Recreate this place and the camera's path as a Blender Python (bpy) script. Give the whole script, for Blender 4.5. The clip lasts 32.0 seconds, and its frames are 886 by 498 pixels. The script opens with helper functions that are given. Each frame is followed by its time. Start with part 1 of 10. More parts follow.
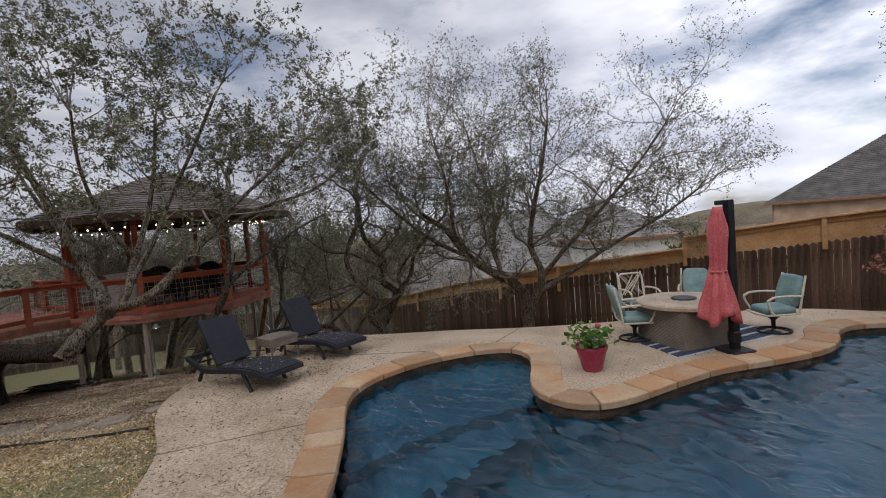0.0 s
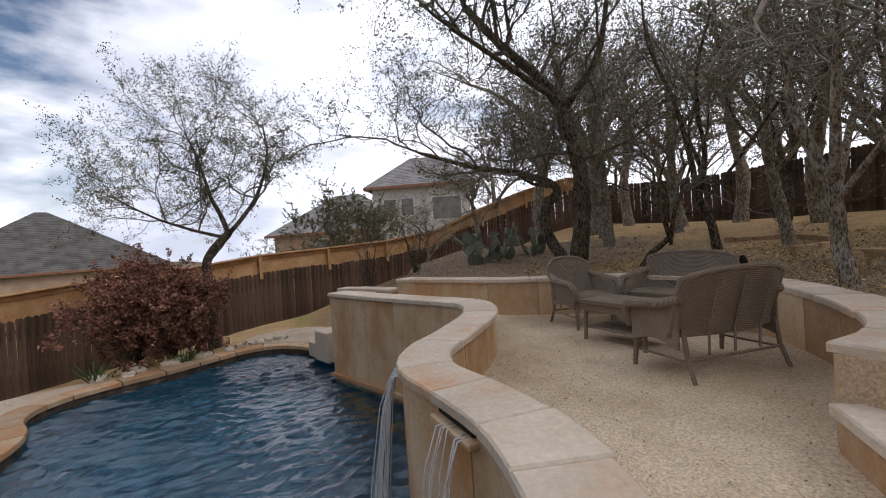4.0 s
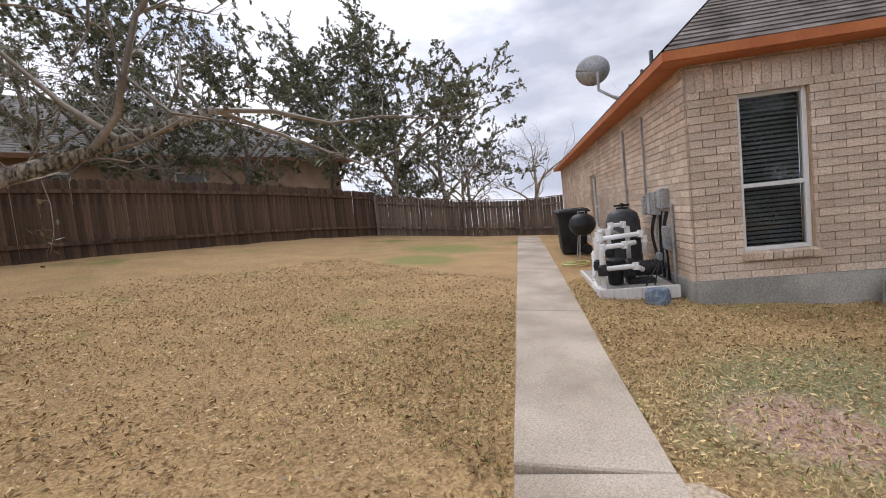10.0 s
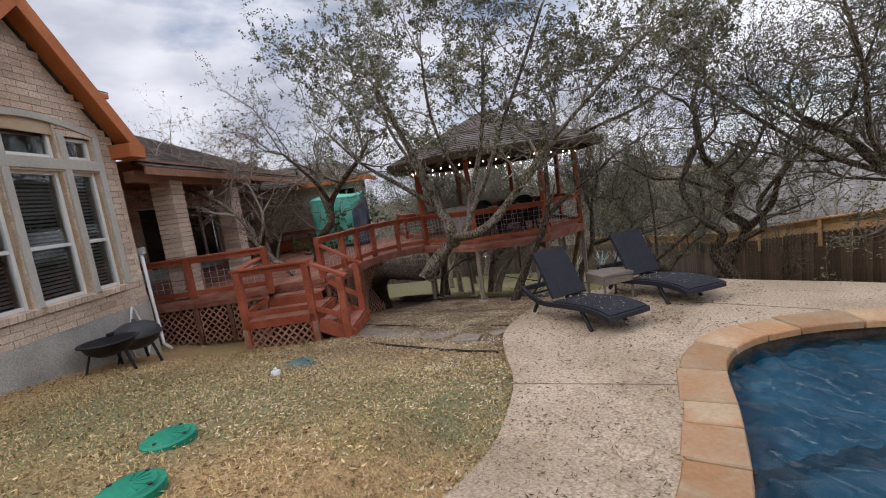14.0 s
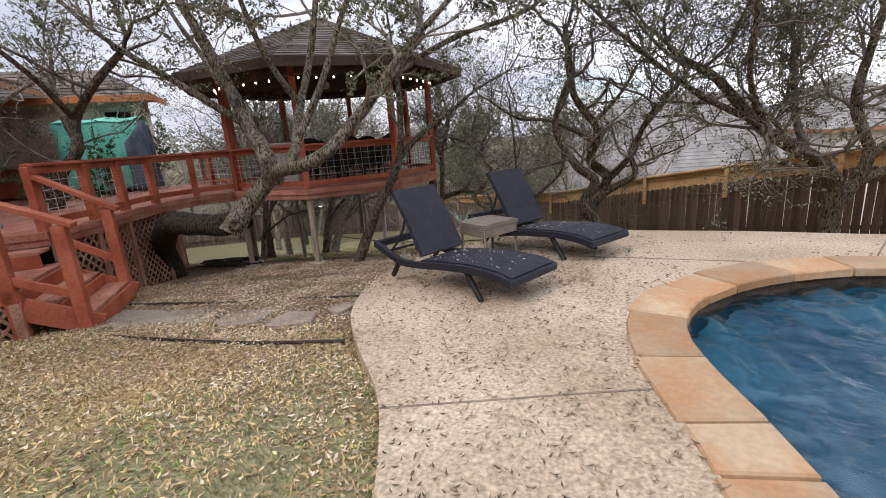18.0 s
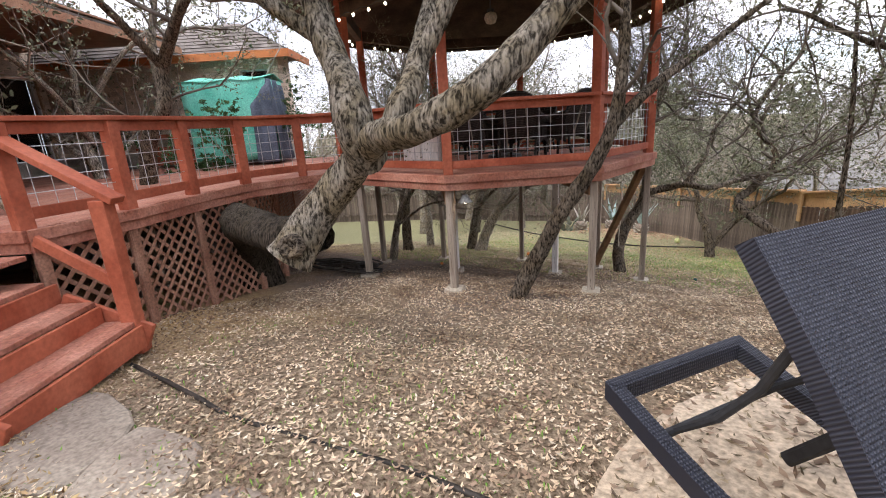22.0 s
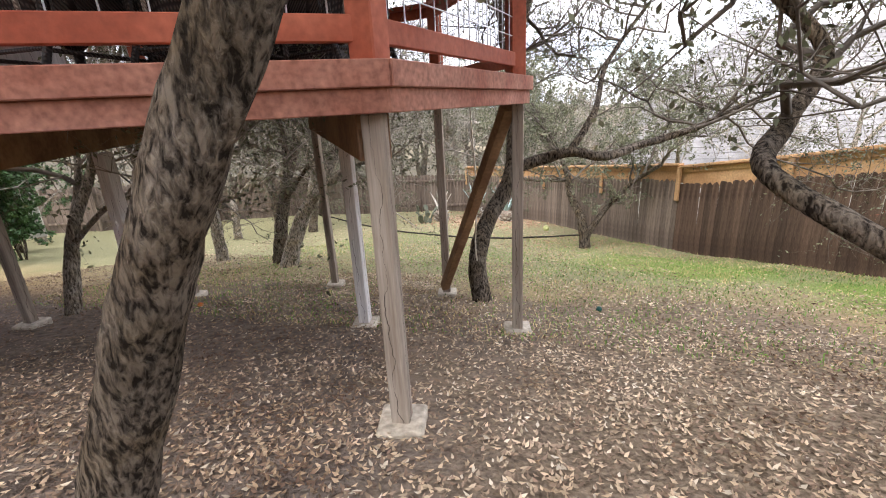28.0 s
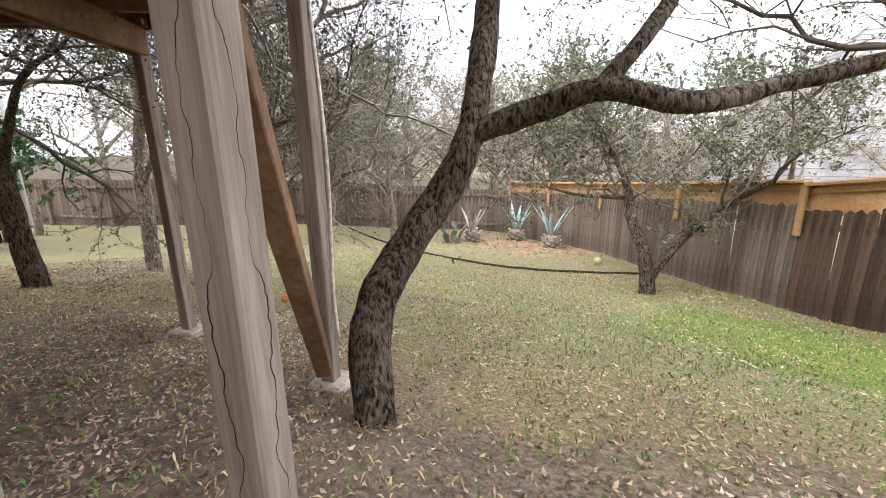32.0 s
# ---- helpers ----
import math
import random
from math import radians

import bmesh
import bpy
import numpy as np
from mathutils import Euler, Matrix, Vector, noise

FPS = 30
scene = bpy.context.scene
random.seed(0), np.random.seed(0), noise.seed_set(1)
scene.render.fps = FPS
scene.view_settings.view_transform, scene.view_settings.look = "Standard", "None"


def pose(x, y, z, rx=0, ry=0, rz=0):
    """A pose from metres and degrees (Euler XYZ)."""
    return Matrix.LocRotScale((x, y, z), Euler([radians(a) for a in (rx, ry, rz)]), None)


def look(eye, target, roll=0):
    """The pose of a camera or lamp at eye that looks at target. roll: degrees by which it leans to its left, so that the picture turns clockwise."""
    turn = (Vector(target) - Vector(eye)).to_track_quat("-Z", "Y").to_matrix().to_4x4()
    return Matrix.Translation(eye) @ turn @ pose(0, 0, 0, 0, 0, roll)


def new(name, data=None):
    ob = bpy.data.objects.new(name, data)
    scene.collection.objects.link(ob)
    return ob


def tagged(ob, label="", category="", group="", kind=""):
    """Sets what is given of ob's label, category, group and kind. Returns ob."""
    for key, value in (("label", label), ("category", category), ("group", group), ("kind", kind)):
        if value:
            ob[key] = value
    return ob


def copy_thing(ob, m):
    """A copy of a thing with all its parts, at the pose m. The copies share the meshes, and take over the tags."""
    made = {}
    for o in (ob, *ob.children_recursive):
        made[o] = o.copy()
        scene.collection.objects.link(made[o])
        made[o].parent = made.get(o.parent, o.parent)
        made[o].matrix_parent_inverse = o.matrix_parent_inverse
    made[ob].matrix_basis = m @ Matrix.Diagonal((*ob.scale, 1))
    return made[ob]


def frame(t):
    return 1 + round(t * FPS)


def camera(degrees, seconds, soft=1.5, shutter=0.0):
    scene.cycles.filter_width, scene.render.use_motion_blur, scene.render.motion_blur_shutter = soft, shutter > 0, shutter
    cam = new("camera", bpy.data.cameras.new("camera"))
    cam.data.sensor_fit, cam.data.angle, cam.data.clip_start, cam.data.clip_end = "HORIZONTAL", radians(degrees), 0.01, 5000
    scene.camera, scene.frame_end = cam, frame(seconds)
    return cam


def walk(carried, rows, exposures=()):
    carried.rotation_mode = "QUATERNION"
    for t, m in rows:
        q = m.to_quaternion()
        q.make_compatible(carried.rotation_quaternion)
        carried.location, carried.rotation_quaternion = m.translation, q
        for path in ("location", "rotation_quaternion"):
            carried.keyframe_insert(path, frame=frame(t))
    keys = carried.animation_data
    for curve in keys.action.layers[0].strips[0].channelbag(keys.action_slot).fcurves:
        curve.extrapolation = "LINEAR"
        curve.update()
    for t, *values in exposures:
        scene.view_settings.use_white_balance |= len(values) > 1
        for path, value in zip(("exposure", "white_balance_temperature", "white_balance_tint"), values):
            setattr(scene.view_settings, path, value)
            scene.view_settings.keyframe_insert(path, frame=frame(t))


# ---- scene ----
cam = camera(90.1, 32.0, soft=1.0)
METRES, EYE, TILT, LEAN, TURN = 15.0, 1.5, 0.0, 0.0, 0.0
ROWS = [
    (0.0, 0.0, 0.0, 0.0, -0.24, -2.96, 4.68),
    (0.5, -0.0074, 0.0064, 0.0014, -24.63, -3.49, 4.02),
    (1.0, -0.0082, 0.0137, 0.0023, -47.48, -2.34, 5.85),
    (1.5, -0.0096, 0.0151, 0.0031, -69.83, -1.84, 4.08),
    (2.0, -0.0126, 0.0191, 0.0048, -83.74, -1.04, 3.29),
    (2.5, -0.0136, 0.0217, 0.0053, -88.19, -0.98, 3.04),
    (4.5, -0.0132, 0.0227, 0.0053, -88.57, -1.4, 4.28),
    (5.0, -0.0139, 0.0242, 0.0047, -86.05, -1.87, 4.5),
    (5.5, -0.0135, 0.0236, 0.005, -85.67, -2.25, 4.04),
    (6.0, -0.013, 0.0198, 0.0053, -95.02, -2.27, 2.8),
    (6.5, -0.0138, 0.0121, 0.0049, -114.61, -1.24, 1.21),
    (7.0, -0.0168, 0.0075, 0.0053, -136.39, -0.58, 1.75),
    (7.5, -0.0204, 0.0067, 0.0051, -153.67, -1.37, 2.43),
    (8.0, -0.0259, 0.0067, 0.0052, -168.36, -2.15, 3.92),
    (8.5, -0.0314, 0.0059, 0.0056, -182.88, -3.14, 4.48),
    (9.0, -0.0354, 0.0034, 0.0054, -194.9, -3.69, 5.49),
    (9.5, -0.0401, -0.0008, 0.0052, -207.7, -4.26, 6.44),
    (10.0, -0.0456, -0.0006, 0.005, -225.11, -4.38, 6.1),
    (10.5, -0.0468, 0.0001, 0.0049, -244.17, -5.06, 5.79),
    (11.0, -0.0445, 0.0023, 0.0043, -257.0, -5.15, 4.72),
    (11.5, -0.0419, 0.0073, 0.005, -268.92, -4.69, 3.84),
    (12.0, -0.0404, 0.0124, 0.0045, -279.86, -4.4, 3.49),
    (12.5, -0.0407, 0.0192, 0.0031, -293.51, -4.81, 3.38),
    (13.0, -0.0437, 0.0298, -0.0001, -307.5, -5.53, 4.48),
    (13.5, -0.0485, 0.0372, -0.002, -314.99, -6.1, 6.98),
    (14.0, -0.0596, 0.0423, -0.004, -324.03, -7.25, 8.2),
    (14.5, -0.0753, 0.0486, -0.0049, -328.24, -8.3, 9.09),
    (15.0, -0.0901, 0.0629, -0.0078, -331.19, -9.22, 8.26),
    (15.5, -0.1024, 0.0762, -0.0126, -340.35, -11.63, 6.16),
    (17.5, -0.131, 0.1367, -0.0331, -348.22, -14.1, 3.62),
    (18.0, -0.1357, 0.1578, -0.0411, -344.93, -14.36, 4.11),
    (18.5, -0.1385, 0.1805, -0.0454, -345.93, -14.89, 4.57),
    (19.0, -0.1478, 0.2087, -0.0512, -353.3, -15.19, 3.93),
    (19.5, -0.1621, 0.2399, -0.0521, -348.17, -15.34, 4.72),
    (20.0, -0.1782, 0.2669, -0.0521, -343.99, -15.36, 5.61),
    (20.5, -0.1913, 0.2943, -0.0537, -337.41, -15.79, 4.85),
    (21.0, -0.2067, 0.3183, -0.0546, -329.03, -15.88, 3.88),
    (21.5, -0.2267, 0.3392, -0.0545, -328.03, -16.3, 3.29),
    (22.0, -0.2486, 0.357, -0.0555, -325.36, -15.7, 3.48),
    (22.5, -0.2683, 0.3706, -0.0621, -334.0, -14.86, 4.01),
    (23.0, -0.2795, 0.3862, -0.0649, -343.51, -15.34, 5.08),
    (23.5, -0.2847, 0.4078, -0.0651, -344.34, -14.38, 4.19),
    (24.0, -0.2921, 0.4229, -0.0675, -346.6, -14.12, 4.38),
    (24.5, -0.295, 0.441, -0.0734, -347.37, -14.42, 4.05),
    (25.0, -0.298, 0.4632, -0.0775, -347.64, -14.52, 3.35),
    (25.5, -0.3028, 0.4846, -0.081, -347.85, -14.91, 3.21),
    (27.5, -0.3066, 0.5824, -0.0996, -341.71, -17.48, 3.4),
    (28.0, -0.2995, 0.6092, -0.1043, -341.8, -17.96, 2.9),
    (28.5, -0.2956, 0.6346, -0.1101, -342.03, -18.52, 2.57),
    (29.0, -0.293, 0.6611, -0.1158, -345.37, -19.34, 2.88),
    (29.5, -0.2935, 0.6809, -0.1208, -335.95, -19.36, 5.82),
    (30.0, -0.2953, 0.7029, -0.1257, -331.01, -19.28, 5.56),
    (30.5, -0.2919, 0.7234, -0.1294, -325.36, -17.89, 4.27),
    (31.0, -0.2919, 0.7492, -0.1382, -327.31, -15.17, 2.86),
    (31.5, -0.2905, 0.7771, -0.1451, -329.79, -15.22, 1.49),
    (32.0, -0.2943, 0.8032, -0.1523, -332.96, -15.07, 0.81),
]
walk(cam, [(t, pose(0, 0, EYE, TILT, LEAN, TURN) @ pose(METRES * x, METRES * y, METRES * z, 90 + pitch, roll, yaw)) for t, x, y, z, yaw, pitch, roll in ROWS],
     [(t, stops, 6350, 15) for t, stops in ((0, -0.3), (1, -0.3), (4, -0.2), (6, -0.1), (7, 0.3), (8.5, 0.65), (9.2, 0.55), (10, 0.25), (11, -0.1), (12, -0.15), (13, 0.1), (15, 0.2), (18, 0.6), (20, 0.72), (22, 1.4), (25, 1.6), (28, 1.85), (29, 1.8), (30, 2.15), (31, 2.15), (32, 1.8))])

# ---- sky and light ----
world = bpy.data.worlds.new("sky")
scene.world = world
world.use_nodes = True
wn, wl = world.node_tree.nodes, world.node_tree.links
wn.clear()
w_out = wn.new("ShaderNodeOutputWorld")
w_bg = wn.new("ShaderNodeBackground")
w_sky = wn.new("ShaderNodeTexSky")
w_sky.sky_type, w_sky.sun_disc = "NISHITA", False
w_sky.sun_elevation, w_sky.sun_rotation = radians(48), radians(205)
w_co = wn.new("ShaderNodeTexCoord")
w_map = wn.new("ShaderNodeMapping")
w_map.inputs["Scale"].default_value = (1.0, 1.0, 2.6)
w_no = wn.new("ShaderNodeTexNoise")
w_no.inputs["Scale"].default_value, w_no.inputs["Detail"].default_value, w_no.inputs["Roughness"].default_value = 2.1, 7, 0.55
w_ra = wn.new("ShaderNodeValToRGB")
w_ra.color_ramp.elements[0].position, w_ra.color_ramp.elements[1].position = 0.31, 0.45
w_no2 = wn.new("ShaderNodeTexNoise")
w_no2.inputs["Scale"].default_value, w_no2.inputs["Detail"].default_value = 3.2, 6
w_ra2 = wn.new("ShaderNodeValToRGB")
w_ra2.color_ramp.elements[0].position, w_ra2.color_ramp.elements[1].position = 0.35, 0.62
w_ra2.color_ramp.elements[0].color = (5.2, 5.6, 6.5, 1)
w_ra2.color_ramp.elements[1].color = (9.8, 10.1, 10.6, 1)
w_mix = wn.new("ShaderNodeMix")
w_mix.data_type = "RGBA"
wl.new(w_co.outputs["Generated"], w_map.inputs["Vector"])
wl.new(w_map.outputs["Vector"], w_no.inputs["Vector"])
wl.new(w_map.outputs["Vector"], w_no2.inputs["Vector"])
wl.new(w_no.outputs["Fac"], w_ra.inputs["Fac"])
wl.new(w_no2.outputs["Fac"], w_ra2.inputs["Fac"])
wl.new(w_ra.outputs["Color"], w_mix.inputs["Factor"])
wl.new(w_sky.outputs["Color"], w_mix.inputs["A"])
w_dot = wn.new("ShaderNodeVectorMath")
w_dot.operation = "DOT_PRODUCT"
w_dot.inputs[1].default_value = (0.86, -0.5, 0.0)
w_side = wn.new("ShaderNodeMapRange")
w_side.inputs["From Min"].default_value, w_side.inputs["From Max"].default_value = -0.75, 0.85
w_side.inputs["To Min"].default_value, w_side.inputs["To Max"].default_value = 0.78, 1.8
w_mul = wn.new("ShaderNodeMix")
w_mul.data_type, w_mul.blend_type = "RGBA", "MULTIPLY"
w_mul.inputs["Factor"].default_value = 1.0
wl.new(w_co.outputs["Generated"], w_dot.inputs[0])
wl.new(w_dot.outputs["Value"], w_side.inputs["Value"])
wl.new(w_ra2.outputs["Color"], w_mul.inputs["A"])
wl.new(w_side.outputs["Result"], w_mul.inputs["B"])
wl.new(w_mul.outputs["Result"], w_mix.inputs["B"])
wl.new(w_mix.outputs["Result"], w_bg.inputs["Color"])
wl.new(w_bg.outputs["Background"], w_out.inputs["Surface"])
w_bg.inputs["Strength"].default_value = 0.1

sun_data = bpy.data.lights.new("sun", "SUN")
sun_data.energy, sun_data.angle, sun_data.color = 0.9, radians(25), (1.0, 0.96, 0.9)
sun = new("sun", sun_data)
sun.matrix_world = look((0, 0, 40), (0 + 12, 0 + 20, 40 - 26))


# ---- materials ----
def mat(name, c1, c2, scale=4.0, fine=60.0, rough=0.8, bump=0.3, dist=0.01, metal=0.0, rand=0.0, island=0.0,
        stretch=(1, 1, 1), mid=(0.35, 0.65), grain=0.35, spec=0.3, trans=0.0, ior=1.45, coat=0.0):
    m = bpy.data.materials.new(name)
    m.use_nodes = True
    n, l = m.node_tree.nodes, m.node_tree.links
    b = n["Principled BSDF"]
    tc = n.new("ShaderNodeTexCoord")
    mp = n.new("ShaderNodeMapping")
    mp.inputs["Scale"].default_value = stretch
    l.new(tc.outputs["Object"], mp.inputs["Vector"])
    n1 = n.new("ShaderNodeTexNoise")
    n1.inputs["Scale"].default_value, n1.inputs["Detail"].default_value = scale, 5
    n2 = n.new("ShaderNodeTexNoise")
    n2.inputs["Scale"].default_value, n2.inputs["Detail"].default_value = fine, 3
    l.new(mp.outputs["Vector"], n1.inputs["Vector"])
    l.new(mp.outputs["Vector"], n2.inputs["Vector"])
    ra = n.new("ShaderNodeValToRGB")
    ra.color_ramp.elements[0].position, ra.color_ramp.elements[1].position = mid
    ra.color_ramp.elements[0].color, ra.color_ramp.elements[1].color = (*c1, 1), (*c2, 1)
    l.new(n1.outputs["Fac"], ra.inputs["Fac"])
    mr = n.new("ShaderNodeMapRange")
    mr.inputs["To Min"].default_value, mr.inputs["To Max"].default_value = 1 - grain, 1 + grain
    mr.inputs["From Min"].default_value, mr.inputs["From Max"].default_value = 0.25, 0.75
    l.new(n2.outputs["Fac"], mr.inputs["Value"])
    hs = n.new("ShaderNodeHueSaturation")
    l.new(ra.outputs["Color"], hs.inputs["Color"])
    if rand or island:
        if rand:
            oi = n.new("ShaderNodeObjectInfo")
            src = oi.outputs["Random"]
        else:
            ge = n.new("ShaderNodeNewGeometry")
            src = ge.outputs["Random Per Island"]
        rr = n.new("ShaderNodeMapRange")
        k = rand or island
        rr.inputs["To Min"].default_value, rr.inputs["To Max"].default_value = 1 - k, 1 + k
        l.new(src, rr.inputs["Value"])
        mu = n.new("ShaderNodeMath")
        mu.operation = "MULTIPLY"
        l.new(rr.outputs["Result"], mu.inputs[0])
        l.new(mr.outputs["Result"], mu.inputs[1])
        l.new(mu.outputs["Value"], hs.inputs["Value"])
    else:
        l.new(mr.outputs["Result"], hs.inputs["Value"])
    l.new(hs.outputs["Color"], b.inputs["Base Color"])
    b.inputs["Roughness"].default_value, b.inputs["Metallic"].default_value = rough, metal
    b.inputs["Specular IOR Level"].default_value = spec
    b.inputs["IOR"].default_value = ior
    b.inputs["Transmission Weight"].default_value = trans
    b.inputs["Coat Weight"].default_value = coat
    if bump:
        bp = n.new("ShaderNodeBump")
        bp.inputs["Strength"].default_value, bp.inputs["Distance"].default_value = bump, dist
        l.new(n2.outputs["Fac"], bp.inputs["Height"])
        l.new(bp.outputs["Normal"], b.inputs["Normal"])
    return m


M_CONC = mat("exposed_aggregate", (0.40, 0.31, 0.215), (0.54, 0.43, 0.32), 1.2, 46, 0.85, 0.8, 0.008, grain=0.45)
M_WALK = mat("sidewalk_concrete", (0.37, 0.305, 0.235), (0.53, 0.45, 0.36), 1.5, 90, 0.85, 0.5, 0.005, grain=0.3)
M_MORTAR = mat("mortar", (0.44, 0.31, 0.19), (0.54, 0.41, 0.28), 3, 70, 0.9, 0.3)
M_LIME = mat("edging_limestone", (0.30, 0.19, 0.10), (0.52, 0.38, 0.23), 3.5, 35, 0.9, 0.6, 0.015, rand=0.2)
M_GRAVEL = mat("decomposed_granite", (0.46, 0.355, 0.235), (0.62, 0.50, 0.355), 1.3, 70, 0.95, 0.8, 0.012, grain=0.38)
M_PLASTER = mat("pool_plaster", (0.012, 0.09, 0.15), (0.03, 0.165, 0.245), 1.0, 60, 0.7, 0.1)
M_TILE = mat("pool_band_tile", (0.05, 0.04, 0.035), (0.13, 0.09, 0.06), 6, 60, 0.5, 0.4, rand=0.2)
M_BRICK = mat("pale_brick", (0.50, 0.37, 0.27), (0.66, 0.54, 0.43), 1.3, 50, 0.9, 0.5, 0.006, island=0.16)
M_BRICKP = mat("pale_brick_piece", (0.50, 0.37, 0.27), (0.66, 0.54, 0.43), 1.3, 50, 0.9, 0.5, 0.006, rand=0.16)
M_FOUND = mat("foundation_concrete", (0.30, 0.29, 0.26), (0.44, 0.42, 0.37), 1.6, 60, 0.9, 0.3)
M_TRIM = mat("orange_painted_trim", (0.40, 0.12, 0.04), (0.50, 0.17, 0.06), 2, 40, 0.6, 0.15, grain=0.12)
M_SHING = mat("roof_shingle", (0.12, 0.10, 0.085), (0.22, 0.19, 0.17), 2.5, 90, 0.95, 0.6, 0.006, island=0.22)
M_RED = mat("red_deck_stain", (0.27, 0.06, 0.028), (0.41, 0.12, 0.065), 2.5, 30, 0.65, 0.3, 0.004, grain=0.2, rand=0.08)
M_DECKB = mat("worn_deck_board", (0.30, 0.11, 0.07), (0.42, 0.20, 0.14), 3.0, 40, 0.75, 0.3, 0.004, rand=0.15)
M_LATT = mat("lattice_brown", (0.25, 0.12, 0.07), (0.34, 0.18, 0.11), 4, 50, 0.8, 0.2)
M_LATTR = mat("lattice_red_brown", (0.27, 0.13, 0.085), (0.38, 0.21, 0.145), 4, 50, 0.8, 0.2)
# under-roof shade is put into this timber's colour, far darker than the joists
M_SOFF = mat("shaded_pavilion_timber", (0.05, 0.03, 0.02), (0.10, 0.065, 0.045), 3, 30, 0.85, 0.3, grain=0.25)
M_JOIST = mat("brown_joist", (0.18, 0.098, 0.052), (0.30, 0.18, 0.095), 3, 30, 0.85, 0.3, grain=0.25)
M_DARKF = mat("dark_fence_board", (0.055, 0.032, 0.02), (0.13, 0.085, 0.06), 2.0, 22, 0.85, 0.4, 0.006, stretch=(5, 5, 0.5), rand=0.35, grain=0.4)
M_GREYF = mat("weathered_fence_board", (0.09, 0.065, 0.05), (0.23, 0.18, 0.14), 2.0, 22, 0.9, 0.4, 0.006, stretch=(5, 5, 0.5), rand=0.25, grain=0.4)
M_TANF = mat("new_cedar_rail", (0.40, 0.22, 0.10), (0.55, 0.34, 0.17), 2.0, 25, 0.7, 0.3, 0.005, rand=0.1, grain=0.2)
M_TWIG = mat("oak_twig", (0.22, 0.19, 0.155), (0.40, 0.355, 0.30), 3, 40, 0.95, 0, grain=0.2)
M_TWIGD = mat("dark_oak_twig", (0.085, 0.07, 0.056), (0.20, 0.168, 0.135), 3, 40, 0.95, 0, grain=0.2)
M_LEAF = mat("oak_leaf", (0.085, 0.092, 0.05), (0.20, 0.20, 0.12), 2, 20, 0.6, 0, island=0.35, grain=0.2)
M_LEAFG = mat("evergreen_leaf", (0.03, 0.07, 0.02), (0.07, 0.13, 0.04), 2, 20, 0.5, 0, island=0.35, grain=0.2)
M_LEAFR = mat("dry_red_leaf", (0.13, 0.045, 0.025), (0.28, 0.12, 0.07), 2, 20, 0.7, 0, island=0.4, grain=0.2)
M_LITTER = mat("fallen_leaf", (0.36, 0.25, 0.15), (0.64, 0.50, 0.34), 2, 20, 0.8, 0, island=0.4, grain=0.2)
M_BLADE = mat("dry_grass_blade", (0.40, 0.28, 0.12), (0.68, 0.52, 0.26), 1.2, 20, 0.8, 0, island=0.3, grain=0.2)
M_BLADEG = mat("green_grass_blade", (0.10, 0.20, 0.03), (0.22, 0.34, 0.07), 1.2, 20, 0.8, 0, island=0.3, grain=0.2)
M_CHIP = mat("red_bark_mulch", (0.27, 0.145, 0.085), (0.52, 0.35, 0.24), 5, 30, 0.9, 0.3, island=0.4)
M_WHITE = mat("white_window_frame", (0.70, 0.70, 0.67), (0.80, 0.80, 0.77), 2, 30, 0.5, 0.05, grain=0.05)
M_PVC = mat("white_pvc", (0.72, 0.72, 0.70), (0.82, 0.82, 0.80), 2, 30, 0.4, 0.05, grain=0.08)
M_BLACK = mat("black_plastic", (0.012, 0.012, 0.013), (0.03, 0.03, 0.032), 3, 40, 0.5, 0.1)
M_DKGREY = mat("dark_grey_metal", (0.04, 0.04, 0.042), (0.08, 0.08, 0.085), 3, 40, 0.5, 0.1)
M_GREY = mat("grey_metal", (0.28, 0.28, 0.28), (0.42, 0.42, 0.41), 3, 40, 0.5, 0.1, metal=0.2)
M_WIRE = mat("galvanised_wire", (0.45, 0.45, 0.45), (0.6, 0.6, 0.6), 3, 40, 0.45, 0, metal=0.7)
M_WICK = mat("grey_brown_wicker", (0.13, 0.095, 0.065), (0.25, 0.19, 0.135), 5, 26, 0.8, 0.8, 0.01, stretch=(1, 1, 3), grain=0.45)
M_SLING = mat("charcoal_wicker", (0.022, 0.024, 0.03), (0.05, 0.053, 0.062), 4, 45, 0.6, 0.8, 0.008, grain=0.4)
M_TEAL = mat("teal_cushion", (0.16, 0.26, 0.26), (0.25, 0.36, 0.35), 4, 60, 0.85, 0.2)
M_CREAM = mat("cream_metal", (0.55, 0.50, 0.40), (0.66, 0.60, 0.50), 3, 40, 0.5, 0.1)
M_TABLE = mat("tan_table_stone", (0.36, 0.28, 0.20), (0.50, 0.41, 0.31), 4, 60, 0.6, 0.2)
M_UMB = mat("coral_umbrella_cloth", (0.50, 0.10, 0.11), (0.66, 0.18, 0.18), 3, 60, 0.85, 0.2)
M_POT = mat("magenta_glazed_pot", (0.30, 0.03, 0.07), (0.42, 0.06, 0.11), 3, 40, 0.35, 0.1)
M_LIDG = mat("green_plastic_lid", (0.01, 0.20, 0.12), (0.03, 0.29, 0.18), 3, 40, 0.5, 0.1, grain=0.15)
M_TARPG = mat("green_tarp", (0.10, 0.46, 0.34), (0.20, 0.60, 0.47), 2, 40, 0.5, 0.2)
M_TARPB = mat("slate_blue_tarp", (0.05, 0.065, 0.09), (0.11, 0.13, 0.17), 2, 40, 0.6, 0.2)
M_SIDING = mat("orange_siding", (0.44, 0.16, 0.06), (0.54, 0.21, 0.09), 2, 40, 0.7, 0.15, grain=0.1)
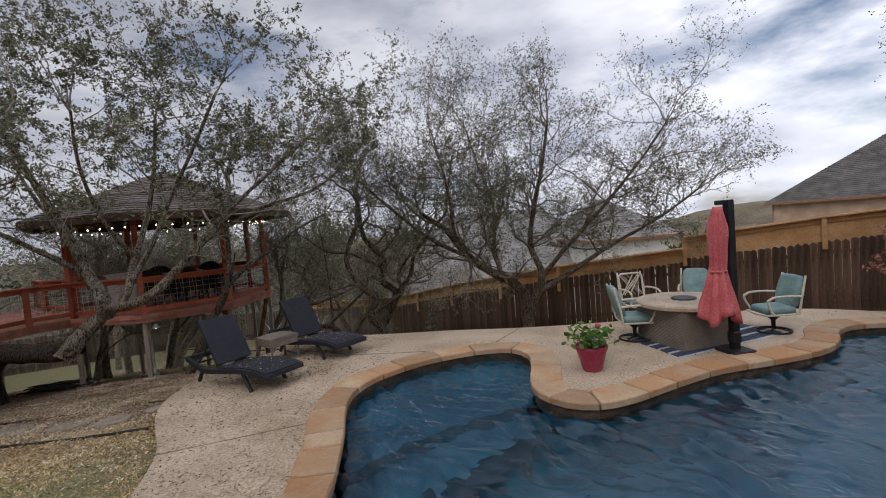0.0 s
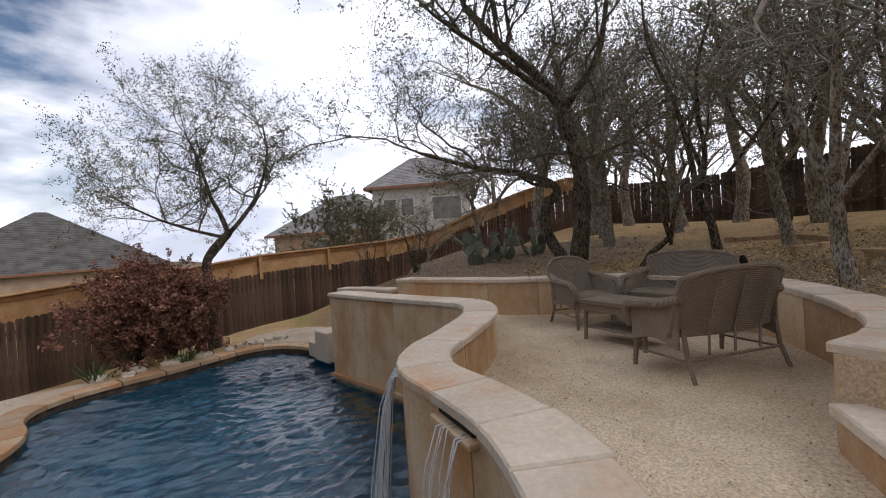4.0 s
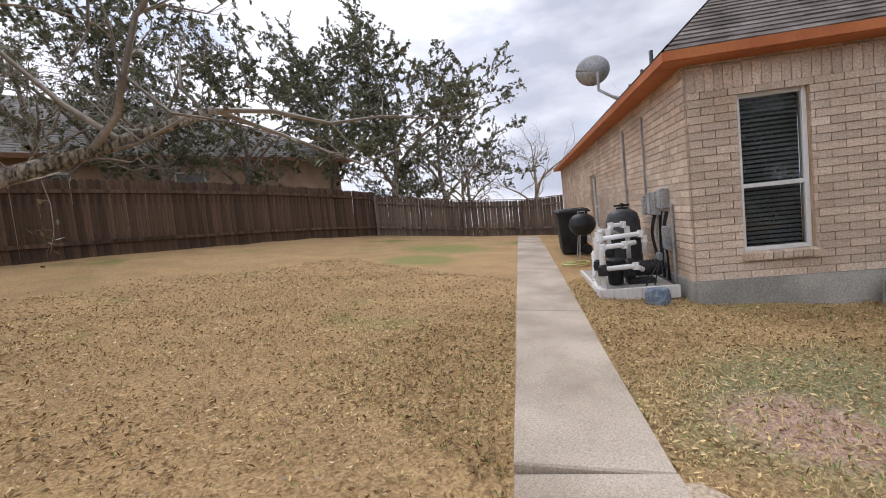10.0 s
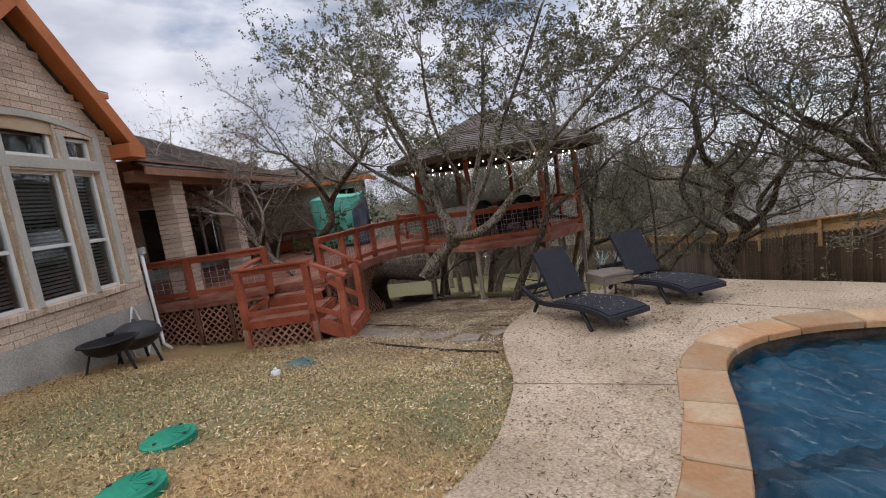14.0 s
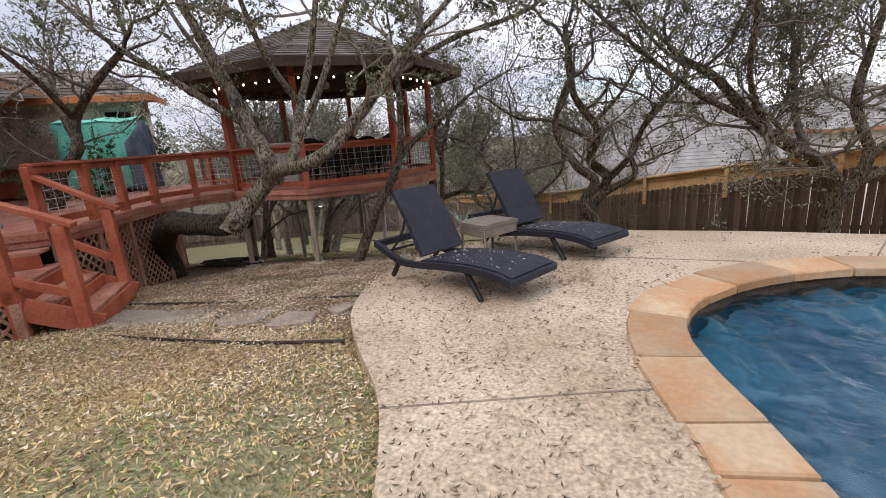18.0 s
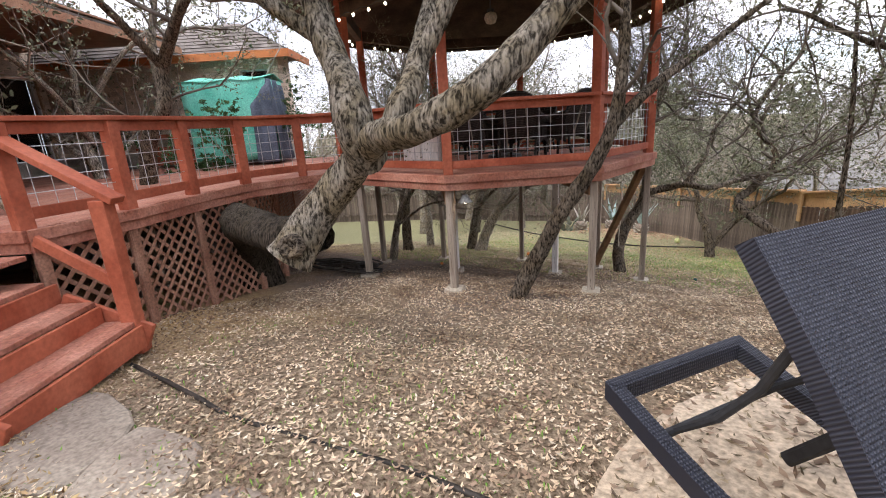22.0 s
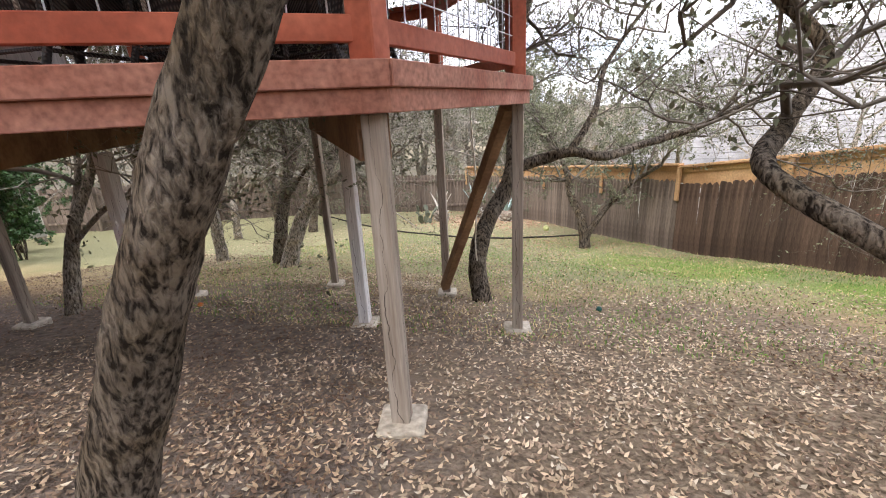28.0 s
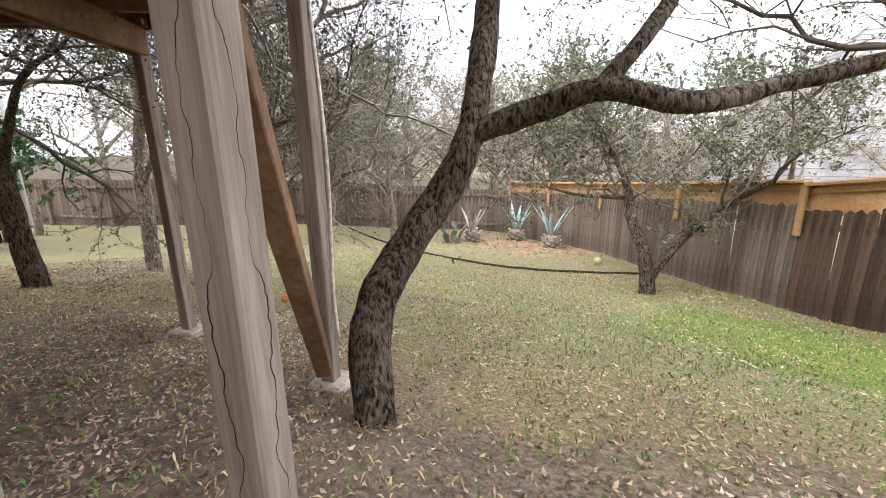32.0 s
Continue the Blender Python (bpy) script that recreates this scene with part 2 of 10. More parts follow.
M_FARROOF = mat("grey_far_roof", (0.20, 0.19, 0.18), (0.30, 0.285, 0.27), 1.5, 30, 0.95, 0.3, grain=0.2)
M_FARROOFD = mat("dark_far_roof", (0.085, 0.078, 0.072), (0.15, 0.138, 0.128), 1.5, 30, 0.95, 0.3, grain=0.2)
M_FARWALL = mat("white_far_wall", (0.60, 0.58, 0.53), (0.70, 0.68, 0.63), 1, 20, 0.9, 0.1, grain=0.08)
M_FARBRK = mat("far_brick_wall", (0.42, 0.29, 0.20), (0.54, 0.39, 0.28), 1.5, 20, 0.9, 0.2, grain=0.2)
M_STUCCO = mat("pale_stucco", (0.42, 0.40, 0.35), (0.54, 0.52, 0.46), 1, 30, 0.9, 0.2, grain=0.1)
M_HILL = mat("hillside", (0.10, 0.085, 0.055), (0.21, 0.17, 0.11), 0.03, 0.6, 1.0, 0.3, 0.5, grain=0.35)
M_DIRT = mat("bare_dirt", (0.17, 0.13, 0.10), (0.28, 0.22, 0.17), 2, 40, 0.95, 0.4)
M_ROCK = mat("pale_rock", (0.40, 0.34, 0.26), (0.58, 0.51, 0.41), 3, 30, 0.9, 0.6, 0.015)
M_CACT = mat("grey_green_cactus", (0.10, 0.11, 0.08), (0.19, 0.195, 0.14), 4, 40, 0.7, 0.2)
M_AGAVE = mat("blue_agave", (0.26, 0.36, 0.34), (0.42, 0.52, 0.50), 3, 40, 0.6, 0.1)
M_RUG = mat("striped_rug", (0.035, 0.045, 0.075), (0.06, 0.075, 0.11), 4, 90, 0.95, 0.2)
M_RUGL = mat("rug_light_stripe", (0.38, 0.40, 0.42), (0.50, 0.52, 0.54), 4, 90, 0.95, 0.2)
M_BLIND = mat("window_blind", (0.20, 0.20, 0.19), (0.28, 0.28, 0.27), 3, 30, 0.6, 0)
M_SLAB = mat("flagstone_step", (0.24, 0.19, 0.15), (0.36, 0.30, 0.235), 2, 40, 0.85, 0.4, 0.008, rand=0.15)
# near-black colour that stands for the shade of unlit rooms and slots
M_DARK = mat("interior_shade", (0.015, 0.014, 0.013), (0.03, 0.028, 0.026), 2, 20, 0.9, 0)
M_HOSE = mat("black_hose", (0.018, 0.015, 0.012), (0.05, 0.04, 0.032), 5, 40, 0.6, 0.2)
M_ORANGE = mat("orange_ball_fruit", (0.55, 0.14, 0.03), (0.65, 0.22, 0.05), 5, 40, 0.6, 0.1)


def post_mat(name, c1, c2):
    """Weathered timber with a long grain, grey streaks and drying cracks."""
    m = bpy.data.materials.new(name)
    m.use_nodes = True
    n, l = m.node_tree.nodes, m.node_tree.links
    b = n["Principled BSDF"]
    b.inputs["Roughness"].default_value, b.inputs["Specular IOR Level"].default_value = 0.9, 0.15
    tc = n.new("ShaderNodeTexCoord")

    def tex(scale, detail, stretch):
        mp = n.new("ShaderNodeMapping")
        mp.inputs["Scale"].default_value = stretch
        l.new(tc.outputs["Object"], mp.inputs["Vector"])
        t = n.new("ShaderNodeTexNoise")
        t.inputs["Scale"].default_value, t.inputs["Detail"].default_value = scale, detail
        l.new(mp.outputs["Vector"], t.inputs["Vector"])
        return t.outputs["Fac"]

    def ramp(src, stops):
        r = n.new("ShaderNodeValToRGB")
        while len(r.color_ramp.elements) < len(stops):
            r.color_ramp.elements.new(0.5)
        for e, (p, c) in zip(r.color_ramp.elements, stops):
            e.position, e.color = p, (*c, 1)
        l.new(src, r.inputs["Fac"])
        return r.outputs["Color"]
    base = ramp(tex(4, 5, (6, 6, 0.5)), ((0.3, c1), (0.7, c2)))
    sx = n.new("ShaderNodeSeparateXYZ")
    l.new(tc.outputs["Object"], sx.inputs["Vector"])

    def calc(op, a, c):
        x = n.new("ShaderNodeMath")
        x.operation = op
        for k, v in enumerate((a, c)):
            if isinstance(v, (int, float)):
                x.inputs[k].default_value = v
            else:
                l.new(v, x.inputs[k])
        return x.outputs["Value"]
    drift = calc("MULTIPLY", calc("SUBTRACT", tex(3.5, 5, (0.05, 0.05, 1)), 0.47), 0.16)
    gap = calc("MINIMUM", calc("ABSOLUTE", calc("SUBTRACT", sx.outputs["X"], drift), 0), calc("ABSOLUTE", calc("ADD", sx.outputs["Y"], drift), 0))
    wide = calc("MULTIPLY", calc("SUBTRACT", tex(2.6, 3, (0.05, 0.05, 1)), 0.40), 0.011)
    crack = ramp(calc("DIVIDE", gap, calc("MAXIMUM", wide, 0.0004)), ((0.6, (0.10, 0.085, 0.075)), (1.0, (1, 1, 1))))
    grain = ramp(tex(30, 4, (4, 4, 0.25)), ((0.3, (0.82, 0.81, 0.80)), (0.7, (1.1, 1.1, 1.1))))
    src = base
    for c in (crack, grain):
        x = n.new("ShaderNodeMixRGB")
        x.blend_type, x.inputs["Fac"].default_value = "MULTIPLY", 1.0
        l.new(src, x.inputs["Color1"])
        l.new(c, x.inputs["Color2"])
        src = x.outputs["Color"]
    l.new(src, b.inputs["Base Color"])
    bp = n.new("ShaderNodeBump")
    bp.inputs["Strength"].default_value, bp.inputs["Distance"].default_value = 0.6, 0.01
    l.new(crack, bp.inputs["Height"])
    l.new(bp.outputs["Normal"], b.inputs["Normal"])
    return m


M_POST = post_mat("grey_timber", (0.64, 0.61, 0.575), (0.79, 0.76, 0.725))
M_POSTD = post_mat("brown_grey_timber", (0.24, 0.19, 0.145), (0.42, 0.355, 0.29))


def stone_mat(name, c1, c2, stain, streak, rand, amount=0.5, least=0.42):
    """Sawn sandstone: soft clouds of tan, rusty stains, thin dark veins and a fine grain."""
    m = bpy.data.materials.new(name)
    m.use_nodes = True
    n, l = m.node_tree.nodes, m.node_tree.links
    b = n["Principled BSDF"]
    b.inputs["Roughness"].default_value, b.inputs["Specular IOR Level"].default_value = 0.8, 0.25
    tc = n.new("ShaderNodeTexCoord")
    oi = n.new("ShaderNodeObjectInfo")
    sh = n.new("ShaderNodeVectorMath")
    sh.operation = "MULTIPLY_ADD"
    sh.inputs[1].default_value = (7, 5, 3)
    l.new(oi.outputs["Random"], sh.inputs[0])
    l.new(tc.outputs["Object"], sh.inputs[2])
    mp = n.new("ShaderNodeMapping")
    mp.inputs["Scale"].default_value = streak
    l.new(sh.outputs["Vector"], mp.inputs["Vector"])

    def tex(scale, detail, src):
        t = n.new("ShaderNodeTexNoise")
        t.inputs["Scale"].default_value, t.inputs["Detail"].default_value, t.inputs["Roughness"].default_value = scale, detail, 0.6
        l.new(src, t.inputs["Vector"])
        return t.outputs["Fac"]

    def ramp(src, p0, p1, a=(0, 0, 0), c=(1, 1, 1)):
        r = n.new("ShaderNodeValToRGB")
        r.color_ramp.elements[0].position, r.color_ramp.elements[1].position = p0, p1
        r.color_ramp.elements[0].color, r.color_ramp.elements[1].color = (*a, 1), (*c, 1)
        l.new(src, r.inputs["Fac"])
        return r.outputs["Color"]
    base = ramp(tex(1.8, 5, sh.outputs["Vector"]), 0.3, 0.7, c1, c2)
    rust = ramp(tex(1.6, 6, mp.outputs["Vector"]), least, least + 0.1 / amount)
    mx = n.new("ShaderNodeMixRGB")
    l.new(rust, mx.inputs["Fac"])
    l.new(base, mx.inputs["Color1"])
    mx.inputs["Color2"].default_value = (*stain, 1)
    fine = tex(28, 5, tc.outputs["Object"])
    hs = n.new("ShaderNodeHueSaturation")
    mr = n.new("ShaderNodeMapRange")
    mr.inputs["From Min"].default_value, mr.inputs["From Max"].default_value = 0.25, 0.75
    mr.inputs["To Min"].default_value, mr.inputs["To Max"].default_value = 0.86, 1.14
    l.new(fine, mr.inputs["Value"])
    rr = n.new("ShaderNodeMapRange")
    rr.inputs["To Min"].default_value, rr.inputs["To Max"].default_value = 1 - rand, 1 + rand
    l.new(oi.outputs["Random"], rr.inputs["Value"])
    mu = n.new("ShaderNodeMath")
    mu.operation = "MULTIPLY"
    l.new(mr.outputs["Result"], mu.inputs[0])
    l.new(rr.outputs["Result"], mu.inputs[1])
    l.new(mu.outputs["Value"], hs.inputs["Value"])
    l.new(mx.outputs["Color"], hs.inputs["Color"])
    l.new(hs.outputs["Color"], b.inputs["Base Color"])
    bp = n.new("ShaderNodeBump")
    bp.inputs["Strength"].default_value, bp.inputs["Distance"].default_value = 0.35, 0.012
    l.new(tex(9, 6, tc.outputs["Object"]), bp.inputs["Height"])
    l.new(bp.outputs["Normal"], b.inputs["Normal"])
    return m


M_COPING = stone_mat("coping_flagstone", (0.37, 0.255, 0.155), (0.52, 0.39, 0.255), (0.44, 0.24, 0.12), (1, 1, 1), 0.2, 0.55)
M_CAP = stone_mat("cap_flagstone", (0.50, 0.41, 0.31), (0.64, 0.555, 0.45), (0.53, 0.33, 0.20), (1, 1, 1), 0.10, 0.5, 0.52)
M_STONE = stone_mat("wall_veneer_stone", (0.49, 0.34, 0.195), (0.63, 0.50, 0.345), (0.45, 0.24, 0.10), (1.3, 1.3, 0.6), 0.10, 0.4)


def bark_mat(name, dark, light, moss):
    """Rough bark: narrow broken ridges along the trunk over pale and dark blotches of lichen."""
    m = bpy.data.materials.new(name)
    m.use_nodes = True
    n, l = m.node_tree.nodes, m.node_tree.links
    b = n["Principled BSDF"]
    b.inputs["Roughness"].default_value, b.inputs["Specular IOR Level"].default_value = 0.95, 0.1
    tc = n.new("ShaderNodeTexCoord")

    def tex(scale, detail, stretch=(1, 1, 1), rough=0.6, bend=0.0):
        mp = n.new("ShaderNodeMapping")
        mp.inputs["Scale"].default_value = stretch
        l.new(tc.outputs["Object"], mp.inputs["Vector"])
        t = n.new("ShaderNodeTexNoise")
        t.inputs["Scale"].default_value, t.inputs["Detail"].default_value = scale, detail
        t.inputs["Roughness"].default_value, t.inputs["Distortion"].default_value = rough, bend
        l.new(mp.outputs["Vector"], t.inputs["Vector"])
        return t.outputs["Fac"]

    def scale(src, a, c, lo, hi):
        r = n.new("ShaderNodeMapRange")
        r.inputs["From Min"].default_value, r.inputs["From Max"].default_value = a, c
        r.inputs["To Min"].default_value, r.inputs["To Max"].default_value = lo, hi
        l.new(src, r.inputs["Value"])
        return r.outputs["Result"]

    def calc(op, a, c):
        x = n.new("ShaderNodeMath")
        x.operation = op
        l.new(a, x.inputs[0])
        l.new(c, x.inputs[1])
        return x.outputs["Value"]
    ridge = tex(62, 5, (1, 1, 0.3), 0.55, 0.5)
    plate = tex(24, 4, (1, 1, 0.45), 0.6, 0.8)
    relief = calc("ADD", scale(ridge, 0.36, 0.62, 0, 0.62), scale(plate, 0.36, 0.62, 0, 0.38))
    ra = n.new("ShaderNodeValToRGB")
    ra.color_ramp.elements[0].position, ra.color_ramp.elements[1].position = 0.22, 0.82
    ra.color_ramp.elements[0].color, ra.color_ramp.elements[1].color = (*dark, 1), (*light, 1)
    l.new(relief, ra.inputs["Fac"])
    mx = n.new("ShaderNodeMixRGB")
    mx.blend_type = "MULTIPLY"
    mx.inputs["Color2"].default_value = (*moss, 1)
    l.new(scale(tex(5, 5), 0.42, 0.62, 0, 1), mx.inputs["Fac"])
    l.new(ra.outputs["Color"], mx.inputs["Color1"])
    hs = n.new("ShaderNodeHueSaturation")
    l.new(scale(tex(2.2, 4), 0.3, 0.7, 0.72, 1.25), hs.inputs["Value"])
    l.new(mx.outputs["Color"], hs.inputs["Color"])
    l.new(hs.outputs["Color"], b.inputs["Base Color"])
    bp = n.new("ShaderNodeBump")
    bp.inputs["Strength"].default_value, bp.inputs["Distance"].default_value = 1.0, 0.013
    l.new(relief, bp.inputs["Height"])
    l.new(bp.outputs["Normal"], b.inputs["Normal"])
    return m


M_BARK = bark_mat("oak_bark", (0.095, 0.08, 0.062), (0.49, 0.43, 0.355), (0.80, 0.75, 0.62))
# near-black bark: deep shade beside the deck put into the colour
M_BARKO = bark_mat("shaded_bark", (0.01, 0.008, 0.006), (0.085, 0.068, 0.052), (0.7, 0.7, 0.6))
M_BARKM = bark_mat("old_oak_bark", (0.03, 0.025, 0.019), (0.32, 0.28, 0.228), (0.74, 0.69, 0.56))
M_BARKD = bark_mat("dark_oak_bark", (0.022, 0.017, 0.013), (0.205, 0.168, 0.13), (0.78, 0.72, 0.6))


def glow(name, colour, strength):
    m = bpy.data.materials.new(name)
    m.use_nodes = True
    b = m.node_tree.nodes["Principled BSDF"]
    b.inputs["Base Color"].default_value = (*colour, 1)
    b.inputs["Emission Color"].default_value = (*colour, 1)
    b.inputs["Emission Strength"].default_value = strength
    return m


M_BULB = glow("warm_bulb", (1.0, 0.82, 0.55), 7.0)


def glass_pane(name):
    m = bpy.data.materials.new(name)
    m.use_nodes = True
    b = m.node_tree.nodes["Principled BSDF"]
    b.inputs["Base Color"].default_value = (0.75, 0.8, 0.8, 1)
    b.inputs["Transmission Weight"].default_value = 1.0
    b.inputs["Roughness"].default_value = 0.01
    b.inputs["IOR"].default_value = 1.5
    return m


M_GLASS = glass_pane("window_glass")


def water_mat():
    m = bpy.data.materials.new("pool_water")
    m.use_nodes = True
    n, l = m.node_tree.nodes, m.node_tree.links
    b = n["Principled BSDF"]
    b.inputs["Base Color"].default_value = (0.55, 0.75, 0.85, 1)
    b.inputs["Transmission Weight"].default_value = 1.0
    b.inputs["Roughness"].default_value = 0.01
    b.inputs["IOR"].default_value = 1.5
    tc = n.new("ShaderNodeTexCoord")
    mp = n.new("ShaderNodeMapping")
    mp.inputs["Scale"].default_value = (1.0, 1.7, 1.0)
    mp.inputs["Rotation"].default_value = (0, 0, 0.5)
    a = n.new("ShaderNodeTexNoise")
    a.inputs["Scale"].default_value, a.inputs["Detail"].default_value, a.inputs["Distortion"].default_value = 3.2, 2, 0.6
    c = n.new("ShaderNodeTexNoise")
    c.inputs["Scale"].default_value, c.inputs["Detail"].default_value = 11.0, 2
    ad = n.new("ShaderNodeMath")
    ad.operation = "MULTIPLY_ADD"
    ad.inputs[1].default_value = 0.22
    bp = n.new("ShaderNodeBump")
    bp.inputs["Strength"].default_value, bp.inputs["Distance"].default_value = 1.0, 0.012
    l.new(tc.outputs["Object"], mp.inputs["Vector"])
    l.new(mp.outputs["Vector"], a.inputs["Vector"])
    l.new(mp.outputs["Vector"], c.inputs["Vector"])
    l.new(c.outputs["Fac"], ad.inputs[0])
    l.new(a.outputs["Fac"], ad.inputs[2])
    l.new(ad.outputs["Value"], bp.inputs["Height"])
    l.new(bp.outputs["Normal"], b.inputs["Normal"])
    return m


M_WATER = water_mat()


# ---- mesh helpers ----
class Shape:
    """Collects boxes, tubes and sheets into one mesh."""

    def __init__(self):
        self.v, self.f, self.n = [], [], 0

    def add(self, verts, faces):
        self.v.append(np.asarray(verts, float).reshape(-1, 3))
        self.f += [tuple(i + self.n for i in f) for f in faces]
        self.n += len(self.v[-1])
        return self

    def box(self, m, sx, sy, sz, ch=0.004):
        """A box of that size with chamfered edges, centred in the pose m."""
        hx, hy, hz = sx / 2, sy / 2, sz / 2
        c = min(ch, hx * 0.45, hy * 0.45, hz * 0.45)
        vs, idx = [], {}
        for i in (-1, 1):
            for j in (-1, 1):
                for k in (-1, 1):
                    for ax in range(3):
                        idx[i, j, k, ax] = len(vs)
                        vs.append((i * (hx - (0 if ax == 0 else c)), j * (hy - (0 if ax == 1 else c)), k * (hz - (0 if ax == 2 else c))))
        fs = []
        for s in (-1, 1):
            q = [idx[s, -1, -1, 0], idx[s, 1, -1, 0], idx[s, 1, 1, 0], idx[s, -1, 1, 0]]
            fs.append(q if s > 0 else q[::-1])
            q = [idx[-1, s, -1, 1], idx[1, s, -1, 1], idx[1, s, 1, 1], idx[-1, s, 1, 1]]
            fs.append(q[::-1] if s > 0 else q)
            q = [idx[-1, -1, s, 2], idx[1, -1, s, 2], idx[1, 1, s, 2], idx[-1, 1, s, 2]]
            fs.append(q if s > 0 else q[::-1])
        for i in (-1, 1):
            for j in (-1, 1):
                q = [idx[i, j, -1, 0], idx[i, j, -1, 1], idx[i, j, 1, 1], idx[i, j, 1, 0]]
                fs.append(q if i * j > 0 else q[::-1])
                q = [idx[i, -1, j, 0], idx[i, 1, j, 0], idx[i, 1, j, 2], idx[i, -1, j, 2]]
                fs.append(q if i * j > 0 else q[::-1])
                q = [idx[-1, i, j, 1], idx[-1, i, j, 2], idx[1, i, j, 2], idx[1, i, j, 1]]
                fs.append(q if i * j > 0 else q[::-1])
                for k in (-1, 1):
                    q = [idx[i, j, k, 0], idx[i, j, k, 1], idx[i, j, k, 2]]
                    fs.append(q if i * j * k > 0 else q[::-1])
        mm = np.array(m)
        return self.add(np.array(vs) @ mm[:3, :3].T + mm[:3, 3], fs)

    def beam(self, p, q, w, h, ch=0.004, ext=0.0):
        """A board from p to q, w wide sideways and h high."""
        p, q = Vector(p), Vector(q)
        d = q - p
        x = d.normalized()
        y = Vector((0, 0, 1)).cross(x)
        y = y.normalized() if y.length > 1e-4 else Vector((1, 0, 0))
        z = x.cross(y)
        m = Matrix((x, y, z)).transposed().to_4x4()
        m.translation = (p + q) / 2
        return self.box(m, d.length + 2 * ext, w, h, ch)

    def tube(self, path, radii, sides=8, cap=True):
        path = [Vector(p) for p in path]
        if not hasattr(radii, "__len__"):
            radii = [radii] * len(path)
        ring, out = None, []
        ref = Vector((0.31, 0.17, 0.94))
        for i, p in enumerate(path):
            d = (path[min(i + 1, len(path) - 1)] - path[max(i - 1, 0)]).normalized()
            x = ref - d * ref.dot(d)
            if x.length < 1e-3:
                x = Vector((1, 0, 0)) - d * d.x
            x.normalize()
            ref = x
            y = d.cross(x)
            for s in range(sides):
                a = 2 * math.pi * s / sides
                out.append(p + (x * math.cos(a) + y * math.sin(a)) * radii[i])
        fs = []
        for i in range(len(path) - 1):
            for s in range(sides):
                t = (s + 1) % sides
                fs.append((i * sides + s, i * sides + t, (i + 1) * sides + t, (i + 1) * sides + s))
        if cap:
            fs.append(tuple(range(sides))[::-1])
            fs.append(tuple((len(path) - 1) * sides + s for s in range(sides)))
        return self.add([tuple(v) for v in out], fs)

    def lathe(self, profile, centre=(0, 0, 0), sides=24):
        cx, cy, cz = centre
        vs = [(cx + r * math.cos(2 * math.pi * s / sides), cy + r * math.sin(2 * math.pi * s / sides), cz + z) for r, z in profile for s in range(sides)]
        fs = []
        for i in range(len(profile) - 1):
            for s in range(sides):
                t = (s + 1) % sides
                fs.append((i * sides + s, i * sides + t, (i + 1) * sides + t, (i + 1) * sides + s))
        return self.add(vs, fs)

    def prism(self, poly, z0, z1, ch=0.0):
        """A plate of polygon outline (counter-clockwise) from z0 up to z1; z may be a function of x and y. ch: chamfer of the upper rim."""
        k = len(poly)
        f0 = z0 if callable(z0) else (lambda x, y: z0)
        f1 = z1 if callable(z1) else (lambda x, y: z1)
        vs = [(x, y, f0(x, y)) for x, y in poly]
        fs = [tuple(range(k))[::-1]]
        if ch:
            cx, cy = sum(p[0] for p in poly) / k, sum(p[1] for p in poly) / k
            vs += [(x, y, f1(x, y) - ch) for x, y in poly]
            for x, y in poly:
                d = math.hypot(cx - x, cy - y) or 1
                vs.append((x + (cx - x) / d * ch, y + (cy - y) / d * ch, f1(x, y)))
            layers = 3
        else:
            vs += [(x, y, f1(x, y)) for x, y in poly]
            layers = 2
        for j in range(layers - 1):
            for i in range(k):
                t = (i + 1) % k
                fs.append((j * k + i, j * k + t, (j + 1) * k + t, (j + 1) * k + i))
        fs.append(tuple((layers - 1) * k + i for i in range(k)))
        return self.add(vs, fs)

    def mesh(self, name, material, smooth=False):
        me = bpy.data.meshes.new(name)
        me.from_pydata([tuple(p) for p in np.vstack(self.v)], [], self.f)
        me.materials.append(material)
        if smooth:
            me.polygons.foreach_set("use_smooth", [True] * len(me.polygons))
        me.update()
        return me


def part(name, shape, material, parent=None, label="", smooth=False, at=None):
    """Links a shape (or a ready mesh) as one mesh object, under a thing or a part."""
    me = shape if isinstance(shape, bpy.types.Mesh) else shape.mesh(name, material, smooth)
    ob = new(name, me)
    if parent is not None:
        ob.parent = parent
    if at is not None:
        ob.matrix_basis = at
    return tagged(ob, label)


def thing(name, label, category, m=None, group="", kind=""):
    """An empty at the base of a thing."""
    ob = new(name)
    ob.empty_display_size = 0.1
    if m is not None:
        ob.matrix_basis = m
    return tagged(ob, label, category, group, kind)


def spline(points, step=0.25, closed=False):
    """Points on a smooth curve through the given ones."""
    p = [np.array(q, float) for q in points]
    k = len(p)
    out = []
    for i in range(k if closed else k - 1):
        a, b, c, d = (p[(i - 1) % k], p[i], p[(i + 1) % k], p[(i + 2) % k]) if closed else (p[max(i - 1, 0)], p[i], p[i + 1], p[min(i + 2, k - 1)])
        n = max(1, int(round(np.linalg.norm(c - b) / step)))
        for j in range(n):
            t = j / n
            out.append(0.5 * (2 * b + (c - a) * t + (2 * a - 5 * b + 4 * c - d) * t * t + (3 * b - a - 3 * c + d) * t ** 3))
    if not closed:
        out.append(p[-1])
    return out


def offset(curve, d, closed=False):
    """A curve moved sideways, to the left for d above 0."""
    c = np.array(curve)
    if closed:
        t = np.roll(c, -1, 0) - np.roll(c, 1, 0)
    else:
        t = np.gradient(c, axis=0)
    t /= np.linalg.norm(t, axis=1)[:, None] + 1e-9
    return [c[i] + d * np.array((-t[i, 1], t[i, 0])) for i in range(len(c))]


